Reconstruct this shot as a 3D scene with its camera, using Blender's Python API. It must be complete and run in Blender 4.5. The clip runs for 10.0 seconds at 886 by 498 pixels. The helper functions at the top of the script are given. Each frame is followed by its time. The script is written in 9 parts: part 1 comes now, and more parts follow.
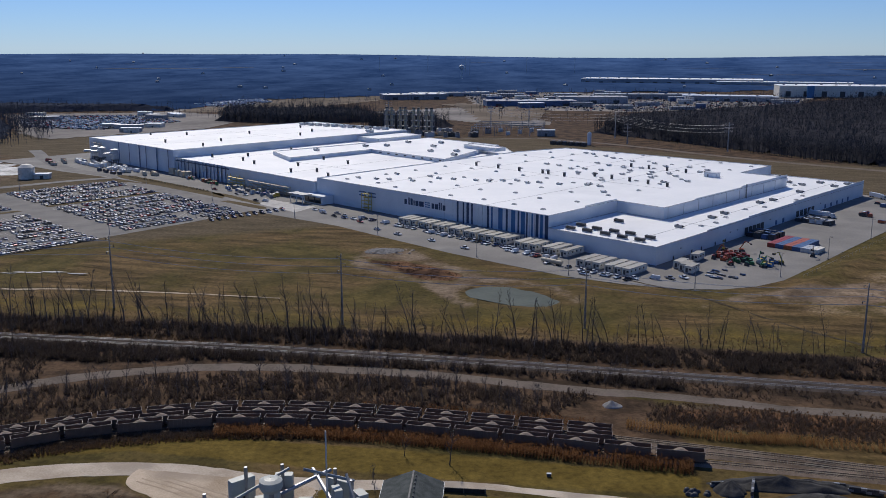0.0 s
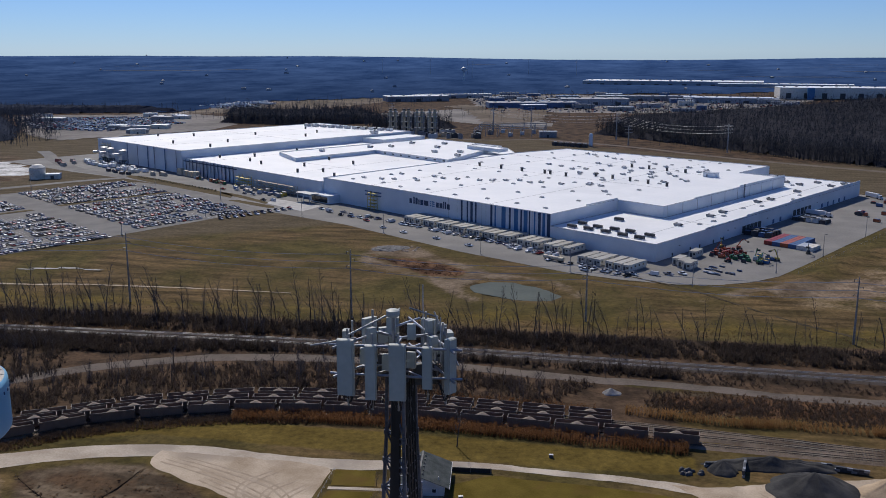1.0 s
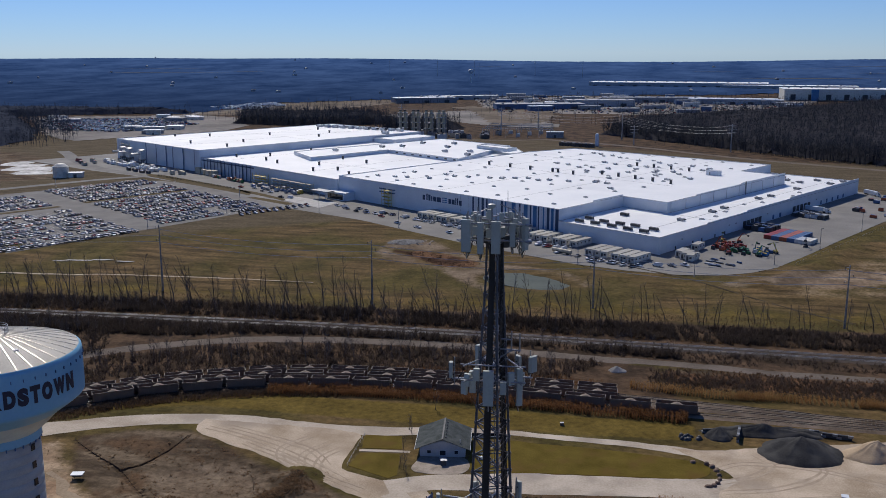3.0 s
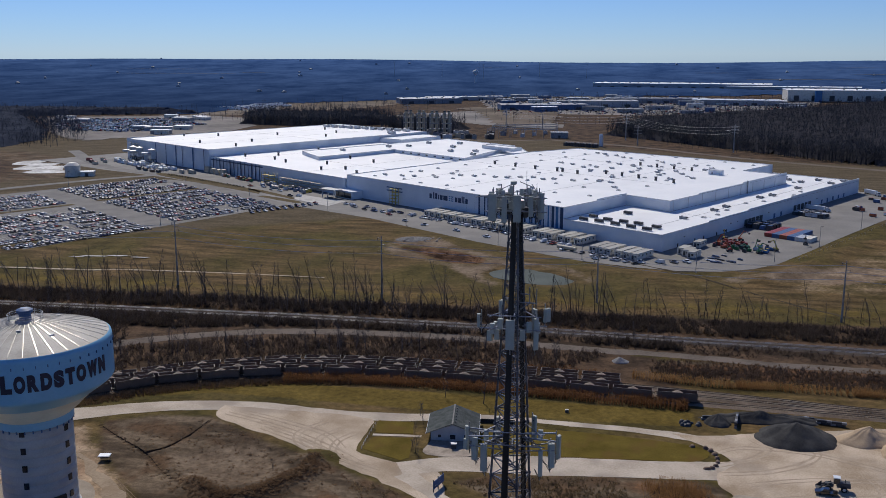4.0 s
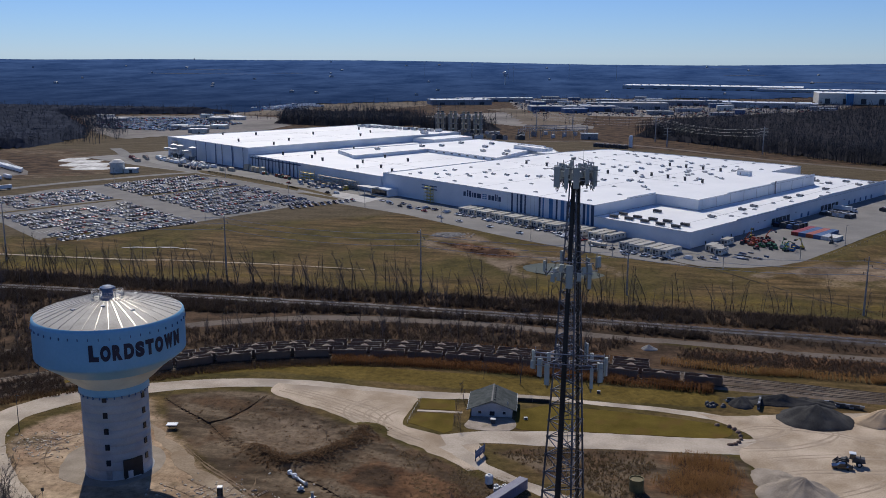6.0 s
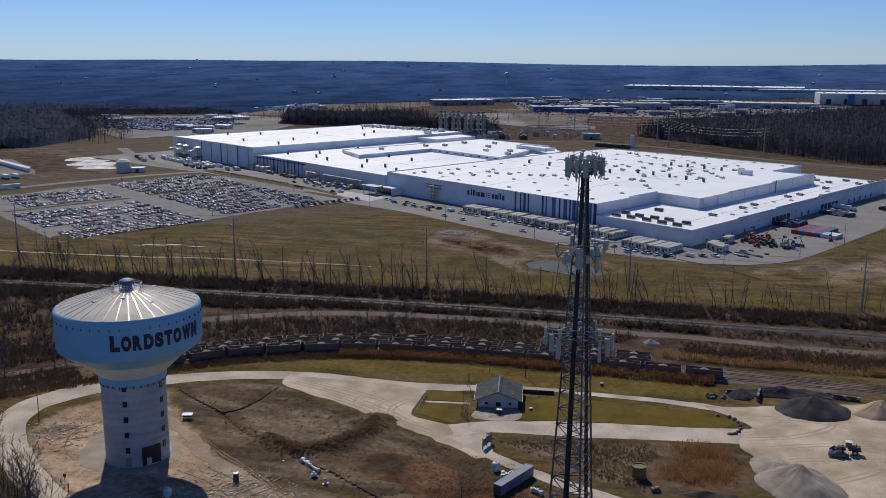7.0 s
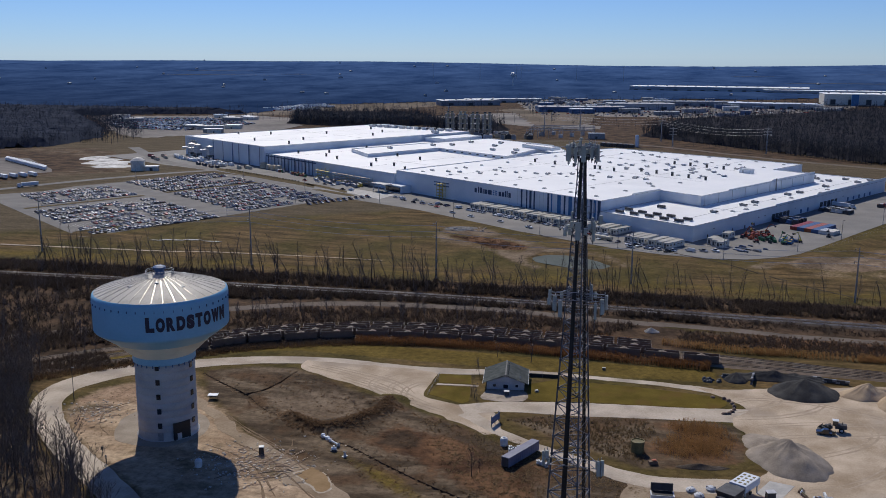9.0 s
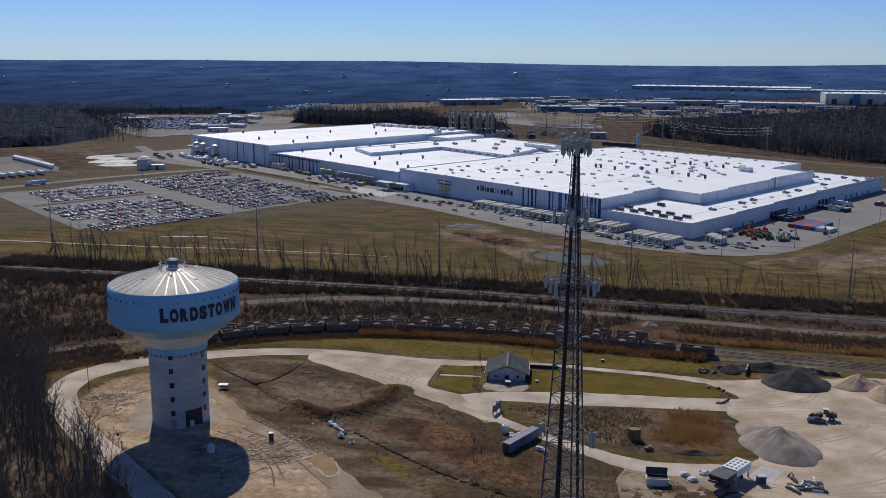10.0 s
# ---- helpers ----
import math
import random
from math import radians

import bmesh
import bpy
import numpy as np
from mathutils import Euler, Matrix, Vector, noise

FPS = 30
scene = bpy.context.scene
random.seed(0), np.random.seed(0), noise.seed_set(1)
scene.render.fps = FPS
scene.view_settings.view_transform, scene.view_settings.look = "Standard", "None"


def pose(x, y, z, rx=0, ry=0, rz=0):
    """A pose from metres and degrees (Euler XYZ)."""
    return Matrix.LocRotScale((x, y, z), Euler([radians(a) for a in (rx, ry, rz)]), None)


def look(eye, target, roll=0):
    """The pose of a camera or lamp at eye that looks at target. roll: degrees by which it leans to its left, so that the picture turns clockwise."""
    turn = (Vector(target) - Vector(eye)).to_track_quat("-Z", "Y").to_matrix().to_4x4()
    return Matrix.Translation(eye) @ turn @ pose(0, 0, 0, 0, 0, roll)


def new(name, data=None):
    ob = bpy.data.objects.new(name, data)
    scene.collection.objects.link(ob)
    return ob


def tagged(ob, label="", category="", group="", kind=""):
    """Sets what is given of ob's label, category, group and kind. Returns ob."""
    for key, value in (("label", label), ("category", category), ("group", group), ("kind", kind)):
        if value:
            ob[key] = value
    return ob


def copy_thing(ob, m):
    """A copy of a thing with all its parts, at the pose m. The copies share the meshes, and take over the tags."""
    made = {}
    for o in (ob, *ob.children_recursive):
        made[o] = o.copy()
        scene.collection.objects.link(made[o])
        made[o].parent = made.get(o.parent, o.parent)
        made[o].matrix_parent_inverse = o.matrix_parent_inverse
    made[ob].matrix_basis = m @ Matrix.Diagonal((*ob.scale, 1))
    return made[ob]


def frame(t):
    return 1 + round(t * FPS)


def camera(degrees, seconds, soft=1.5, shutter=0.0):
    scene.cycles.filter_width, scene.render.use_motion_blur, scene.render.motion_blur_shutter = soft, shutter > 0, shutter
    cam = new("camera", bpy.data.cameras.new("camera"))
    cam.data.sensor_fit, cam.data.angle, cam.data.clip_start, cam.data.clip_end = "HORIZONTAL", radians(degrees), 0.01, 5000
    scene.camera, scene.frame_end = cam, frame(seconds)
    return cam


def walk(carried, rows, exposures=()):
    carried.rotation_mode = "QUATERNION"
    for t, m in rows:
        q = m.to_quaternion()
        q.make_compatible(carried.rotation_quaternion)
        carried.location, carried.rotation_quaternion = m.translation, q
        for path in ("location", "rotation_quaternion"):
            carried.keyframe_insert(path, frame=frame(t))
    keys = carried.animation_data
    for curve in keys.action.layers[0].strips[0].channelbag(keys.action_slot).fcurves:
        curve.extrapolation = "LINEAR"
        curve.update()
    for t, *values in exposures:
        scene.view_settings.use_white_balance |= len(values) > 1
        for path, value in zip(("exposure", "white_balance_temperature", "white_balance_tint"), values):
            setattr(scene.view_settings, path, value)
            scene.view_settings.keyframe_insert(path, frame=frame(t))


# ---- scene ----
cam = camera(50.9, 10.0, soft=0.5)
PATH = [
    (0, (0.73, 115.164, 117.268), (0.443, 117.098, 116.848), -0.0),
    (0.5, (1.017, 107.921, 117.522), (0.729, 109.856, 117.105), 0.0),
    (1, (1.105, 100.491, 117.565), (0.814, 102.426, 117.149), 0.0),
    (1.5, (0.934, 93.31, 117.604), (0.641, 95.244, 117.189), 0.1),
    (2, (0.854, 86.496, 117.647), (0.558, 88.43, 117.233), 0.1),
    (2.5, (0.53, 80.005, 117.754), (0.231, 81.939, 117.341), -0.0),
    (4, (0.408, 60.556, 118.002), (0.097, 62.488, 117.592), 0.0),
    (4.5, (0.118, 54.486, 118.121), (-0.195, 56.419, 117.711), 0.1),
    (5, (-0.102, 48.508, 118.13), (-0.433, 50.437, 117.72), 0.1),
    (5.5, (-0.526, 42.989, 118.255), (-0.889, 44.913, 117.847), 0.2),
    (7, (-1.314, 29.049, 118.275), (-1.685, 30.971, 117.869), 0.2),
    (7.5, (-1.391, 24.518, 118.448), (-1.766, 26.44, 118.041), 0.2),
    (8, (-1.047, 19.9, 118.588), (-1.425, 21.821, 118.181), 0.2),
    (8.5, (-0.327, 15.078, 118.688), (-0.707, 16.999, 118.281), 0.2),
    (9, (0.519, 9.884, 118.59), (0.136, 11.805, 118.185), 0.2),
    (9.5, (1.364, 4.753, 118.828), (0.978, 6.673, 118.422), 0.2),
    (10, (2.292, -0.511, 118.884), (1.904, 1.409, 118.478), 0.2),
]
walk(cam, [(t, look(eye, target, roll)) for t, eye, target, roll in PATH], [(0, 0.1, 6500, 10), (10, 0.1, 6500, 10)])

# ---- daylight: high sun ahead and to the left of the way, clear sky ----
SUN_DIR = Vector((-19.5, 41.5, 45.0)).normalized()
world = bpy.data.worlds.new("sky")
scene.world = world
world.use_nodes = True
wn = world.node_tree
sky = wn.nodes.new("ShaderNodeTexSky")
sky.sky_type, sky.sun_disc = "NISHITA", False
sky.sun_elevation = math.asin(SUN_DIR.z)
sky.sun_rotation = math.atan2(SUN_DIR.x, SUN_DIR.y)
sky.altitude, sky.air_density, sky.dust_density, sky.ozone_density = 1500, 1.0, 0.0, 5.0
wn.nodes["Background"].inputs[1].default_value = 0.062
tint = wn.nodes.new("ShaderNodeMix")
tint.data_type, tint.blend_type = "RGBA", "MULTIPLY"
tint.inputs[0].default_value, tint.inputs[7].default_value = 1.0, (0.70, 0.885, 1.30, 1.0)
wn.links.new(sky.outputs[0], tint.inputs[6])
wn.links.new(tint.outputs[2], wn.nodes["Background"].inputs[0])
sun = new("sun", bpy.data.lights.new("sun", "SUN"))
sun.data.energy, sun.data.angle, sun.data.color = 3.1, radians(0.53), (1.0, 0.94, 0.845)
sun.matrix_world = look((0, 0, 500), Vector((0, 0, 500)) - SUN_DIR)
scene.view_settings.exposure = 0.0


# ---- materials ----
def node(nt, kind, **values):
    n = nt.nodes.new(kind)
    for key, value in values.items():
        if key in n.inputs:
            n.inputs[key].default_value = value
    return n


def rgba(c):
    return (c[0], c[1], c[2], 1.0)


def surface(name, low, high, scale=0.5, fine=6.0, rough=0.85, metal=0.0, bump=0.0, coat=0.0, stain=None, stain_scale=0.08,
            vary="", space="Object"):
    """Two scales of noise between two colours, with fine relief; vary: '' or 'object' or 'island' for a change from piece to piece."""
    m = bpy.data.materials.new(name)
    m.use_nodes = True
    nt = m.node_tree
    b = nt.nodes["Principled BSDF"]
    b.inputs["Roughness"].default_value, b.inputs["Metallic"].default_value = rough, metal
    b.inputs["Coat Weight"].default_value = coat
    if rough > 0.93:
        b.inputs["Specular IOR Level"].default_value = 0.06
    tc = nt.nodes.new("ShaderNodeTexCoord")
    n1, n2 = node(nt, "ShaderNodeTexNoise", Scale=scale, Detail=5.0), node(nt, "ShaderNodeTexNoise", Scale=fine, Detail=3.0)
    for n in (n1, n2):
        nt.links.new(tc.outputs[space], n.inputs["Vector"])
    add = nt.nodes.new("ShaderNodeMath")
    add.operation = "MULTIPLY_ADD"
    nt.links.new(n2.outputs[0], add.inputs[0])
    add.inputs[1].default_value = 0.45
    nt.links.new(n1.outputs[0], add.inputs[2])
    last = add.outputs[0]
    if vary:
        pick = nt.nodes.new("ShaderNodeObjectInfo" if vary == "object" else "ShaderNodeNewGeometry")
        more = nt.nodes.new("ShaderNodeMath")
        more.operation = "MULTIPLY_ADD"
        nt.links.new(pick.outputs["Random" if vary == "object" else "Random Per Island"], more.inputs[0])
        more.inputs[1].default_value = 0.5
        nt.links.new(last, more.inputs[2])
        last = more.outputs[0]
    ramp = nt.nodes.new("ShaderNodeMapRange")
    ramp.inputs["From Min"].default_value, ramp.inputs["From Max"].default_value = 0.54, 0.92 + (0.5 if vary else 0.0)
    nt.links.new(last, ramp.inputs["Value"])
    mix = nt.nodes.new("ShaderNodeMix")
    mix.data_type = "RGBA"
    mix.inputs[6].default_value, mix.inputs[7].default_value = rgba(low), rgba(high)
    nt.links.new(ramp.outputs[0], mix.inputs[0])
    colour = mix.outputs[2]
    if stain:
        ns = node(nt, "ShaderNodeTexNoise", Scale=stain_scale, Detail=6.0)
        nt.links.new(tc.outputs[space], ns.inputs["Vector"])
        sr = nt.nodes.new("ShaderNodeMapRange")
        sr.inputs["From Min"].default_value, sr.inputs["From Max"].default_value = 0.52, 0.72
        nt.links.new(ns.outputs[0], sr.inputs["Value"])
        mix2 = nt.nodes.new("ShaderNodeMix")
        mix2.data_type = "RGBA"
        mix2.inputs[7].default_value = rgba(stain)
        nt.links.new(sr.outputs[0], mix2.inputs[0])
        nt.links.new(colour, mix2.inputs[6])
        colour = mix2.outputs[2]
    nt.links.new(colour, b.inputs["Base Color"])
    if bump:
        bp = node(nt, "ShaderNodeBump", Strength=0.6, Distance=bump)
        nt.links.new(n2.outputs[0], bp.inputs["Height"])
        nt.links.new(bp.outputs[0], b.inputs["Normal"])
    return m


def thin(m, amount):
    """Lets part of the light through a leaf or stem."""
    nt = m.node_tree
    b, out = nt.nodes["Principled BSDF"], nt.nodes["Material Output"]
    through_leaf, both = nt.nodes.new("ShaderNodeBsdfTranslucent"), nt.nodes.new("ShaderNodeMixShader")
    both.inputs[0].default_value = amount
    nt.links.new(b.inputs["Base Color"].links[0].from_socket, through_leaf.inputs[0])
    nt.links.new(b.outputs[0], both.inputs[1])
    nt.links.new(through_leaf.outputs[0], both.inputs[2])
    nt.links.new(both.outputs[0], out.inputs[0])
    return m


def palette(name, colours, vary, rough=0.35, coat=0.4, metal=0.0):
    """A coat of paint whose colour is drawn from a palette, piece by piece."""
    m = bpy.data.materials.new(name)
    m.use_nodes = True
    nt = m.node_tree
    b = nt.nodes["Principled BSDF"]
    b.inputs["Roughness"].default_value, b.inputs["Coat Weight"].default_value, b.inputs["Metallic"].default_value = rough, coat, metal
    b.inputs["Coat Roughness"].default_value = 0.1
    b.inputs["Specular IOR Level"].default_value = 0.25
    pick = nt.nodes.new("ShaderNodeObjectInfo" if vary == "object" else "ShaderNodeNewGeometry")
    cr = nt.nodes.new("ShaderNodeValToRGB")
    cr.color_ramp.interpolation = "CONSTANT"
    while len(cr.color_ramp.elements) < len(colours):
        cr.color_ramp.elements.new(0.5)
    for i, c in enumerate(colours):
        cr.color_ramp.elements[i].position, cr.color_ramp.elements[i].color = i / len(colours), rgba(c)
    nt.links.new(pick.outputs["Random" if vary == "object" else "Random Per Island"], cr.inputs[0])
    tc = nt.nodes.new("ShaderNodeTexCoord")
    n1 = node(nt, "ShaderNodeTexNoise", Scale=1.5, Detail=3.0)
    nt.links.new(tc.outputs["Object"], n1.inputs["Vector"])
    mr = nt.nodes.new("ShaderNodeMapRange")
    mr.inputs["To Min"].default_value, mr.inputs["To Max"].default_value = 0.75, 1.15
    nt.links.new(n1.outputs[0], mr.inputs[0])
    vm = nt.nodes.new("ShaderNodeVectorMath")
    vm.operation = "SCALE"
    nt.links.new(cr.outputs[0], vm.inputs[0])
    nt.links.new(mr.outputs[0], vm.inputs["Scale"])
    nt.links.new(vm.outputs[0], b.inputs["Base Color"])
    return m


white_metal = surface("white_metal_panel", (0.62, 0.66, 0.70), (0.74, 0.77, 0.80), 0.05, 1.5, 0.5, stain=(0.56, 0.60, 0.64), stain_scale=0.03)
white_roof = surface("white_membrane_roof", (0.80, 0.81, 0.81), (0.88, 0.88, 0.87), 0.03, 0.4, 0.6, stain=(0.74, 0.75, 0.75), stain_scale=0.02)
roof_seam = surface("grey_roof_seam", (0.30, 0.31, 0.32), (0.42, 0.43, 0.44), 0.3, 3, 0.8)
navy_paint = surface("navy_panel_paint", (0.012, 0.04, 0.10), (0.02, 0.055, 0.13), 0.2, 3, 0.4)
blue_paint = surface("blue_panel_paint", (0.025, 0.13, 0.30), (0.04, 0.17, 0.36), 0.2, 3, 0.4)
dark_grey = surface("dark_grey_metal", (0.035, 0.037, 0.04), (0.07, 0.07, 0.075), 0.6, 6, 0.6)
mid_grey = surface("mid_grey_metal", (0.20, 0.21, 0.22), (0.32, 0.33, 0.34), 0.6, 6, 0.5, 0.3)
light_grey = surface("light_grey_metal", (0.45, 0.46, 0.47), (0.6, 0.61, 0.62), 0.6, 6, 0.45, 0.2)
galvanised = surface("galvanised_steel", (0.20, 0.21, 0.23), (0.42, 0.43, 0.46), 0.8, 9, 0.4, 0.7)
tower_steel = surface("weathered_tower_steel", (0.045, 0.055, 0.08), (0.15, 0.17, 0.22), 0.5, 8, 0.42, 0.55)
glass_dark = surface("dark_glass", (0.012, 0.014, 0.018), (0.03, 0.033, 0.04), 0.3, 2, 0.08, coat=0.5)
rubber = surface("black_rubber", (0.012, 0.012, 0.012), (0.03, 0.03, 0.03), 1, 10, 0.85)
cream = surface("cream_trailer_panel", (0.60, 0.57, 0.50), (0.72, 0.69, 0.62), 0.4, 4, 0.6, stain=(0.50, 0.46, 0.38), stain_scale=0.3)
trailer_roof = surface("weathered_trailer_roof", (0.25, 0.24, 0.215), (0.43, 0.415, 0.375), 0.3, 3, 0.7, stain=(0.24, 0.23, 0.205), stain_scale=0.25, vary="object")
concrete = surface("grey_concrete", (0.36, 0.35, 0.33), (0.50, 0.48, 0.45), 0.25, 3, 0.85, bump=0.02, stain=(0.30, 0.29, 0.27), stain_scale=0.12)
asphalt = surface("worn_asphalt", (0.125, 0.117, 0.107), (0.19, 0.179, 0.164), 0.06, 1.2, 0.9, bump=0.01, stain=(0.105, 0.10, 0.098), stain_scale=0.05)
yard_paving = surface("grey_yard_paving", (0.16, 0.151, 0.138), (0.235, 0.222, 0.203), 0.04, 0.8, 0.9, stain=(0.15, 0.145, 0.14), stain_scale=0.03)
lane_white = surface("white_road_paint", (0.6, 0.6, 0.58), (0.75, 0.75, 0.72), 0.5, 4, 0.7)
rust_brown = surface("rusty_brown_steel", (0.115, 0.074, 0.053), (0.21, 0.138, 0.098), 0.5, 5, 0.8, 0.0, stain=(0.18, 0.11, 0.075), stain_scale=0.5, vary="object")
rail_steel = surface("rail_steel", (0.45, 0.42, 0.4), (0.66, 0.63, 0.6), 0.4, 6, 0.4, 0.6)
tie_wood = surface("weathered_tie_wood", (0.09, 0.075, 0.06), (0.2, 0.17, 0.14), 0.6, 9, 0.9)
ballast = surface("track_ballast", (0.06, 0.048, 0.04), (0.13, 0.103, 0.083), 0.15, 2.5, 0.95, bump=0.05, stain=(0.11, 0.09, 0.075), stain_scale=0.06)
stone_load = surface("crushed_stone_load", (0.19, 0.15, 0.118), (0.31, 0.255, 0.205), 0.5, 4, 0.95, bump=0.05)
bark = surface("grey_brown_bark", (0.04, 0.034, 0.03), (0.115, 0.10, 0.088), 0.7, 5, 0.95, bump=0.02, vary="object")
twig = surface("bare_twigs", (0.078, 0.067, 0.062), (0.195, 0.168, 0.152), 0.4, 3, 0.95, vary="island")
brush_mat = surface("bare_brush_twigs", (0.055, 0.041, 0.033), (0.19, 0.137, 0.102), 0.05, 0.8, 0.95, vary="island")
thin(brush_mat, 0.3)
reed_mat = thin(surface("dry_golden_reeds", (0.13, 0.06, 0.027), (0.31, 0.16, 0.075), 0.08, 1.0, 0.95, vary="island"), 0.45)
reed_gold = thin(surface("golden_reeds", (0.20, 0.105, 0.04), (0.46, 0.27, 0.115), 0.08, 1.0, 0.95, vary="island"), 0.45)
# Darker twin of brush_mat: shade inside dense thickets put into the colour.
brush_dark = thin(surface("dark_bare_thicket", (0.036, 0.028, 0.024), (0.135, 0.102, 0.08), 0.05, 0.8, 0.95, vary="island"), 0.35)
shingle = surface("grey_asphalt_shingles", (0.055, 0.063, 0.062), (0.105, 0.115, 0.112), 0.4, 7, 0.95, bump=0.02)
siding = surface("pale_siding", (0.36, 0.36, 0.37), (0.46, 0.46, 0.46), 0.4, 4, 0.7)
tank_blue = surface("sky_blue_tank_paint", (0.20, 0.44, 0.60), (0.25, 0.51, 0.68), 0.08, 1.5, 0.4, stain=(0.18, 0.41, 0.57), stain_scale=0.06)
tank_cream = surface("cream_tank_paint", (0.60, 0.65, 0.56), (0.72, 0.77, 0.68), 0.1, 1.5, 0.4, stain=(0.44, 0.46, 0.40), stain_scale=0.07)
tank_roof = surface("grey_steel_tank_roof", (0.33, 0.305, 0.265), (0.46, 0.43, 0.38), 0.12, 2, 0.62, 0.0, stain=(0.19, 0.175, 0.15), stain_scale=0.1)
pedestal_concrete = surface("banded_pale_concrete", (0.40, 0.38, 0.35), (0.53, 0.505, 0.465), 0.15, 2.5, 0.85, bump=0.02, stain=(0.32, 0.31, 0.32), stain_scale=0.1)
letter_navy = surface("dark_navy_letters", (0.010, 0.013, 0.035), (0.016, 0.02, 0.05), 0.5, 3, 0.5)
antenna_grey = surface("pale_antenna_radome", (0.37, 0.385, 0.35), (0.47, 0.485, 0.44), 0.4, 5, 0.5)
cable_black = surface("black_cable", (0.008, 0.008, 0.009), (0.02, 0.02, 0.022), 0.5, 5, 0.6)
gravel_road_mat = surface("pale_gravel_road", (0.38, 0.315, 0.245), (0.58, 0.50, 0.405), 0.09, 1.6, 0.95, bump=0.03, stain=(0.33, 0.285, 0.235), stain_scale=0.07)
dirt_road_mat = surface("grey_dirt_track", (0.11, 0.09, 0.075), (0.20, 0.167, 0.14), 0.06, 1.0, 0.95, bump=0.03, stain=(0.15, 0.12, 0.10), stain_scale=0.06)
dark_stone = surface("dark_grey_crushed_stone", (0.035, 0.035, 0.036), (0.085, 0.082, 0.078), 0.2, 3, 0.95, bump=0.08)
tan_sand = surface("tan_sand", (0.36, 0.27, 0.18), (0.50, 0.385, 0.265), 0.15, 2, 0.95, bump=0.08)
grey_gravel = surface("grey_gravel_pile", (0.22, 0.185, 0.148), (0.38, 0.325, 0.265), 0.2, 2.5, 0.95, bump=0.08)
water_mat = surface("murky_pond_water", (0.066, 0.078, 0.06), (0.105, 0.118, 0.092), 0.05, 0.5, 0.5, bump=0.02)
water_mat.node_tree.nodes["Principled BSDF"].inputs["Specular IOR Level"].default_value = 0.08
puddle_mat = surface("muddy_puddle_water", (0.25, 0.165, 0.085), (0.33, 0.225, 0.125), 0.2, 1, 0.94)
# Sun glitter on the basin is painted as pale noise in the colour.
basin_water = surface("glittering_shallow_water", (0.05, 0.048, 0.045), (0.5, 0.5, 0.5), 0.05, 0.3, 0.6, bump=0.05)
car_thing_paint = palette("car_paint", [(0.75, 0.75, 0.76), (0.02, 0.02, 0.022), (0.62, 0.62, 0.64), (0.2, 0.2, 0.22), (0.03, 0.04, 0.12), (0.4, 0.4, 0.42), (0.02, 0.02, 0.025),
                          (0.33, 0.022, 0.02), (0.3, 0.3, 0.31), (0.05, 0.05, 0.055), (0.02, 0.06, 0.16), (0.01, 0.01, 0.012)], "object", 0.5, 0.75)
car_stuff_paint = palette("far_car_paint", [(0.75, 0.75, 0.76), (0.02, 0.02, 0.022), (0.62, 0.62, 0.64), (0.2, 0.2, 0.22), (0.03, 0.04, 0.12), (0.4, 0.4, 0.42), (0.02, 0.02, 0.025),
                          (0.33, 0.022, 0.02), (0.3, 0.3, 0.31), (0.05, 0.05, 0.055), (0.02, 0.06, 0.16), (0.01, 0.01, 0.012)], "island", 0.5, 0.75)
red_paint = surface("red_paint", (0.24, 0.028, 0.02), (0.34, 0.05, 0.032), 0.4, 4, 0.45)
orange_paint = surface("orange_paint", (0.32, 0.075, 0.025), (0.44, 0.115, 0.04), 0.4, 4, 0.45)
green_paint = surface("green_paint", (0.025, 0.12, 0.05), (0.04, 0.18, 0.07), 0.4, 4, 0.45)
yellow_paint = surface("yellow_paint", (0.5, 0.36, 0.05), (0.62, 0.46, 0.1), 0.4, 4, 0.5)
steel_blue = surface("steel_blue_paint", (0.04, 0.09, 0.2), (0.07, 0.14, 0.28), 0.4, 4, 0.5)
tan_panel = surface("tan_metal_panel", (0.42, 0.36, 0.26), (0.54, 0.47, 0.35), 0.4, 4, 0.6)
box_violet = surface("faded_blue_grey_trailer", (0.115, 0.115, 0.175), (0.175, 0.175, 0.245), 0.3, 3, 0.55)
olive_drum = surface("olive_rusty_tank", (0.10, 0.085, 0.03), (0.2, 0.16, 0.06), 0.5, 4, 0.7)
far_wall = surface("far_pale_wall", (0.16, 0.17, 0.19), (0.40, 0.41, 0.43), 0.01, 0.1, 0.7, vary="object")


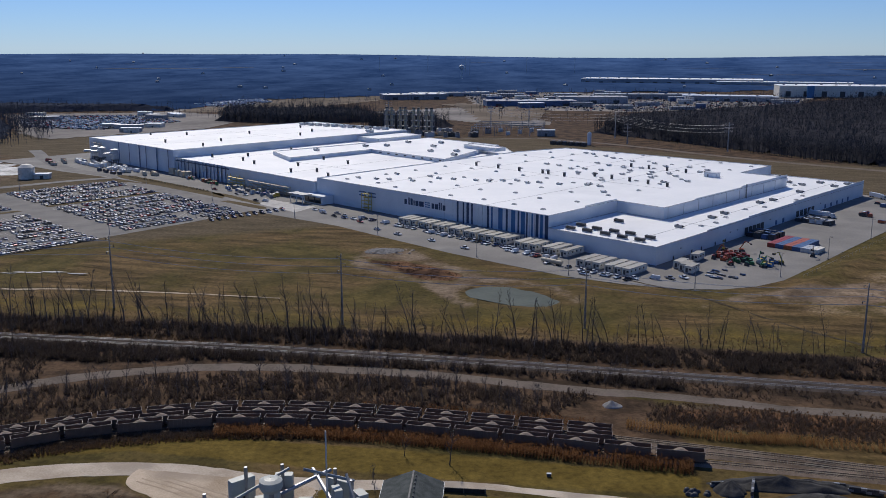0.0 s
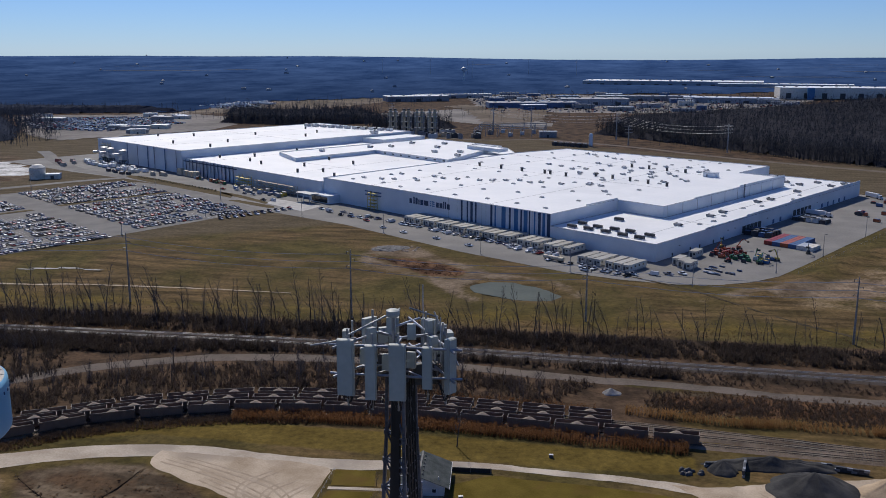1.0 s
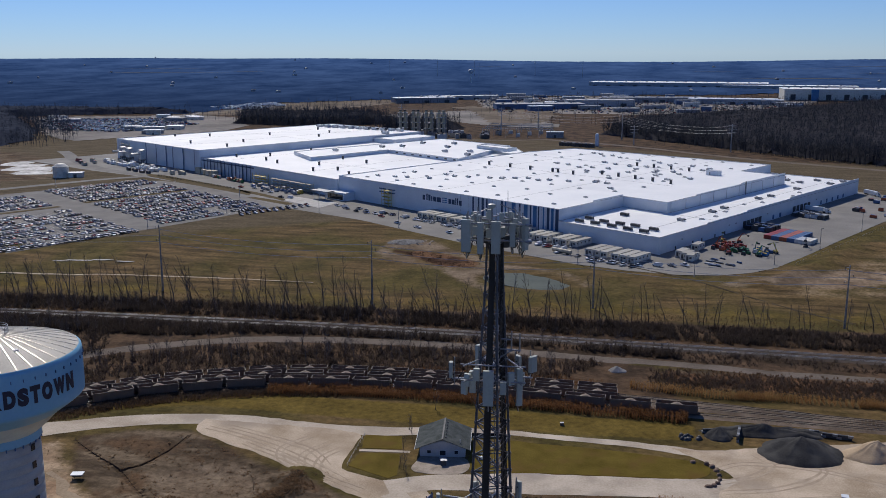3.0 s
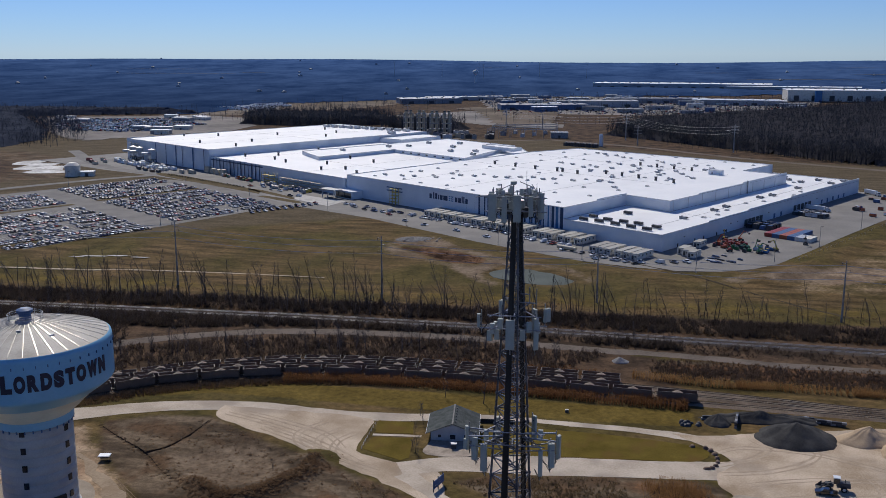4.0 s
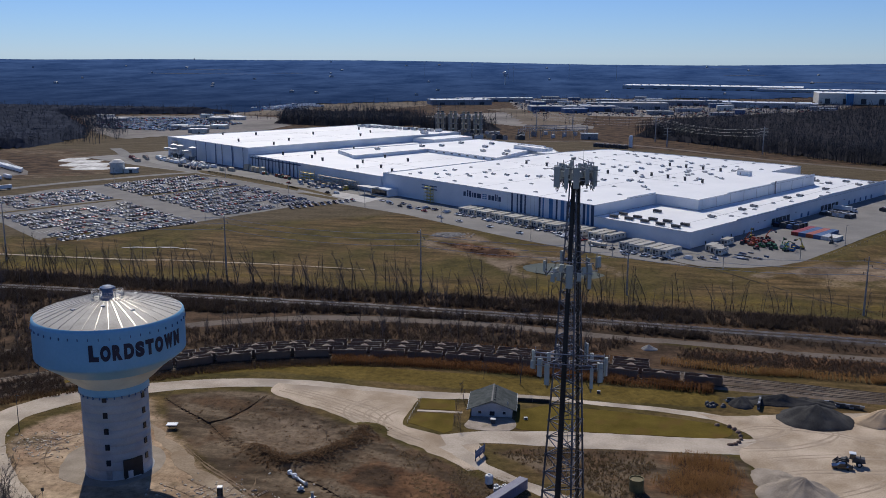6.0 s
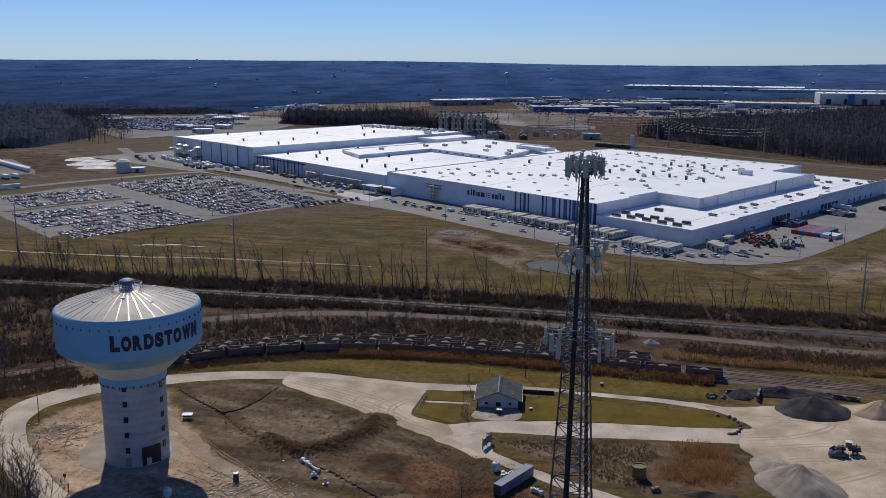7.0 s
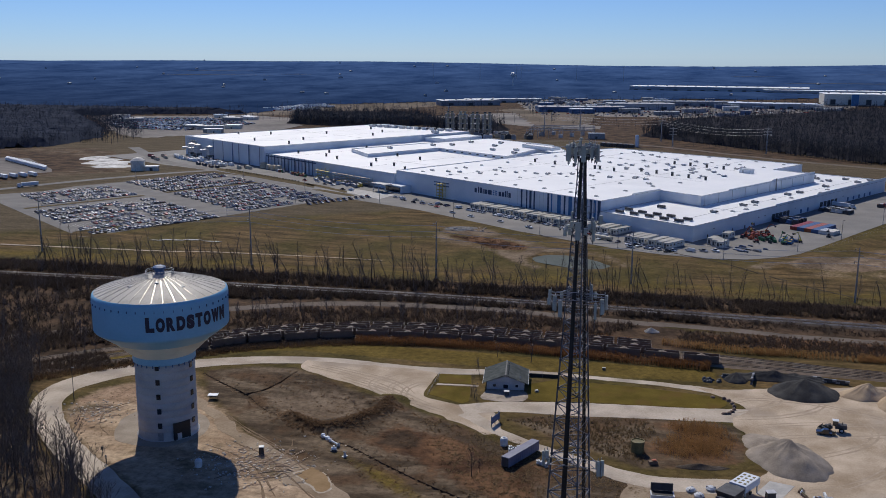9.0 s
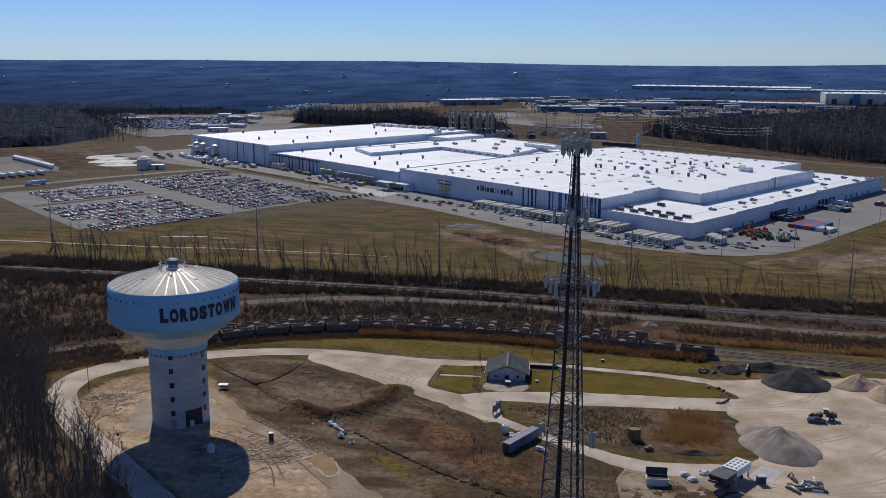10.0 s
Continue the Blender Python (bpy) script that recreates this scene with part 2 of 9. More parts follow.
# ---- mesh building ----
class Shape:
    """Collects faces of one mesh, in world or local metres."""

    def __init__(self):
        self.v, self.f, self.m = [], [], []

    def add(self, verts, faces, mi=0):
        k = len(self.v)
        self.v += [tuple(p) for p in verts]
        self.f += [tuple(i + k for i in f) for f in faces]
        self.m += [mi] * len(faces)
        return self

    def box(self, c, s, rz=0.0, mi=0, taper=1.0):
        x, y, z = s[0] / 2, s[1] / 2, s[2] / 2
        co, si = math.cos(rz), math.sin(rz)
        vs = []
        for k, sz in ((1.0, -z), (taper, z)):
            for a, b in ((-x, -y), (x, -y), (x, y), (-x, y)):
                vs.append((c[0] + k * (a * co - b * si), c[1] + k * (a * si + b * co), c[2] + sz))
        return self.add(vs, [(3, 2, 1, 0), (4, 5, 6, 7), (0, 1, 5, 4), (1, 2, 6, 5), (2, 3, 7, 6), (3, 0, 4, 7)], mi)

    def bar(self, p, q, w, h=None, mi=0):
        """A square bar from p to q."""
        p, q = Vector(p), Vector(q)
        d = (q - p).normalized()
        side = d.cross(Vector((0, 0, 1)))
        side = side.normalized() if side.length > 0.01 else Vector((1, 0, 0))
        up = side.cross(d)
        a, b = side * w / 2, up * (h or w) / 2
        vs = [e + s * a + r * b for e in (p, q) for s, r in ((-1, -1), (1, -1), (1, 1), (-1, 1))]
        return self.add(vs, [(0, 1, 2, 3), (7, 6, 5, 4), (0, 4, 5, 1), (1, 5, 6, 2), (2, 6, 7, 3), (3, 7, 4, 0)], mi)

    def tube(self, p, q, r0, r1=None, n=8, mi=0, caps=True):
        p, q = Vector(p), Vector(q)
        r1 = r0 if r1 is None else r1
        d = (q - p).normalized()
        side = d.cross(Vector((0, 0, 1)))
        side = side.normalized() if side.length > 0.01 else Vector((1, 0, 0))
        up = side.cross(d)
        ring = [(math.cos(2 * math.pi * i / n), math.sin(2 * math.pi * i / n)) for i in range(n)]
        vs = [p + r0 * (a * side + b * up) for a, b in ring] + [q + r1 * (a * side + b * up) for a, b in ring]
        fs = [(i, (i + 1) % n, n + (i + 1) % n, n + i) for i in range(n)]
        if caps:
            fs += [tuple(range(n - 1, -1, -1)), tuple(range(n, 2 * n))]
        return self.add(vs, fs, mi)

    def lathe(self, profile, n, c=(0, 0, 0), mi=0):
        vs, fs = [], []
        for r, z in profile:
            for i in range(n):
                a = 2 * math.pi * i / n
                vs.append((c[0] + r * math.cos(a), c[1] + r * math.sin(a), c[2] + z))
        for k in range(len(profile) - 1):
            for i in range(n):
                j = (i + 1) % n
                fs.append((k * n + i, k * n + j, (k + 1) * n + j, (k + 1) * n + i))
        return self.add(vs, fs, mi)

    def wire(self, pts, r, n=4, mi=0):
        """One bent wire through the points."""
        pts = [Vector(p) for p in pts]
        vs = []
        for i, p in enumerate(pts):
            d = (pts[min(i + 1, len(pts) - 1)] - pts[max(i - 1, 0)]).normalized()
            side = d.cross(Vector((0, 0, 1))).normalized()
            up = side.cross(d)
            vs += [p + r * (math.cos(2 * math.pi * k / n) * side + math.sin(2 * math.pi * k / n) * up) for k in range(n)]
        return self.add(vs, [(i * n + k, i * n + (k + 1) % n, (i + 1) * n + (k + 1) % n, (i + 1) * n + k) for i in range(len(pts) - 1) for k in range(n)], mi)

    def prism(self, pts, z0, z1, mi=0, top=None):
        n = len(pts)
        vs = [(p[0], p[1], z0) for p in pts] + [(p[0], p[1], z1) for p in pts]
        self.add(vs, [(i, (i + 1) % n, n + (i + 1) % n, n + i) for i in range(n)] + [tuple(range(n - 1, -1, -1))], mi)
        return self.add(vs[n:], [tuple(range(n))], mi if top is None else top)

    def mesh(self, name, mats, smooth=False):
        me = bpy.data.meshes.new(name)
        me.from_pydata(self.v, [], self.f)
        for m in mats if isinstance(mats, (list, tuple)) else [mats]:
            me.materials.append(m)
        if len(me.materials) > 1:
            me.polygons.foreach_set("material_index", self.m)
        if smooth:
            me.polygons.foreach_set("use_smooth", [True] * len(me.polygons))
        me.update()
        return me


def part(name, shape, mats, parent=None, label="", smooth=False):
    ob = new(name, shape.mesh(name, mats, smooth))
    if parent is not None:
        ob.parent = parent
    return tagged(ob, label)


def thing(name, label, category, group="", kind="", at=None):
    ob = new(name)
    ob.empty_display_size = 0.5
    if at is not None:
        ob.matrix_basis = at
    return tagged(ob, label, category, group, kind)


def structure(name, shape, mats, label, category, smooth=False, kind="structure"):
    return tagged(new(name, shape.mesh(name, mats, smooth)), label, category, "", kind)


# factory frame: a runs along its front, b goes into its depth
FO, FU, FV = Vector((-17.5, 677.5)), Vector((-0.7904, 0.6126)), Vector((0.5528, 0.8333))


def site(a, b):
    p = FO + a * FU + b * FV
    return (p.x, p.y)


A_FRONT, A_DEPTH = math.atan2(FU.y, FU.x), math.atan2(FV.y, FV.x)


def spline(pts, step):
    """Points of a smooth curve through pts, about step metres apart."""
    out = []
    p = [Vector(q) for q in pts]
    p = [2 * p[0] - p[1]] + p + [2 * p[-1] - p[-2]]
    for i in range(1, len(p) - 2):
        n = max(1, int((p[i + 1] - p[i]).length / step))
        for k in range(n):
            t = k / n
            out.append(0.5 * (2 * p[i] + (p[i + 1] - p[i - 1]) * t + (2 * p[i - 1] - 5 * p[i] + 4 * p[i + 1] - p[i + 2]) * t * t
                              + (3 * p[i] - p[i - 1] - 3 * p[i + 1] + p[i + 2]) * t ** 3))
    out.append(p[-2])
    return out


def inside(pts, x, y):
    """Signed distance in metres to a closed outline for arrays x, y: positive within."""
    d, odd = np.full(x.shape, 1e9), np.zeros(x.shape, bool)
    for (x0, y0), (x1, y1) in zip(pts, pts[1:] + pts[:1]):
        ex, ey = x1 - x0, y1 - y0
        t = np.clip(((x - x0) * ex + (y - y0) * ey) / (ex * ex + ey * ey + 1e-9), 0, 1)
        d = np.minimum(d, np.hypot(x - x0 - t * ex, y - y0 - t * ey))
        if y0 != y1:
            odd ^= ((y0 > y) != (y1 > y)) & (x < x0 + (y - y0) * ex / ey)
    return np.where(odd, d, -d)


def ribbon(name, pts, width, z, mat, label, category="road", rough_edge=0.6, step=3.0, seed=1):
    """A road along a curve; width may be one number or one per point."""
    line = spline(pts, step)
    ws = [width] * len(pts) if not isinstance(width, (list, tuple)) else width
    cum = np.linspace(0, len(ws) - 1, len(line))
    s = Shape()
    vs = []
    for i, p in enumerate(line):
        d = (line[min(i + 1, len(line) - 1)] - line[max(i - 1, 0)]).normalized()
        n = Vector((-d.y, d.x))
        w = float(np.interp(cum[i], range(len(ws)), ws)) / 2
        j0 = rough_edge * (noise.noise((p.x * 0.12, p.y * 0.12, seed)) + 0.6 * noise.noise((p.x * 0.4, p.y * 0.4, seed)))
        j1 = rough_edge * (noise.noise((p.x * 0.12, p.y * 0.12, seed + 9)) + 0.6 * noise.noise((p.x * 0.4, p.y * 0.4, seed + 9)))
        a, b = p + n * (w + j0), p - n * (w + j1)
        for e, dz in ((a, -0.12), (a, 0), (b, 0), (b, -0.12)):
            vs.append((e.x, e.y, z + dz))
    fs = []
    for i in range(len(line) - 1):
        for k in range(3):
            fs.append((4 * i + k, 4 * i + k + 1, 4 * i + k + 5, 4 * i + k + 4))
    s.add(vs, [f[::-1] for f in fs])
    return structure(name, s, mat, label, category)


def patch(name, pts, z, mat, label, category="ground", rough_edge=0.8, step=2.5, seed=3, smooth=True):
    """A flat area with an uneven edge, a hand's width thick."""
    line = spline(pts + [pts[0]], step)[:-1] if smooth else [Vector(p) for p in pts]
    out = []
    for i, p in enumerate(line):
        d = (line[(i + 1) % len(line)] - line[i - 1]).normalized()
        j = rough_edge * (noise.noise((p.x * 0.15, p.y * 0.15, seed)) + 0.7 * noise.noise((p.x * 0.5, p.y * 0.5, seed)))
        out.append((p.x - d.y * j, p.y + d.x * j))
    return structure(name, Shape().prism(out, z - 0.12, z), mat, label, category)


# ---- ground: one sheet to the horizon ----
POND = [(-55, 560), (-46, 570), (-34.6, 573), (-22.5, 566), (-12, 554), (-6.8, 545), (-11, 535.5), (-20.7, 535.5), (-30.3, 537.5), (-40.5, 543), (-50, 549)]
BASIN = [(-612, 964), (-634, 1006), (-624, 1044), (-592, 1020), (-559, 990), (-535, 952), (-528, 933), (-546, 912), (-569, 916)]
BERM = [(-78.5, 309), (-77.5, 301), (-81.5, 293), (-86.5, 286), (-92, 281.5), (-98, 281.5), (-107, 288)]
TRENCH = [[(-155, 324.5), (-142.5, 315), (-131, 307), (-119, 294.5), (-106.5, 285), (-96, 278), (-90.7, 275), (-81, 270.5), (-67.6, 260.6), (-53.6, 250.8), (-41, 243.3), (-27, 236.8), (-8, 228)],
          [(-131, 307), (-126.5, 311.5), (-123.6, 320), (-122.4, 328), (-122.1, 334)]]
GREEN = [(-240, 290), (-204, 318), (-164, 345), (-130, 357), (-60, 353), (36, 351), (38, 366), (-55, 371), (-125, 372), (-170, 361), (-232, 322)]
LAWNS = [[(-66.3, 341.7), (-54.6, 342.1), (-53, 332.7), (-65.2, 331.5)], [(-65, 328.2), (-52.7, 329.2), (-50.7, 315), (-53, 312.6), (-66, 319)],
         [(-32, 337), (-21, 343.8), (-11.7, 343), (8.8, 341.6), (26.7, 338.5), (36.3, 336), (38, 330.5), (33.3, 325.6), (17.4, 324.2), (0, 323), (-12.4, 322.2), (-30.2, 321)]]
FIELD_GREEN = [(-420, 488), (-200, 494), (0, 491), (180, 488), (200, 515), (60, 512), (-30, 520), (-120, 512), (-260, 522), (-420, 520)]
BARE = [(-119, 218), (-150, 242), (-170, 258), (-184, 276), (-188, 290), (-184, 303), (-160, 324), (-147, 308), (-114, 272), (-86, 252), (-58, 220), (-40, 150), (-90, 190)]
FIELD_BARE = [(58, 528), (92, 552), (120, 596), (172, 664), (230, 690), (260, 600), (160, 530)]
BRUSHY = [[(-520, 300), (-260, 300), (-190, 352), (-120, 374), (-50, 377), (18, 374), (20, 424), (300, 412), (300, 478), (120, 482), (-50, 489), (-250, 490), (-520, 492)], [(-520, 440), (-300, 452), (-100, 464), (60, 456), (300, 440), (300, 476), (120, 480), (-50, 487), (-250, 488), (-520, 490)],
          [(-520, 360), (-230, 378), (-168, 428), (-100, 446), (-40, 446), (60, 432), (300, 420), (300, 440), (60, 450), (-160, 458), (-520, 440)],
          [(-520, 300), (-240, 300), (-190, 350), (-120, 374), (-50, 374), (36, 372), (36, 388), (30, 424), (-60, 434), (-130, 430), (-200, 396), (-330, 350), (-520, 360)],
          [(-420, 250), (-300, 260), (-240, 292), (-240, 305), (-330, 340)]]
MUD = [(-123, 630), (-108, 619), (-97, 620), (-84, 615), (-71, 604), (-58, 589), (-63, 577), (-76, 577), (-88, 585), (-101, 602), (-116, 617)]
MUD_RIM = [(-129, 632), (-126, 652), (-101, 656), (-80, 631), (-57, 604), (-40, 589), (-18, 582), (0, 566), (4, 550), (0, 540), (-3, 552), (-14, 566), (-28, 577), (-46, 573), (-56, 562), (-53, 546), (-44, 531), (-50, 526), (-66, 544), (-81, 570), (-101, 584), (-124, 603)]
WASTE = [(-157, 327), (-140, 336), (-122, 338), (-98, 322), (-72, 308), (-50, 294), (-40, 286), (-20, 274), (4, 264), (40, 256), (40, 140), (-40, 150), (-70, 232), (-112, 270), (-146, 304)]
WOOD_FLOOR = [(-330, 100), (-50, 140), (-124, 208), (-156, 234), (-177, 251), (-198, 274), (-209, 292), (-240, 305), (-330, 340)]
RUST = [[(24, 400), (300, 392), (300, 411), (60, 419), (26, 417)], [(-75, 286), (-66, 289), (-52, 284), (-36, 275), (-20, 268), (-18, 240), (-34, 243), (-52, 256), (-62, 263), (-77, 271)],
        [(15, 309.5), (25.4, 313), (36, 309.5), (39, 297), (34, 282), (20.6, 279), (11, 283), (10, 293), (16.7, 298.7)]]
WEEDLOT = [(-38, 302), (-23, 308), (9, 312.5), (33, 314), (42, 310), (40, 283), (31, 277), (8.5, 270), (-3, 277), (-17, 286)]
# Dark ground outlines; the first paints shadows lying on rough grass.
DARK_PATCHES = [[(-120, 333.5), (-108, 328), (-97, 322), (-95, 317), (-111, 321.5)], [(-73, 285), (-65, 287.5), (-58, 281), (-57, 271), (-65, 269), (-76, 271.5)]]
PALE = [[(-122.5, 305.5), (-116, 311), (-106.5, 317), (-95.7, 316.6), (-86.7, 311.7), (-82.7, 301), (-88, 292), (-96, 287), (-102.3, 286.5), (-112.8, 292.1)]]
OLIVE = [(-100, 275), (-92, 271.5), (-81, 268.5), (-67, 259), (-52, 247), (-40, 238), (-50, 230), (-66, 243), (-80.5, 256)]
EARTHY = [(22, 396), (60, 399), (300, 392), (300, 416), (60, 424), (30, 420), (18, 408)]

BANK = [(89, 559), (104, 575), (137, 622), (167, 668), (236, 716)]
YARD_EDGE = [site(a, b) for a, b in [(40, -56), (-17, -57), (-55, -55), (-86, -47), (-112, -35), (-127, -21), (-137, -4), (-142, 18), (-142, 61), (-140, 122), (-139, 198), (-138, 330), (40, 330)]]


def from_line(pts, x, y):
    """Distance in metres from an open line for arrays x, y."""
    d = np.full(x.shape, 1e9)
    for (x0, y0), (x1, y1) in zip(pts, pts[1:]):
        ex, ey = x1 - x0, y1 - y0
        t = np.clip(((x - x0) * ex + (y - y0) * ey) / (ex * ex + ey * ey), 0, 1)
        d = np.minimum(d, np.hypot(x - x0 - t * ex, y - y0 - t * ey))
    return d


def ground_height(x, y):
    d = np.hypot(x, y - 60)
    far = np.clip((d - 2300) / 2550, 0, 1.05)
    z = 77 * far ** 1.3
    hills = np.array([noise.noise((a * 0.0011, b * 0.0007, 3.3)) for a, b in zip(x.ravel(), y.ravel())]).reshape(x.shape)
    z = z + hills * 14 * np.clip((d - 2600) / 1500, 0, 1)
    pond = inside(POND, x, y)
    z = z - 0.9 * np.clip(pond / 5 + 0.35, 0, 1)
    z = z - 0.8 * np.clip(inside(BASIN, x, y) / 8 + 0.3, 0, 1)
    z = z + 1.9 * np.exp(-(from_line(BERM, x, y) / 4.2) ** 2)
    z = z - 1.1 * np.clip(inside(PALE[0], x, y) / 7, 0, 1)
    for line in TRENCH:
        z = z - 0.9 * np.exp(-(from_line(line, x, y) / 1.1) ** 2)
    bank = from_line(BANK, x, y)
    z = z + 2.4 * np.exp(-(bank / 5.0) ** 2)
    z = z - 0.7 * np.clip(inside(YARD_EDGE, x, y) / 4, 0, 1)
    lumps = np.array([noise.noise((a * 0.03, b * 0.03, 1.0)) + 0.5 * noise.noise((a * 0.11, b * 0.11, 2.0))
                      for a, b in zip(x.ravel(), y.ravel())]).reshape(x.shape)
    field = np.clip(inside([(-420, 520), (150, 505), (60, 560), (-60, 620), (-210, 715), (-420, 560)], x, y) / 20, 0, 1)
    waste = np.clip(inside(WASTE, x, y) / 8 - 0.2, 0, 1)
    tussocks = np.array([noise.noise((a * 0.33, b * 0.33, 5.0)) for a, b in zip(x.ravel(), y.ravel())]).reshape(x.shape)
    return z + lumps * (0.9 * field + 0.35 * waste) + tussocks * (0.28 * waste + 0.12 * field)


def spaced(lo, fine_lo, fine_hi, hi, step, grow):
    mid = list(np.arange(fine_lo, fine_hi + 0.1, step))
    left, w, p = [], step, fine_lo
    while p > lo:
        w *= grow
        p -= w
        left.append(max(p, lo))
    right, w, p = [], step, fine_hi
    while p < hi:
        w *= grow
        p += w
        right.append(min(p, hi))
    return np.array(left[::-1] + mid + right)


gx, gy = spaced(-4200, -240, 130, 4200, 1.6, 1.08), spaced(-900, 200, 400, 4930, 1.6, 1.035)
GX, GY = np.meshgrid(gx, gy)
GZ = ground_height(GX, GY)
nx, ny = len(gx), len(gy)
gv = np.stack([GX.ravel(), GY.ravel(), GZ.ravel()], 1)
ii = np.arange(nx * ny).reshape(ny, nx)
gf = np.stack([ii[:-1, :-1].ravel(), ii[:-1, 1:].ravel(), ii[1:, 1:].ravel(), ii[1:, :-1].ravel()], 1)
gm = bpy.data.meshes.new("ground")
gm.from_pydata(gv.tolist(), [], gf.tolist())
gm.polygons.foreach_set("use_smooth", [True] * len(gm.polygons))


def cover(outlines, soft):
    d = np.full(GX.shape, -1e9)
    for o in outlines:
        d = np.maximum(d, inside(o, GX, GY))
    return np.clip(d / soft * 0.5 + 0.5, 0, 1)


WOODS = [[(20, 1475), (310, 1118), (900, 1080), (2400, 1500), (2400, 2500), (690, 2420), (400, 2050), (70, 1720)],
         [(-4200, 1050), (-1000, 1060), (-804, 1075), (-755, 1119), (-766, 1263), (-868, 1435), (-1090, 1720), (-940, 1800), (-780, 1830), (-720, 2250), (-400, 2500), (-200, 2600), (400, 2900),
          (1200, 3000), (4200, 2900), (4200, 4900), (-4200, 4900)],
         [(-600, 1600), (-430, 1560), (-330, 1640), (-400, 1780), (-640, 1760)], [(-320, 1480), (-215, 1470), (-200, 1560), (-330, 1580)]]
# Shade on the bank's flank painted dark; patches and trenches darkened too.
RIM = np.maximum(np.exp(-(from_line(BERM[:6], GX, GY) / 3.0) ** 2), 0.8 * cover(DARK_PATCHES, 4))
for line in TRENCH:
    RIM = np.maximum(RIM, 1.2 * np.exp(-(from_line(line, GX, GY) / 0.9) ** 2))
zones = {"green": np.maximum(cover([GREEN] + LAWNS, 3), np.maximum(0.75 * cover([FIELD_GREEN], 14), 0.72 * cover([OLIVE], 6))) * (1 - cover([MUD_RIM], 8)), "bare": np.maximum(cover([BARE], 7), 0.55 * cover([FIELD_BARE], 14)),
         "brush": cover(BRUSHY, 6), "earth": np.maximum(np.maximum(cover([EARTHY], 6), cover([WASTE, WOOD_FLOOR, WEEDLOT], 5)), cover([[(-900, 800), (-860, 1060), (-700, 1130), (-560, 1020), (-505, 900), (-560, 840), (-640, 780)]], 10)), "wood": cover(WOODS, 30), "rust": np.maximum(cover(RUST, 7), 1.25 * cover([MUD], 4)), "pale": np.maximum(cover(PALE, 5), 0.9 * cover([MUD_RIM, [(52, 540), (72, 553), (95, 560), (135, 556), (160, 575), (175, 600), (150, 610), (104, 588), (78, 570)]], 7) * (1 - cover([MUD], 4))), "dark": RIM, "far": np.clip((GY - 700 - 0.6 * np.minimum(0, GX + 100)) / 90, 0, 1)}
zones["brush"] = np.maximum(zones["brush"], np.maximum(0.9 * np.clip((GY - 1330) / 60, 0, 1), 0.95 * cover([[(20, 1475), (310, 1118), (900, 1080), (900, 985), (420, 1040), (150, 1170), (-60, 1330)]], 25) + 0.85 * cover([[(-1000, 780), (-960, 1060), (-720, 1060), (-600, 1010), (-560, 890), (-590, 850), (-560, 800), (-640, 760)]], 15)))
for key, values in zones.items():
    at = gm.attributes.new(key, "FLOAT", "POINT")
    at.data.foreach_set("value", values.ravel().astype(np.float32))


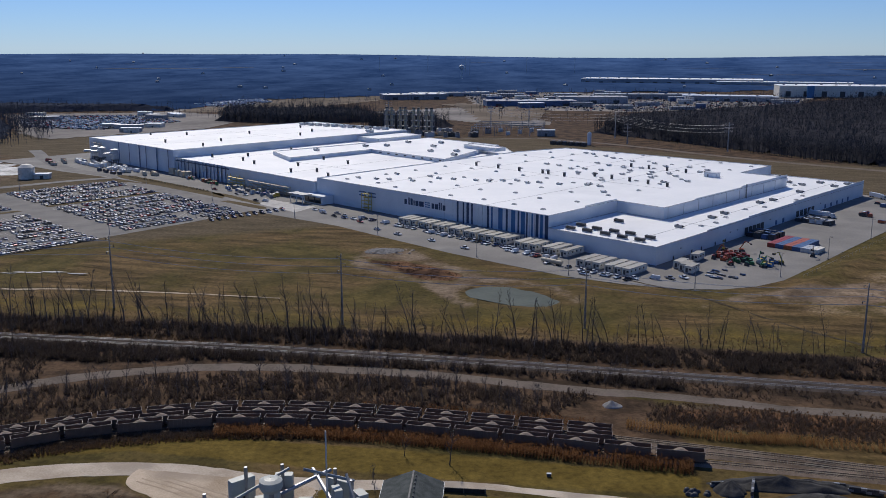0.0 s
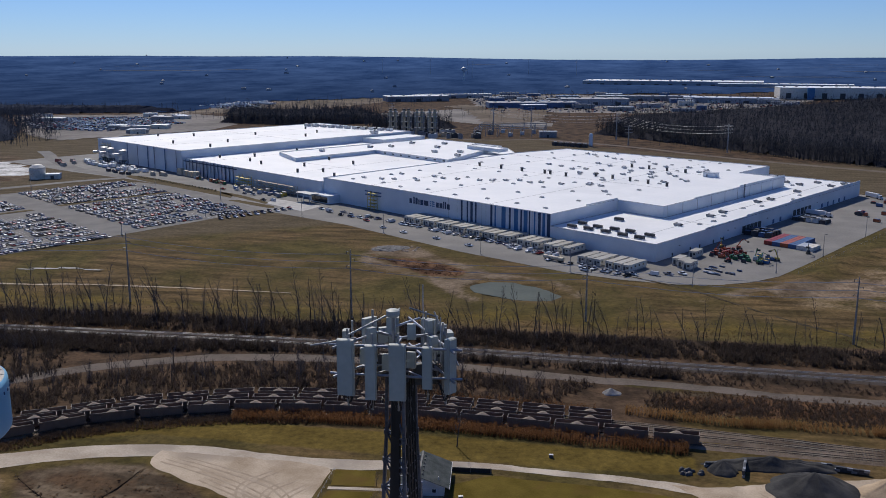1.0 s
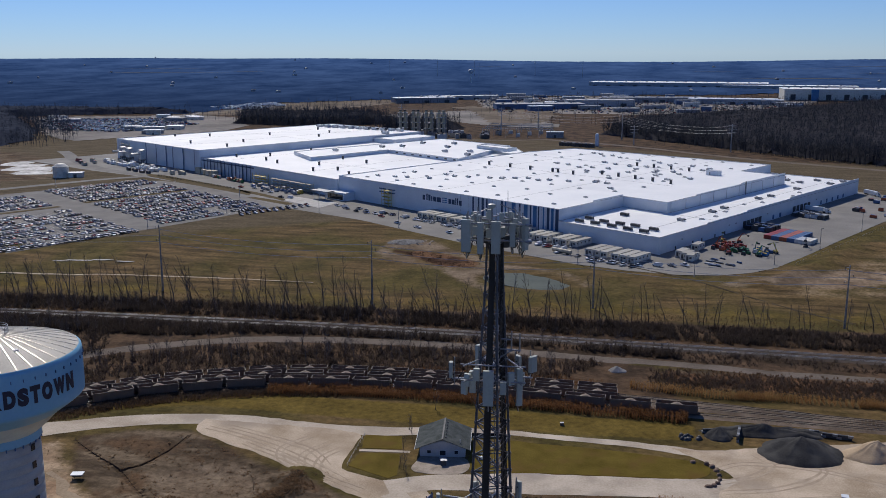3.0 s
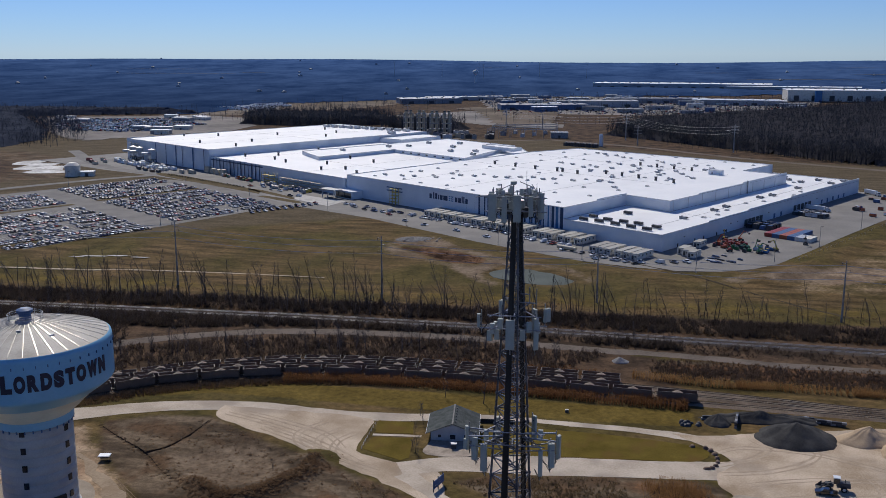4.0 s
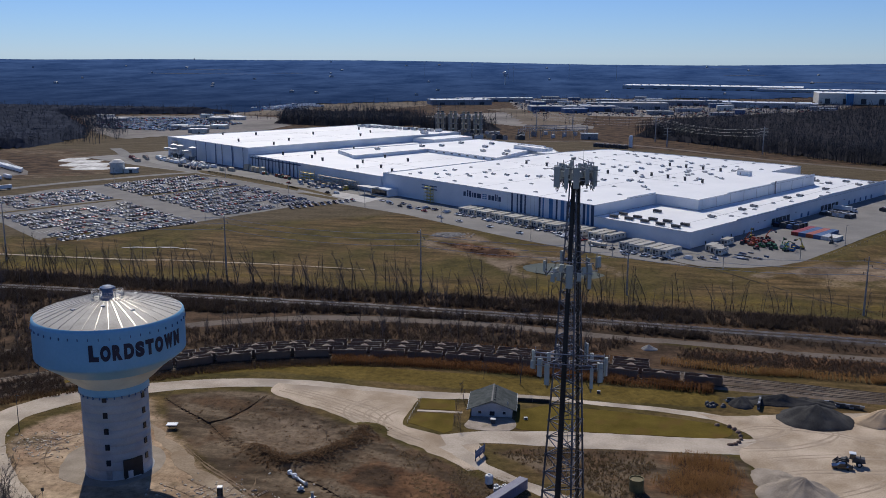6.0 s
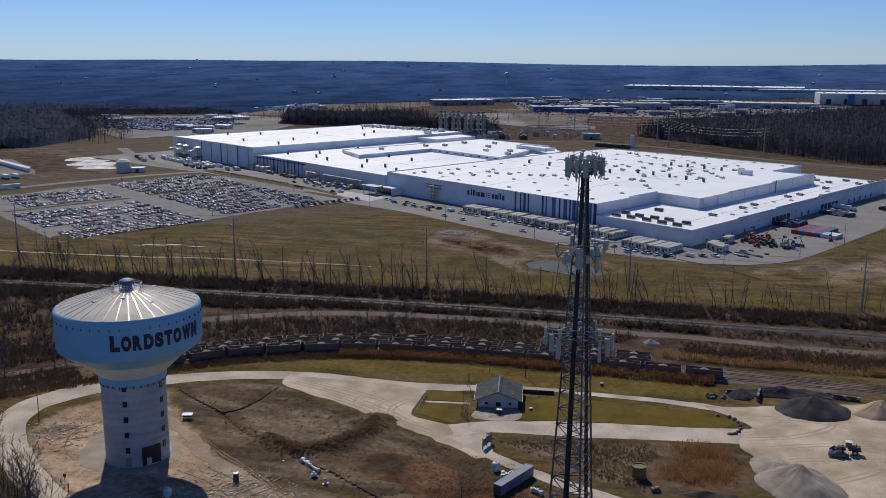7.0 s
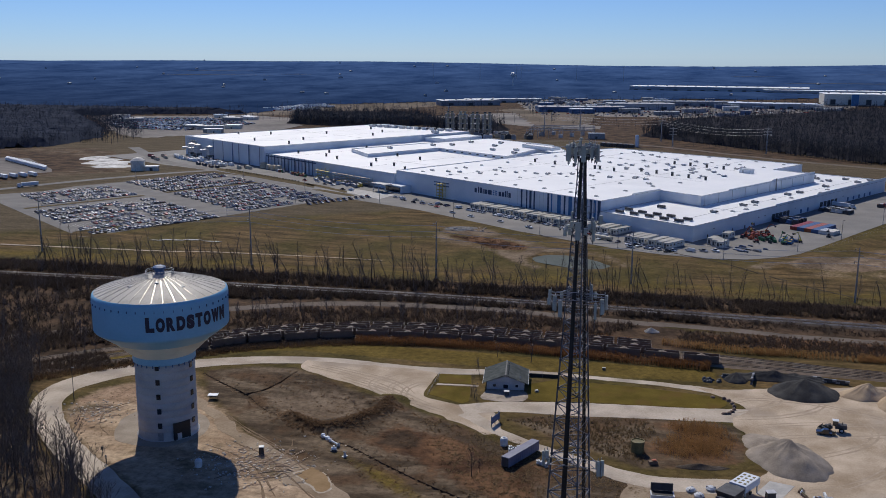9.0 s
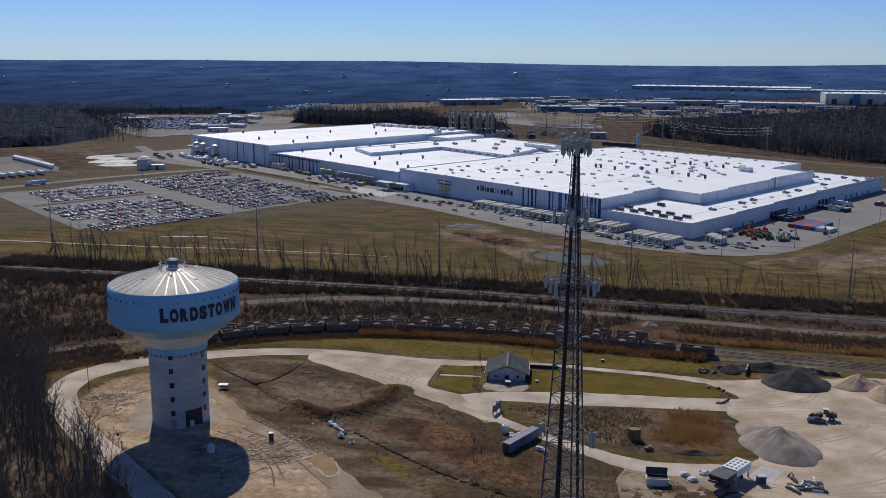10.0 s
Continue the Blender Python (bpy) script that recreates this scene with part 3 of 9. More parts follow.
def ground_material():
    m = bpy.data.materials.new("open_ground")
    m.use_nodes = True
    nt = m.node_tree
    b = nt.nodes["Principled BSDF"]
    b.inputs["Roughness"].default_value = 1.0
    b.inputs["Specular IOR Level"].default_value = 0.1
    tc = nt.nodes.new("ShaderNodeTexCoord")

    def tex(scale, detail=5.0, stretch=None):
        n = node(nt, "ShaderNodeTexNoise", Scale=scale, Detail=detail)
        if stretch:
            mp = nt.nodes.new("ShaderNodeMapping")
            mp.inputs["Scale"].default_value = stretch
            mp.inputs["Rotation"].default_value = (0, 0, 0.25)
            nt.links.new(tc.outputs["Object"], mp.inputs[0])
            nt.links.new(mp.outputs[0], n.inputs["Vector"])
        else:
            nt.links.new(tc.outputs["Object"], n.inputs["Vector"])
        return n.outputs[0]

    def ranged(value, lo, hi):
        r = nt.nodes.new("ShaderNodeMapRange")
        r.interpolation_type = "SMOOTHSTEP"
        r.inputs["From Min"].default_value, r.inputs["From Max"].default_value = lo, hi
        nt.links.new(value, r.inputs[0])
        return r.outputs[0]

    def blend(fac, low, high):
        x = nt.nodes.new("ShaderNodeMix")
        x.data_type = "RGBA"
        nt.links.new(fac, x.inputs[0])
        for k, c in ((6, low), (7, high)):
            if isinstance(c, tuple):
                x.inputs[k].default_value = rgba(c)
            else:
                nt.links.new(c, x.inputs[k])
        return x.outputs[2]

    big, mid, small, streak = tex(0.018, 6), tex(0.07, 6), tex(0.6, 5), tex(0.09, 6, (0.35, 1.5, 1))
    tiny = tex(0.4, 10)
    tiny.node.inputs["Roughness"].default_value = 0.72

    def zone(key, amount=0.5):
        a = nt.nodes.new("ShaderNodeAttribute")
        a.attribute_name = key
        x = nt.nodes.new("ShaderNodeMath")
        x.operation = "MULTIPLY_ADD"
        nt.links.new(mid, x.inputs[0])
        x.inputs[1].default_value = amount
        nt.links.new(a.outputs["Fac"], x.inputs[2])
        y = nt.nodes.new("ShaderNodeMath")
        y.operation = "MULTIPLY_ADD"
        nt.links.new(small, y.inputs[0])
        y.inputs[1].default_value = amount * 0.7
        nt.links.new(x.outputs[0], y.inputs[2])
        return ranged(y.outputs[0], 0.5 + amount * 0.75, 0.75 + amount * 0.95)

    dry = blend(ranged(streak, 0.35, 0.65), (0.058, 0.039, 0.0155), (0.158, 0.103, 0.045))
    olive = blend(ranged(mid, 0.35, 0.65), (0.056, 0.045, 0.0125), (0.105, 0.08, 0.0245))
    col = blend(ranged(big, 0.38, 0.62), dry, olive)
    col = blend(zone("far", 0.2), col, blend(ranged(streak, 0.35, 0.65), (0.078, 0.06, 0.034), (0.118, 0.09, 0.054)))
    green = blend(ranged(mid, 0.3, 0.7), (0.098, 0.068, 0.014), (0.142, 0.10, 0.023))
    earth = blend(ranged(streak, 0.4, 0.6), (0.065, 0.046, 0.029), (0.165, 0.122, 0.08))
    earth = blend(ranged(tex(0.035, 8), 0.5, 0.62), earth, (0.062, 0.042, 0.026))
    earth = blend(ranged(mid, 0.48, 0.66), earth, (0.105, 0.064, 0.036))
    col = blend(zone("earth"), col, earth)
    col = blend(zone("rust", 0.9), col, blend(ranged(mid, 0.35, 0.65), (0.05, 0.024, 0.013), (0.165, 0.088, 0.045)))
    col = blend(zone("pale", 0.9), col, blend(ranged(mid, 0.35, 0.65), (0.13, 0.092, 0.06), (0.21, 0.158, 0.108)))
    col = blend(zone("green"), col, green)
    brush = blend(ranged(mid, 0.3, 0.7), (0.03, 0.02, 0.0125), (0.112, 0.07, 0.042))
    col = blend(zone("brush"), col, brush)
    soil = blend(ranged(streak, 0.35, 0.65), (0.27, 0.188, 0.118), (0.43, 0.32, 0.215))
    red = blend(ranged(big, 0.5, 0.64), soil, (0.25, 0.15, 0.092))
    red = blend(ranged(mid, 0.56, 0.72), red, (0.17, 0.125, 0.075))
    col = blend(zone("bare"), col, red)
    col = blend(zone("dark", 0.6), col, blend(ranged(mid, 0.35, 0.65), (0.028, 0.018, 0.011), (0.075, 0.048, 0.029)))
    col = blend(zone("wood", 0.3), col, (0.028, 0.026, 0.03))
    grain = nt.nodes.new("ShaderNodeMapRange")
    grain.inputs["From Min"].default_value, grain.inputs["From Max"].default_value = 0.32, 0.68
    grain.inputs["To Min"].default_value, grain.inputs["To Max"].default_value = 0.58, 1.46
    nt.links.new(tiny, grain.inputs[0])
    vm = nt.nodes.new("ShaderNodeVectorMath")
    vm.operation = "SCALE"
    nt.links.new(col, vm.inputs[0])
    nt.links.new(grain.outputs[0], vm.inputs["Scale"])
    nt.links.new(vm.outputs[0], b.inputs["Base Color"])
    bp = node(nt, "ShaderNodeBump", Strength=0.8, Distance=0.3)
    nt.links.new(small, bp.inputs["Height"])
    nt.links.new(bp.outputs[0], b.inputs["Normal"])
    return m


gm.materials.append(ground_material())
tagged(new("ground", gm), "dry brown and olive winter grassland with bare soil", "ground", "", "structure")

patch("pond", [(p[0], p[1]) for p in POND], -0.42, water_mat, "murky green pond in the field", "water", 0.6)
patch("basin", [(p[0], p[1]) for p in BASIN], -0.45, basin_water, "shallow retention basin with rippled water", "water", 1.5, 6)
patch("puddle_rim", [(-91.4, 248), (-89, 250.6), (-87, 253.5), (-83.6, 252), (-81, 249.4), (-78.8, 245.4), (-76.6, 240.8), (-78.6, 237.6), (-81, 237.6), (-83, 240.6), (-86, 242.6), (-88, 245)], 0.06, surface("pale_dried_silt", (0.34, 0.28, 0.21), (0.5, 0.44, 0.36), 0.4, 3, 0.95), "pale dried silt round a puddle", "soil", 1.0, 1.2)
patch("puddle", [(-90.6, 248), (-88.6, 250), (-87, 252.8), (-84, 251.2), (-81.4, 248.8), (-79.4, 245), (-77.2, 241), (-79, 238.2), (-81, 238.2), (-82.4, 241), (-85.6, 243.2), (-87.6, 245.6)], 0.07, puddle_mat, "brown muddy puddle on bare soil", "water", 0.8, 1.5)

# ---- roads and paved yards ----
tan_gravel = surface("tan_gravel_yard", (0.31, 0.235, 0.158), (0.61, 0.50, 0.382), 0.07, 2.4, 0.95, bump=0.04, stain=(0.33, 0.275, 0.22), stain_scale=0.05)
ribbon("gravel_road_1", [(-80, 182), (-119, 213), (-134, 225.3), (-150.5, 238.8), (-160.2, 246.1), (-170.4, 255.2), (-181.4, 266.2), (-190.5, 277), (-196.5, 289), (-196.5, 303), (-184, 321), (-160, 335), (-136, 344), (-110, 347), (-86, 345),
       (-63, 345), (-30, 350), (2, 348), (23, 346), (46, 340)], [9.4, 9.4, 9.4, 9.4, 9.4, 9.4, 9.6, 11, 13, 12, 9.5, 9, 8.5, 8, 7, 5, 3.6, 3.6, 4.5, 6], 0.05, gravel_road_mat, "pale winding gravel road")
patch("gravel_yard_1", [(-121.5, 346.5), (-121, 337.5), (-107, 329), (-94, 322), (-81, 314), (-71.6, 308), (-62, 302.5), (-50, 294.5), (-41, 287), (-36, 291), (-39, 303), (-46, 312), (-51, 310.5), (-67, 317.5), (-68, 331), (-68.5, 342), (-82, 344.5)], 0.056, tan_gravel,
      "pale gravel turning area with tyre marks", "yard", 1.0)
lawn_mat = surface("mown_yellow_green_lawn", (0.085, 0.062, 0.010), (0.15, 0.11, 0.022), 0.12, 2.2, 0.95, bump=0.03, stain=(0.125, 0.075, 0.022), stain_scale=0.1)
for pts in LAWNS:
    patch("lawn", pts, 0.075, lawn_mat, "mown yellow-green winter lawn", "lawn", 0.35, 2.0, smooth=len(pts) > 6)
ribbon("gravel_road_2", [(-52, 307), (-40, 312), (-18, 314.8), (3, 316.8), (22, 318.2), (46, 321)], [9, 10, 13, 12, 11.5, 13], 0.062, gravel_road_mat, "pale gravel drive")
ribbon("gravel_road_3", [(-50, 304), (-39.5, 293), (-30, 285), (-18, 277.5), (-7, 271), (2, 266), (12.5, 263), (23, 263.2), (34, 264.5), (56, 264)], [6, 5, 4.5, 4.5, 5.5, 7.5, 9, 10, 11, 14], 0.068, gravel_road_mat, "narrow pale gravel track")
bare_soil = surface("bare_sandy_soil", (0.23, 0.172, 0.115), (0.38, 0.30, 0.215), 0.08, 1.2, 0.95, bump=0.04, stain=(0.21, 0.145, 0.092), stain_scale=0.09)
ribbon("dirt_path", [(-150, 302), (-132, 285), (-114, 267), (-87, 246), (-66, 226), (-40, 200)], [2, 5, 7, 9, 11, 12], 0.05, bare_soil, "sandy dirt path", rough_edge=2.4)
patch("gravel_yard_2", [(28, 346), (42, 346), (60, 352), (110, 362), (170, 362), (220, 330), (220, 230), (130, 190), (60, 200), (44, 240), (36, 262), (46, 280), (44, 296), (38, 316), (44, 328)],
      0.075, tan_gravel, "broad tan gravel stockyard", "yard", 1.5)
ribbon("garden_path", [(-65.5, 330), (-58, 330.6), (-50, 331)], 1.5, 0.08, gravel_road_mat, "narrow pale concrete path across a lawn", "path", 0.05)
patch("gravel_yard_3", [(4, 262), (28, 267), (42, 262), (46, 240), (62, 205), (24, 212), (4, 238)], 0.06, bare_soil, "trodden bare soil beside the stockyard", "yard", 1.6)
worn_slab = surface("worn_tan_concrete", (0.22, 0.175, 0.135), (0.40, 0.335, 0.27), 0.25, 3, 0.9, bump=0.02, stain=(0.17, 0.135, 0.1), stain_scale=0.2)
patch("concrete_apron", [(-46.5, 328.5), (-33, 329), (-32.5, 319), (-46.5, 318)], 0.09, worn_slab, "worn tan concrete patio slab", "pavement", 0.5, 1.5)
pad_mat = surface("worn_dusty_pad", (0.27, 0.225, 0.175), (0.37, 0.315, 0.255), 0.2, 2, 0.95)
patch("tower_pad", [(-159, 267), (-161, 277), (-157, 287), (-146, 288), (-134, 282), (-129, 270), (-136, 258), (-152, 258)], 0.045, pad_mat, "worn concrete pad round a tower", "pavement", 0.5)
ribbon("dirt_road", [(-420, 240), (-300, 322), (-232, 366), (-199, 399), (-184, 411), (-168, 420), (-149, 428), (-125, 434), (-87, 437), (-52, 436), (-22, 432), (-2, 429), (37, 426), (73, 421), (102, 419), (300, 408)],
       [8, 8, 8, 8, 8, 8, 8, 8, 7.5, 7, 6.5, 6.5, 6.5, 6.5, 6.5, 6.5], 0.05, dirt_road_mat, "grey dirt service road", rough_edge=1.0)
ribbon("field_path", [(-420, 526), (-284, 528), (-256, 532), (-188, 533), (-140, 531)], [2.6, 2.6, 2.4, 2.0, 1.0], 0.3, tan_gravel, "pale farm track in the grass", rough_edge=0.8)

perimeter = [site(a, b) for a, b in [(700, -90), (560, -75), (480, -60), (396, -52), (300, -58), (240, -66), (201, -62), (142, -56), (79, -59), (26, -61), (-17, -59), (-55, -57), (-86, -49),
                                     (-112, -37), (-129, -22), (-139, -4), (-144, 18), (-144, 61), (-142, 122), (-141, 198), (-140, 340)]]
rear = [site(a, b) for a, b in [(-60, 342), (150, 332), (300, 308), (460, 312), (655, 316), (700, 200)]]
patch("yard_paving", perimeter + rear, 0.055, yard_paving, "grey paved plant yard and perimeter road", "pavement", 0.4, 6, smooth=False)
lot = [site(236, -64), site(228, -123), site(222, -200), (-354, 558), (-448, 633), (-545, 712), (-509, 745), (-500, 781), (-468, 826), (-430, 872), (-400, 896), site(396, -50), site(300, -57)]
patch("parking_lot", lot, 0.062, asphalt, "worn grey asphalt car park", "pavement", 0.4, 6, smooth=False)
ribbon("access_road", [(-1000, 430), (-720, 570), (-610, 678), (-556, 748), (-533, 790), (-510, 828), (-482, 866), (-455, 900), (-420, 935), (-400, 985)], 11, 0.07, asphalt, "grey asphalt access road", rough_edge=0.2)
ribbon("approach_road", [(-640, 1135), (-612, 1100), (-575, 1050), (-530, 1000), (-490, 965), (-440, 938), (-405, 922)], 14, 0.078, asphalt, "grey asphalt road beside a basin", rough_edge=0.2)
islands = [((366, -168), (366, -72)), ((362, -292), (362, -190))]
for (a0, b0), (a1, b1) in islands:
    p, q = Vector(site(a0, b0)), Vector(site(a1, b1))
    ribbon("grass_island", [p, (p + q) / 2, q], 6, 0.2, surface("dry_verge", (0.085, 0.065, 0.034), (0.14, 0.108, 0.06), 0.2, 2, 0.95), "dry grass strip between parking rows", "verge", 0.3)
ditch_mat = surface("wet_ditch_soil", (0.04, 0.032, 0.02), (0.09, 0.07, 0.045), 0.2, 2, 0.95)
ribbon("field_ditch", [(28, 592), (48, 576), (63, 560), (82, 534), (101, 511), (119, 494)], 1.9, 0.06, ditch_mat, "narrow bare ditch line across the field", "ditch", 0.9)
# painted bay lines
stall = Shape()
BLOCKS = [(374, 452, -168, -72), (239, 356, -168, -72), (224, 352, -292, -194), (376, 442, -272, -192)]
for a0, a1, b0, b1 in BLOCKS:
    a = a0
    while a < a1:
        b = b0
        while b < b1:
            x, y = site(a, b)
            stall.box((x, y, 0.068), (0.14, 10.4, 0.01), A_FRONT - math.pi / 2)
            b += 2.75
        a += 18.5
structure("bay_lines", stall, lane_white, "faded white parking bay lines", "marking")

# ---- railway ----
MAIN_TRACKS = [[(-520, 452), (-300, 458), (-162, 458.5), (-114, 458.0), (-49, 455.5), (-2, 452.5), (39, 449.5), (110, 445), (320, 430)],
               [(-520, 447), (-300, 453), (-162, 453.5), (-114, 453.0), (-49, 450.5), (-2, 447.5), (39, 444.5), (110, 440), (320, 425)]]
SIDINGS = [[(-230, 300), (-190, 334), (-161, 356), (-148, 364.5), (-133, 371), (-119, 376), (-105, 379.3), (-90, 381.3), (-75, 382), (-59, 382), (-44, 381.4), (-29, 380.4), (-14, 379), (2, 377.3), (16, 375.8), (32, 374.4), (64, 372), (110, 368), (300, 352)],
           [(-236, 306), (-196, 340), (-168, 357), (-155, 365), (-142, 371.6), (-127, 377.5), (-113, 383), (-99, 386), (-84, 387.6), (-69, 388), (-54, 387.8), (6, 383), (40, 380), (64, 377), (110, 371.5), (300, 355)],
           [(-242, 312), (-202, 346), (-170, 361), (-156, 370), (-143, 377.5), (-128, 383.5), (-114, 388.5), (-99, 391.5), (-84, 393), (-69, 393.4), (-54, 393), (6, 388.6), (40, 384.6), (65, 381), (110, 375), (300, 358)]]


earthy_ballast = surface("earthy_siding_ballast", (0.13, 0.10, 0.075), (0.29, 0.225, 0.17), 0.12, 1.8, 0.95, bump=0.05, stain=(0.10, 0.072, 0.05), stain_scale=0.07)
rail_rust = surface("rusty_siding_rail", (0.06, 0.045, 0.036), (0.14, 0.105, 0.085), 0.4, 6, 0.6, 0.4)


def track(pts, k):
    line = spline(pts, 1.4)
    bed = Shape()
    half = 2.3
    vs = []
    for i, p in enumerate(line):
        d = (line[min(i + 1, len(line) - 1)] - line[max(i - 1, 0)]).normalized()
        n = Vector((-d.y, d.x))
        for o, z in ((-half - 0.7, -0.1), (-half + 0.8, 0.42), (half - 0.8, 0.42), (half + 0.7, -0.1)):
            vs.append((p.x + n.x * o, p.y + n.y * o, z + 0.002 * k))
    bed.add(vs, [(4 * i + j, 4 * i + 4 + j, 4 * i + 5 + j, 4 * i + 1 + j) for i in range(len(line) - 1) for j in range(3)])
    ob = structure("railway_track", bed, ballast if k < 2 else earthy_ballast, "railway track on grey ballast with worn ties", "track")
    rails, ties = [Shape(), Shape()], Shape()
    for i in range(len(line) - 1):
        p, q = line[i], line[i + 1]
        d = (q - p).normalized()
        n = Vector((-d.y, d.x))
        ang = math.atan2(d.y, d.x)
        if -260 < p.x < 160:
            for f in (0.25, 0.75):
                c = p.lerp(q, f)
                ties.box((c.x, c.y, 0.47), (0.24, 2.6, 0.14), ang)
        for s, o in zip(rails, (-0.72, 0.72)):
            s.bar((p.x + n.x * o, p.y + n.y * o, 0.62), (q.x + n.x * o, q.y + n.y * o, 0.62), 0.09, 0.17)
    for s in rails:
        part("rail", s, rail_steel if k < 2 else rail_rust, ob)
    tagged(part("ties", ties, tie_wood, ob), kind="stuff")
    return line


for k, pts in enumerate(MAIN_TRACKS + SIDINGS):
    track(pts, k)


# ---- tyre marks on the gravel ----
tyre_mark = surface("packed_tyre_marks", (0.33, 0.26, 0.188), (0.45, 0.365, 0.275), 0.3, 2, 0.95)
pale_mark = surface("pale_dusty_tracks", (0.44, 0.37, 0.285), (0.54, 0.465, 0.37), 0.3, 2, 0.95)
MARKS = [[(-69, 309), (-74, 314), (-75, 323), (-71, 331)], [(-72, 310), (-79, 316), (-81, 325), (-76, 334)], [(-77, 313), (-86, 319), (-89, 328), (-83, 338)], [(-118, 340), (-98, 332), (-80, 321), (-64, 309)], [(-112, 342), (-94, 335), (-80, 328), (-72, 318)], [(-102, 330), (-86, 321), (-72, 312), (-58, 304)],
         [(40, 318), (54, 322), (66, 330), (70, 338), (60, 342)], [(40, 324), (50, 330), (56, 338), (52, 345)], [(44, 300), (58, 306), (80, 310), (110, 320)],
         [(46, 312), (64, 318), (90, 322), (120, 338)], [(50, 264), (66, 272), (80, 286), (96, 306), (112, 322)], [(60, 258), (78, 268), (94, 286), (104, 300)],
         [(44, 258), (62, 256), (84, 262), (110, 280)], [(70, 250), (84, 256), (98, 270), (120, 286)], [(40, 333), (50, 338), (70, 336), (90, 326)], [(60, 290), (74, 300), (82, 312), (80, 326)]]
for k, pts in enumerate(MARKS):
    for side in (-1.0, 1.0):
        line = [Vector(p) for p in pts]
        shifted = []
        for i, p in enumerate(line):
            d = (line[min(i + 1, len(line) - 1)] - line[max(i - 1, 0)]).normalized()
            shifted.append((p.x - d.y * side, p.y + d.x * side))
        ribbon("tyre_mark", shifted, [0.3] + [0.75] * (len(pts) - 2) + [0.3], 0.084 + 0.001 * k, tyre_mark, "worn tyre mark in the gravel", "marking", 0.25, 1.5, k)
thaw_mat = surface("pale_standing_water", (0.105, 0.09, 0.066), (0.19, 0.172, 0.142), 0.2, 1.5, 0.5)
for x, y, w, d in ((-291, 562, 9, 1.6), (-276, 565, 8, 1.3), (-262, 563, 6, 0.8), (-300, 559, 5, 0.8)):
    patch("thaw_patch", [(x - w, y - d * 0.3), (x - w * 0.4, y - d), (x + w * 0.5, y - d * 0.7), (x + w, y + d * 0.4), (x + w * 0.3, y + d), (x - w * 0.6, y + d * 0.6)], 0.42, thaw_mat, "pale wet patch in the field", "water", 0.7, 1.2)

soil_mark = surface("wet_soil_ruts", (0.15, 0.105, 0.068), (0.23, 0.165, 0.11), 0.3, 2, 0.95)
for k, pts in enumerate(([(-125, 262), (-112, 256), (-100, 246), (-90, 232)], [(-122, 256), (-108, 250), (-98, 240), (-92, 228)], [(-118, 266), (-104, 258), (-92, 246), (-76, 230)], [(-112, 240), (-104, 250), (-98, 262), (-100, 272)],
                         [(-158, 262), (-166, 270), (-170, 282), (-164, 294)], [(-128, 285), (-116, 274), (-100, 262), (-80, 242)], [(-130, 288), (-118, 277), (-102, 265), (-78, 244)])):
    ribbon("soil_rut", pts, [0.3, 0.7, 0.7, 0.3], 0.062 + 0.001 * k, soil_mark, "rut in bare soil", "marking", 0.4, 1.5, k)


# ---- the long white factory ----
H_HALL, H_WING, H_MID, H_WEST, H_RAISED = 18.0, 10.5, 15.0, 22.5, 18.2
factory = thing("factory_building", "vast white metal-clad factory with flat roofs and blue stripes", "factory")


def wing(name, outline, h, z0=0.0, parapet=0.5):
    """One flat-roofed volume: walls with a parapet, and the roof membrane set down behind it."""
    pts = [site(a, b) for a, b in outline]
    n = len(pts)
    cx, cy = sum(p[0] for p in pts) / n, sum(p[1] for p in pts) / n
    flip = sum(pts[i][0] * pts[(i + 1) % n][1] - pts[(i + 1) % n][0] * pts[i][1] for i in range(n)) < 0
    if flip:
        pts = pts[::-1]
    inner = []
    for i in range(n):
        p, q, r = Vector(pts[i - 1]), Vector(pts[i]), Vector(pts[(i + 1) % n])
        d0, d1 = (q - p).normalized(), (r - q).normalized()
        m = Vector((-d0.y - d1.y, d0.x + d1.x))
        m = m / max(0.5, m.dot(Vector((-d0.y, d0.x))))
        inner.append((q.x + m.x * 0.4, q.y + m.y * 0.4))
    w = Shape()
    vs = [(p[0], p[1], z0) for p in pts] + [(p[0], p[1], h) for p in pts] + [(p[0], p[1], h) for p in inner] + [(p[0], p[1], h - parapet) for p in inner]
    fs = []
    for i in range(n):
        j = (i + 1) % n
        fs += [(i, j, n + j, n + i), (n + i, n + j, 2 * n + j, 2 * n + i), (2 * n + i, 2 * n + j, 3 * n + j, 3 * n + i)]
    w.add(vs, fs)
    wall = part(name, w, white_metal, factory)
    part("roof", Shape().prism(inner, h - parapet - 0.3, h - parapet), white_roof, factory, "bright white membrane roof")
    cap = Shape()
    for i in range(n):
        j = (i + 1) % n
        cap.bar((*pts[i], h + 0.06), (*pts[j], h + 0.06), 0.6, 0.1)
    part("coping", cap, mid_grey, factory, "thin grey metal coping")
    return wall


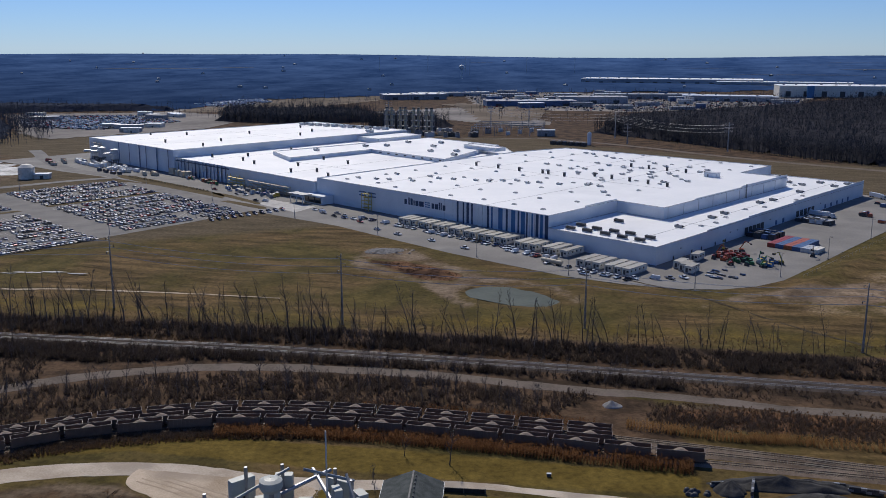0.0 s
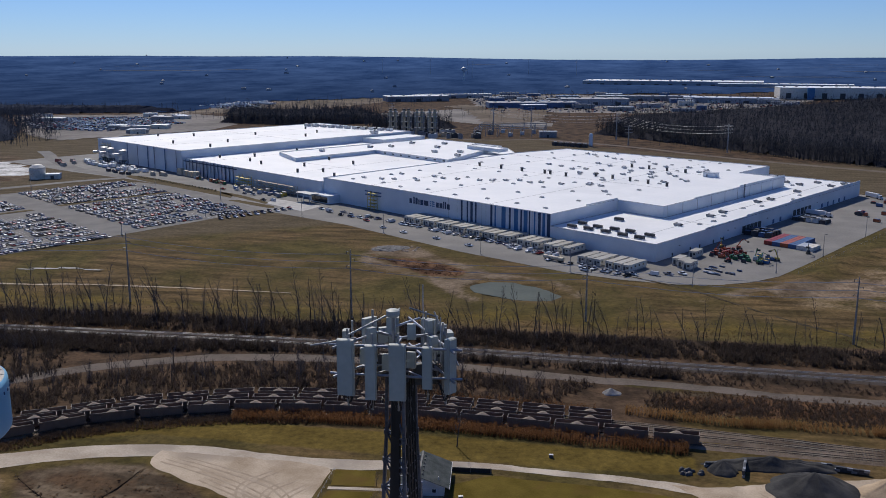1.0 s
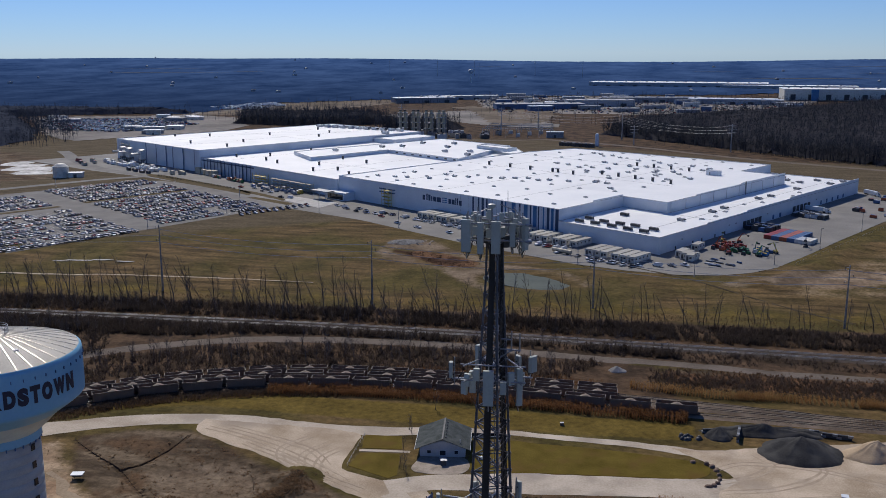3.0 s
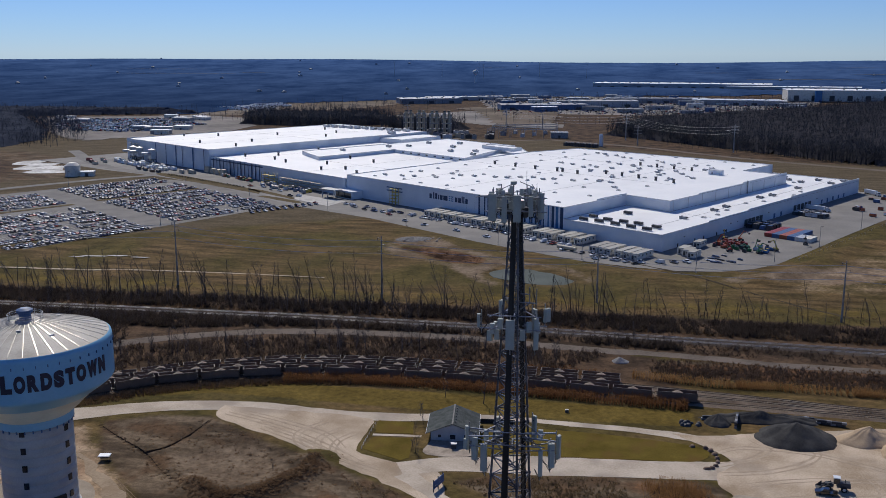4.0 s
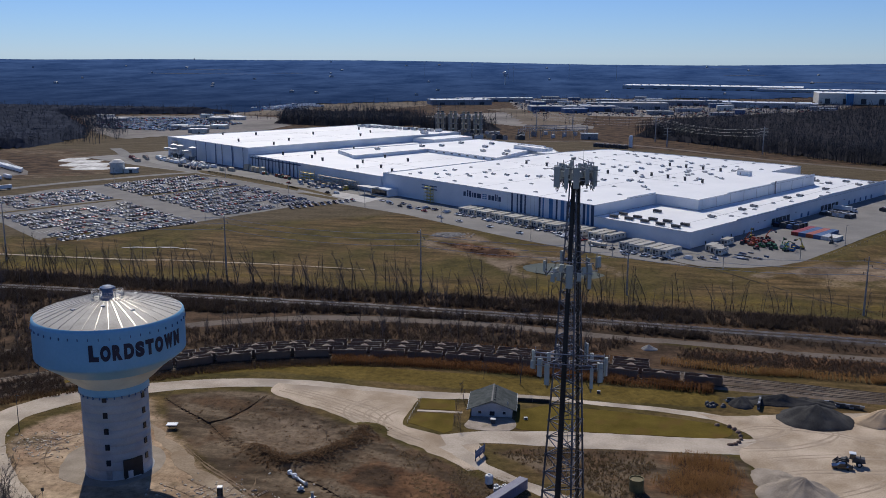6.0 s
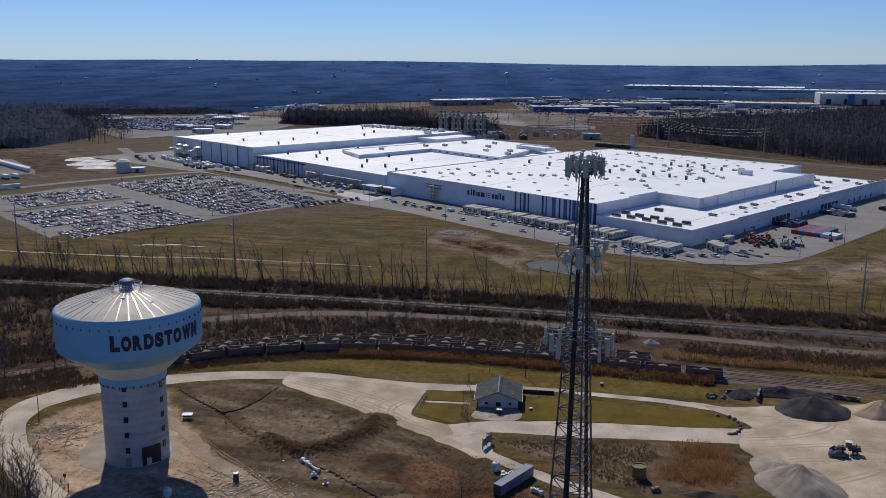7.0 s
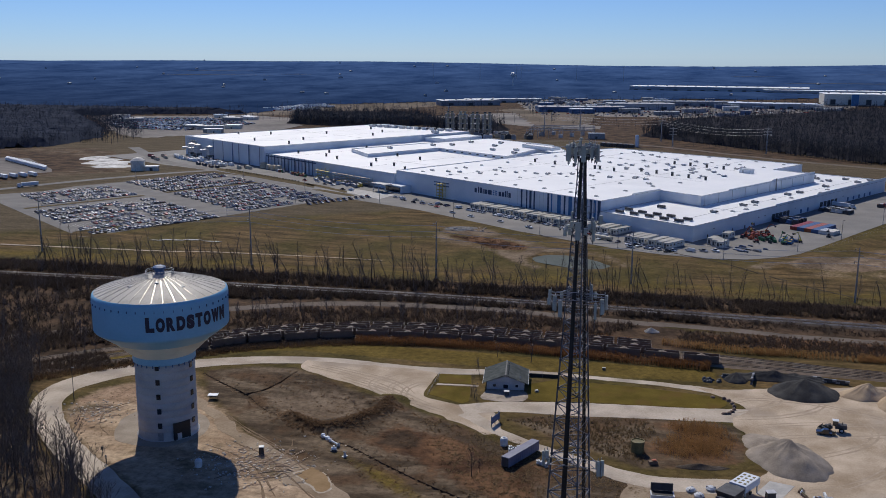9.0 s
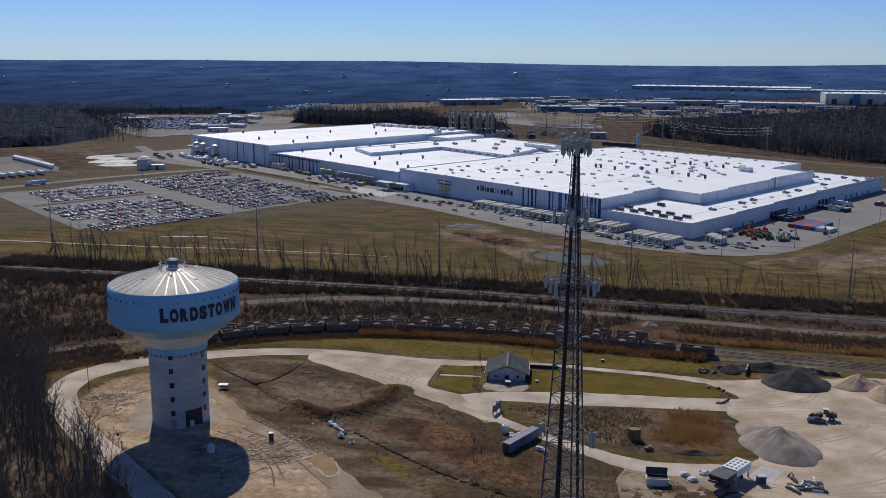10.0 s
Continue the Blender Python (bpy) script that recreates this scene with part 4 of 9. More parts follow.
HALL = [(0, 0), (237, 0), (237, 258), (222, 322), (2, 333), (2, 273), (-38, 272), (-38, 76), (0, 78)]
wing("hall_wall", HALL, H_HALL)
wing("low_wing_wall", [(-78, -1), (-0.6, -1), (-0.6, 77.4), (-38.6, 75.4), (-38.6, 272.6), (1.4, 273.6), (1.4, 334), (-78, 334)], H_WING)
wing("middle_wall", [(237.6, -2), (465.4, 0), (465.4, 302), (285, 298), (237.6, 258.6)], H_MID)
wing("west_wall", [(466, -2), (652, -4), (640, 310), (458, 313)], H_WEST)
wing("raised_wall", [(246, 160), (359, 166), (362, 64), (418, 84), (404, 296), (290, 292)], H_RAISED, H_MID - 0.6)
wing("raised_wall", [(420, 232), (458, 232), (458, 306), (420, 300)], H_WEST - 2.5, H_MID - 0.6)
wing("penthouse_wall", [(252, 242), (300, 246), (300, 262), (252, 258)], H_RAISED + 3, H_RAISED - 0.5)

# stepped parapets on the long side walls
step_cap = Shape()
for a, b0, b1, h in [(0, 40, 78, H_HALL + 1.2), (-38, 118, 272, H_HALL + 0.9), (-38, 190, 272, H_HALL + 1.8), (-78, 60, 334, H_WING + 0.8), (-78, 118, 334, H_WING + 1.6),
                     (-78, 190, 334, H_WING + 2.4)]:
    p, q = site(a + 0.2, b0), site(a + 0.2, b1)
    step_cap.bar((*p, h - 0.45), (*q, h - 0.45), 0.36, 0.95)
part("stepped_parapet", step_cap, white_metal, factory)

# roof seams
seams = Shape()
for a0, b0, a1, b1, h in [(56, 1, 56, 326, H_HALL), (120, 1, 120, 326, H_HALL), (180, 1, 180, 324, H_HALL), (1, 150, 236, 150, H_HALL), (1, 240, 236, 240, H_HALL),
                          (-77, 78, -1, 78, H_WING), (-58, 0, -58, 333, H_WING), (300, 0, 300, 150, H_MID), (238, 70, 358, 66, H_MID), (430, 2, 430, 230, H_MID),
                          (530, 0, 530, 308, H_WEST), (590, 0, 590, 308, H_WEST), (467, 150, 640, 150, H_WEST)]:
    p, q = site(a0, b0), site(a1, b1)
    seams.bar((*p, h - 0.485), (*q, h - 0.485), 0.5, 0.05)
tagged(part("roof_seams", seams, roof_seam, factory, "grey seams between roof sheets"), kind="stuff")


def on_wall(a0, a1, z0, z1, mat, name, b=0.0, depth=0.12, label=""):
    """A panel on the front, facing the field."""
    p, q = Vector(site(a0, b)), Vector(site(a1, b))
    n = Vector((FU.y, -FU.x)) * -1
    n = n if n.dot(FV) < 0 else -n
    c = (p + q) / 2 + n * depth / 2
    return part(name, Shape().box((c.x, c.y, (z0 + z1) / 2), ((q - p).length, depth, z1 - z0), A_FRONT), mat, factory, label)


# vertical stripes, navy and blue, towards the corner
for a, w, mat in [(79, 1.6, navy_paint), (73.5, 1.3, navy_paint), (69.5, 2.2, navy_paint), (65.5, 1.4, navy_paint), (51, 1.8, navy_paint), (47.5, 1.2, blue_paint), (40, 3.6, blue_paint), (34.5, 1.6, navy_paint),
                  (29, 3.4, blue_paint), (24.6, 1.3, navy_paint), (20.8, 3.2, blue_paint), (17.5, 1.0, navy_paint), (13.2, 1.2, blue_paint), (9.2, 2.2, navy_paint), (5.6, 2.2, blue_paint), (1.6, 2.6, navy_paint)]:
    on_wall(a - w / 2, a + w / 2, 0.3, H_HALL - 0.3, mat, "stripe")
for a in (92, 83.5, 60, 56, 15.2, 11.2):
    on_wall(a - 0.06, a + 0.06, 0.3, H_HALL - 0.3, mid_grey, "panel_joint", depth=0.05)
# the company sign as plain bars
for a, w, z0, z1 in [(131.5, 2.6, 9.6, 13.2), (127.9, 1.3, 9.6, 14.6), (125.2, 2.2, 9.6, 14.2), (122.6, 1.2, 9.6, 13.2), (119.6, 3.0, 9.6, 13.2), (115.0, 4.6, 9.6, 13.2)]:
    on_wall(a - w / 2, a + w / 2, z0, z1, navy_paint, "sign_bar")
for k in range(3):
    for a, w in ((110.4, 1.6), (107.6, 2.6)):
        on_wall(a - w / 2, a + w / 2, 9.7 + k * 1.5, 10.5 + k * 1.5, blue_paint, "sign_bar")
for a, w, z0, z1 in [(103.2, 2.6, 9.6, 13.2), (99.6, 3.0, 9.6, 13.2), (96.8, 1.1, 9.6, 14.6), (95.0, 1.1, 9.6, 14.6), (92.2, 2.6, 9.6, 13.2)]:
    on_wall(a - w / 2, a + w / 2, z0, z1, navy_paint, "sign_bar")
for k in range(2):
    for a in (180, 169):
        on_wall(a - 4.2, a + 4.2, 12.6 - k * 2.6, 13.5 - k * 2.6, steel_blue, "sign_bar")
# navy verticals on the west front and the middle block
for i in range(9):
    a = 474 + i * 20 + (i % 3) * 3
    on_wall(a, a + 1.0 + (i % 2) * 0.8, 0.3, H_WEST - 0.4, steel_blue if i % 2 else box_violet, "stripe", -3.2)
for i in range(14):
    a = 372 + i * 6.6
    on_wall(a, a + 0.9 + (i % 3) * 0.5, 0.3, H_MID - 0.4, navy_paint, "stripe", -1.4)
on_wall(366, 463, H_MID - 2.6, H_MID - 1.6, navy_paint, "stripe", -1.5)
for i in range(8):
    a0 = 252 + i * 13
    p = Vector(site(a0, 160 + 6 * (a0 - 246) / 113)) - FV * 0.1
    part("window", Shape().box((p.x, p.y, H_MID + 1.4), (3.4, 0.2, 1.2), A_FRONT), dark_grey, factory, "small dark high window")


def on_side(b0, b1, z0, z1, mat, name, a=-78.0, depth=0.15, label=""):
    p, q = Vector(site(a, b0)), Vector(site(a, b1))
    n = Vector((FV.y, -FV.x))
    c = (p + q) / 2 + n * depth / 2
    return part(name, Shape().box((c.x, c.y, (z0 + z1) / 2), ((q - p).length, depth, z1 - z0), A_DEPTH), mat, factory, label)


for b in (18, 40, 52, 70, 84):
    on_side(b, b + 1.3, 0.1, 2.4, dark_grey, "door")
for b0 in (112, 118, 124, 130, 136, 196, 203, 210, 217, 224):
    on_side(b0, b0 + 4.6, 0.6, 5.2, dark_grey, "dock_door", depth=0.3, label="dark dock door with seals")
for b0 in (160, 172, 250, 262, 274, 286, 298):
    on_side(b0, b0 + 2.6, 0.4, 3.6, steel_blue, "dock_door", depth=0.2)
for b0 in (26, 90, 100, 150, 240):
    on_side(b0, b0 + 1.2, 5.4, 5.9, mid_grey, "wall_lamp", depth=0.5)
side = Shape()
for k in range(9):
    p, q = site(-38.6, 80 + k * 21), site(-38.6, 80.3 + k * 21)
    side.bar((*p, 14.2), (*q, 14.2), 0.2, 7.2)
tagged(part("panel_joints", side, light_grey, factory), kind="stuff")
downpipe = Shape().bar((*site(-38.9, 196), 10.0), (*site(-38.9, 196), 20.5), 0.9)
part("vent_pipe", downpipe, mid_grey, factory, "grey duct rising over the parapet")
# glazed entrance with canopy at the inner corner
p = site(228, -6)
part("entrance_block", Shape().box((*p, 3.2), (24, 11, 6.4), A_FRONT), white_metal, factory)
part("entrance_glass", Shape().box((*site(228, -11.8), 3.0), (20, 0.4, 4.4), A_FRONT), glass_dark, factory, "dark entrance glazing")
part("canopy", Shape().box((*site(238, -17), 7.2), (20, 9, 0.6), A_FRONT), mid_grey, factory, "grey flat entrance canopy")
for a in (230, 238, 246):
    part("canopy_post", Shape().tube((*site(a, -20.5), 0), (*site(a, -20.5), 6.9), 0.3), light_grey, factory)

# ---- things on the roofs ----


def rooftop_unit(size, cabinet=light_grey, label="grey rooftop air-handling unit on a curb"):
    ob = thing("rooftop_unit", label, "rooftop unit", "rooftop units")
    x, y, z = size
    part("curb", Shape().box((0, 0, 0.2), (x * 0.9, y * 0.9, 0.4)), mid_grey, ob)
    part("cabinet", Shape().box((0, 0, 0.4 + z / 2), (x, y, z)), cabinet, ob)
    part("hood", Shape().box((x * 0.58, 0, 0.4 + z * 0.6), (x * 0.3, y * 0.8, z * 0.55), 0, 0, 0.7), dark_grey, ob)
    part("fan_cowl", Shape().tube((-x * 0.2, 0, 0.4 + z), (-x * 0.2, 0, 0.75 + z), min(x, y) * 0.3, None, 10), dark_grey, ob)
    return ob


def skylight():
    ob = thing("roof_vent", "low round-topped grey roof hatch", "roof vent", "roof hatches")
    part("curb", Shape().box((0, 0, 0.3), (3.0, 2.0, 0.6)), light_grey, ob)
    part("dome", Shape().box((0, 0, 0.8), (2.8, 1.8, 0.4), 0, 0, 0.6), mid_grey, ob)
    return ob


def stack_vent():
    ob = thing("exhaust_stack", "dark square exhaust stack on the roof", "exhaust stack", "exhaust stacks")
    part("shaft", Shape().box((0, 0, 1.5), (1.5, 1.5, 3.0)), dark_grey, ob)
    part("cap", Shape().box((0, 0, 3.2), (2.0, 2.0, 0.35)), mid_grey, ob)
    return ob


def chiller():
    ob = thing("chiller", "long dark louvred chiller unit on the low roof", "chiller", "chillers")
    part("frame", Shape().box((0, 0, 0.5), (6.2, 2.5, 0.25)), light_grey, ob)
    for k in range(4):
        part("coil_bank", Shape().box((-2.3 + k * 1.55, 0, 1.4), (1.35, 2.1, 1.5), 0, 0, 1.12), dark_grey, ob)
        part("fan", Shape().tube((-2.3 + k * 1.55, 0, 2.15), (-2.3 + k * 1.55, 0, 2.4), 0.6, None, 12), mid_grey, ob)
    part("pipe", Shape().bar((-3.3, -1.6, 0.5), (3.4, -1.6, 0.5), 0.25), light_grey, ob)
    for x in (-2.8, 2.8):
        part("support", Shape().box((x, 0, 0.2), (0.3, 2.4, 0.4)), mid_grey, ob)
    return ob


def place(proto, spots, h, spin):
    """Copies of a thing over one roof; the first one is the thing itself."""
    for k, (a, b) in enumerate(spots):
        m = Matrix.LocRotScale((*site(a, b), h - 0.5), Euler((0, 0, spin + random.choice((0, math.pi)))), None)
        if k == 0:
            proto.matrix_basis = m
        else:
            copy_thing(proto, m)


rnd = random.Random(5)
place(skylight(), [(a + rnd.uniform(-3, 3), b + rnd.uniform(-4, 4)) for a in range(16, 236, 28) for b in range(14, 320, 38)], H_HALL, A_FRONT)
place(rooftop_unit((4.4, 1.6, 1.0)), [(a + rnd.uniform(-6, 6), b + rnd.uniform(-4, 4)) for a, b in
      [(215, 22), (204, 60), (196, 28), (190, 34), (178, 70), (160, 66), (172, 40), (150, 72), (140, 80), (128, 84), (118, 92), (108, 100), (98, 98), (88, 104), (76, 108), (150, 200),
       (134, 196), (120, 190), (60, 120), (52, 128), (66, 190), (84, 180), (92, 200), (100, 176), (110, 196), (74, 214), (62, 222), (52, 206), (44, 190), (40, 226), (30, 214), (96, 232), (80, 240),
       (112, 236), (126, 240), (20, 176), (12, 190), (34, 250), (70, 262), (90, 270), (110, 276), (134, 284), (150, 292), (166, 290), (46, 272), (24, 262), (180, 300), (60, 150), (40, 120), (26, 104)]], H_HALL, A_FRONT)
place(stack_vent(), [(196, 150), (170, 150), (146, 150), (122, 152), (116, 152), (98, 150), (90, 240), (72, 240), (54, 240), (36, 240), (18, 240), (80, 168), (62, 166), (44, 164), (26, 162), (8, 160)], H_HALL, A_FRONT)
penthouse = thing("roof_penthouse", "plain white box penthouse on the hall roof", "penthouse")
part("wall", Shape().box((0, 0, 1.9), (11.0, 6.0, 3.8)), white_metal, penthouse)
part("roof", Shape().box((0, 0, 3.9), (11.4, 6.4, 0.25)), light_grey, penthouse)
part("door", Shape().box((-2.0, -3.04, 1.5), (1.2, 0.08, 2.1)), mid_grey, penthouse)
place(penthouse, [(8, 232)], H_HALL, A_FRONT)
place(chiller(), [(-12, 7), (-11, 20), (-24, 8), (-25, 17), (-37, 8), (-37, 18), (-50, 7), (-48, 19), (-62, 7), (-63, 17), (-21, 48)], H_WING, A_FRONT)
place(rooftop_unit((5.0, 2.2, 1.3), mid_grey, "dark grey rooftop condenser unit on a curb"), [(-58, 60), (-58, 104), (-57, 124), (-56, 182), (-58, 200), (-57, 252), (-44, 290), (-30, 296), (-50, 312), (-20, 310), (-66, 300), (-70, 320), (-12, 322)], H_WING, A_FRONT)
place(skylight(), [(-66, 74), (-68, 90), (-64, 112), (-60, 150), (-66, 168), (-70, 214), (-66, 236), (-40, 284)], H_WING, A_FRONT)
place(stack_vent(), [(255, 26), (286, 38), (308, 92), (330, 50), (350, 96), (372, 30), (392, 120), (400, 36), (428, 60), (436, 120), (446, 30), (300, 20)], H_MID, A_FRONT)
place(stack_vent(), [(480, 40), (510, 80), (540, 30), (560, 150), (600, 90), (630, 60), (500, 180), (530, 220), (580, 240), (480, 270)], H_WEST, A_FRONT)
place(rooftop_unit((6.0, 3.0, 2.0)), [(262, 190), (280, 214), (300, 196), (330, 230), (350, 262), (372, 200), (384, 180), (392, 120), (380, 240), (310, 270)], H_RAISED, A_FRONT)
place(rooftop_unit((9.0, 5.0, 3.0)), [(470 + k * 13, 262 + (k * 37) % 40) for k in range(12)], H_WEST, A_FRONT)


# ---- water tower ----
WX, WY = -141.5, 270.0


seam_steel = surface("bright_roof_seam", (0.36, 0.34, 0.31), (0.5, 0.48, 0.44), 0.3, 3, 0.36, 0.6)


def water_tower():
    ob = thing("water_tower", "sky-blue and cream water tower on a concrete pedestal, lettered LORDSTOWN", "water tower", at=pose(WX, WY, 0))
    rp, rt = 9.25, 20.6
    ped = Shape()
    prof = [(rp + 0.5, -0.3), (rp + 0.5, 0.25), (rp, 0.3)]
    for k in range(10):
        z = 0.3 + k * 2.43
        prof += [(rp, z + 0.12), (rp, z + 2.3), (rp - 0.07, z + 2.34), (rp - 0.07, z + 2.4)]
    prof += [(rp, 24.9), (rp, 25.2)]
    ped.lathe(prof, 64)
    part("pedestal", ped, pedestal_concrete, ob, "banded pale concrete shaft", True)
    part("lower_band", Shape().lathe([(rp, 24.6), (rp + 0.35, 24.7), (rp + 0.45, 25.2), (rp + 0.35, 26.3), (rp + 0.5, 26.9)], 64), tank_blue, ob, "blue ring at the cone's foot", True)
    part("cone", Shape().lathe([(rp + 0.5, 26.9), (rp + 2.6, 28.7), (15.2, 31.95)], 72), tank_cream, ob, "cream steel cone", True)
    part("tank_band", Shape().lathe([(15.2, 31.95), (rt - 4.6, 32.5), (rt - 1.2, 34.9), (rt - 0.25, 35.7), (rt - 0.05, 36.0), (rt, 36.4), (rt, 46.2), (rt - 0.15, 46.9), (rt - 0.7, 47.3)], 96), tank_blue, ob, "sky-blue steel shell", True)
    part("dome_roof", Shape().lathe([(rt - 0.7, 47.3), (rt - 3, 48.1), (rt - 6, 49.0), (rt - 9.5, 50.0), (rt - 13, 50.9), (rt - 17, 51.6), (rt - 19, 51.8), (0.01, 51.85)], 96), tank_roof, ob, "weathered grey steel roof", True)
    for k in range(36):
        a = 2 * math.pi * k / 36
        rib = Shape()
        pr = [(rt - 0.8, 47.35), (rt - 3, 48.12), (rt - 6, 49.02), (rt - 9.5, 50.02), (rt - 13, 50.92), (rt - 17, 51.62)]
        for (r0, z0), (r1, z1) in zip(pr, pr[1:]):
            rib.bar((r0 * math.cos(a), r0 * math.sin(a), z0 + 0.03), (r1 * math.cos(a), r1 * math.sin(a), z1 + 0.03), 0.14, 0.1)
        part("roof_rib", rib, seam_steel, ob)
    for k in range(48):
        a = 2 * math.pi * k / 48
        r = rt + 0.12
        part("bracket", Shape().box((r * math.cos(a), r * math.sin(a), 44.9), (0.28, 0.16, 0.7), a), steel_blue, ob)
    for k in range(30):
        a = 2 * math.pi * k / 30
        part("bolt_lug", Shape().box(((rp + 0.3) * math.cos(a), (rp + 0.3) * math.sin(a), 24.5), (0.3, 0.3, 0.8), a), steel_blue, ob)
    vent = part("vent", Shape().lathe([(1.5, 51.7), (1.5, 53.4), (2.0, 53.6), (2.0, 54.2), (1.2, 54.6), (0.01, 54.7)], 20), steel_blue, ob, "blue roof vent")
    rail = Shape()
    for z in (52.1, 52.7, 53.2):
        for k in range(24):
            a, b = 2 * math.pi * k / 24, 2 * math.pi * (k + 1) / 24
            rail.bar((4.2 * math.cos(a), 4.2 * math.sin(a), z), (4.2 * math.cos(b), 4.2 * math.sin(b), z), 0.09)
    for k in range(12):
        a = 2 * math.pi * k / 12
        rail.bar((4.2 * math.cos(a), 4.2 * math.sin(a), 51.6), (4.2 * math.cos(a), 4.2 * math.sin(a), 53.2), 0.1)
    part("guard_rail", rail, galvanised, ob)
    for a, r, z in ((1.1, 9, 50.2), (-1.2, 8, 50.5), (-2.0, 11, 49.7), (-0.5, 12, 49.4)):
        part("hatch", Shape().box((r * math.cos(a), r * math.sin(a), z + 0.25), (1.1, 1.1, 0.5), a), mid_grey, ob)

    def opening(deg, z, w, h, name, mat):
        a = radians(deg)
        frame_ob = part(name, Shape().box(((rp + 0.0) * math.cos(a), (rp + 0.0) * math.sin(a), z), (0.5, w, h), a), mat, ob)
        return frame_ob

    for k in range(5):
        opening(-77, 5.2 + k * 4.75, 1.25, 1.7, "window", glass_dark)
        opening(-6, 4.9 + k * 4.6, 1.2, 1.7, "window", glass_dark)
    opening(-77, 1.5, 1.6, 2.8, "side_door", mid_grey)
    opening(-36, 2.9, 5.6, 5.6, "vehicle_door", cable_black)
    door = part("door_leaf", Shape().box(((rp + 0.35) * math.cos(radians(-42)), (rp + 0.35) * math.sin(radians(-42)), 1.2), (0.2, 1.4, 2.2), radians(-42)), light_grey, ob)
    word = "LORDSTOWN"
    widths = [3.0, 3.1, 3.0, 3.1, 2.9, 2.9, 3.2, 4.1, 3.3]
    total = sum(widths)
    span = radians(77.5)
    at = radians(-75.5)
    for k, ch in enumerate(word):
        cu = bpy.data.curves.new("letter", "FONT")
        cu.body, cu.extrude, cu.offset = ch, 0.02, 0.075
        tmp = bpy.data.objects.new("letter_form", cu)
        me = bpy.data.meshes.new_from_object(tmp)
        bpy.data.objects.remove(tmp)
        xs = [v.co.x for v in me.vertices]
        x0, x1 = min(xs), max(xs)
        ys = [v.co.y for v in me.vertices]
        y0, y1 = min(ys), max(ys)
        h = 4.6 if k == 0 else 4.3
        w = widths[k] / total * span
        for v in me.vertices:
            ang = at + w * (0.06 + 0.86 * (v.co.x - x0) / (x1 - x0))
            r = rt + 0.06 + 0.1 * (v.co.z > 0)
            v.co = (r * math.cos(ang), r * math.sin(ang), 38.9 + h * (v.co.y - y0) / (y1 - y0))
        me.materials.append(letter_navy)
        lo = new("letter", me)
        lo.parent = ob
        at += w
    return ob


water_tower()

# ---- lattice mobile mast ----
CX, CY = -5.38, 133.18
LEG_DIR = [(-0.97, 0.24), (0.69, 0.72), (0.275, -0.96)]


def mast_radius(z):
    return 0.62 + max(0.0, 104.0 - z) * 0.0615


def mast_pack(z):
    """Share of a face's width that the cables fill."""
    return min(0.42, (0.42 + 0.009 * (105 - z)) / (1.73 * mast_radius(z)))


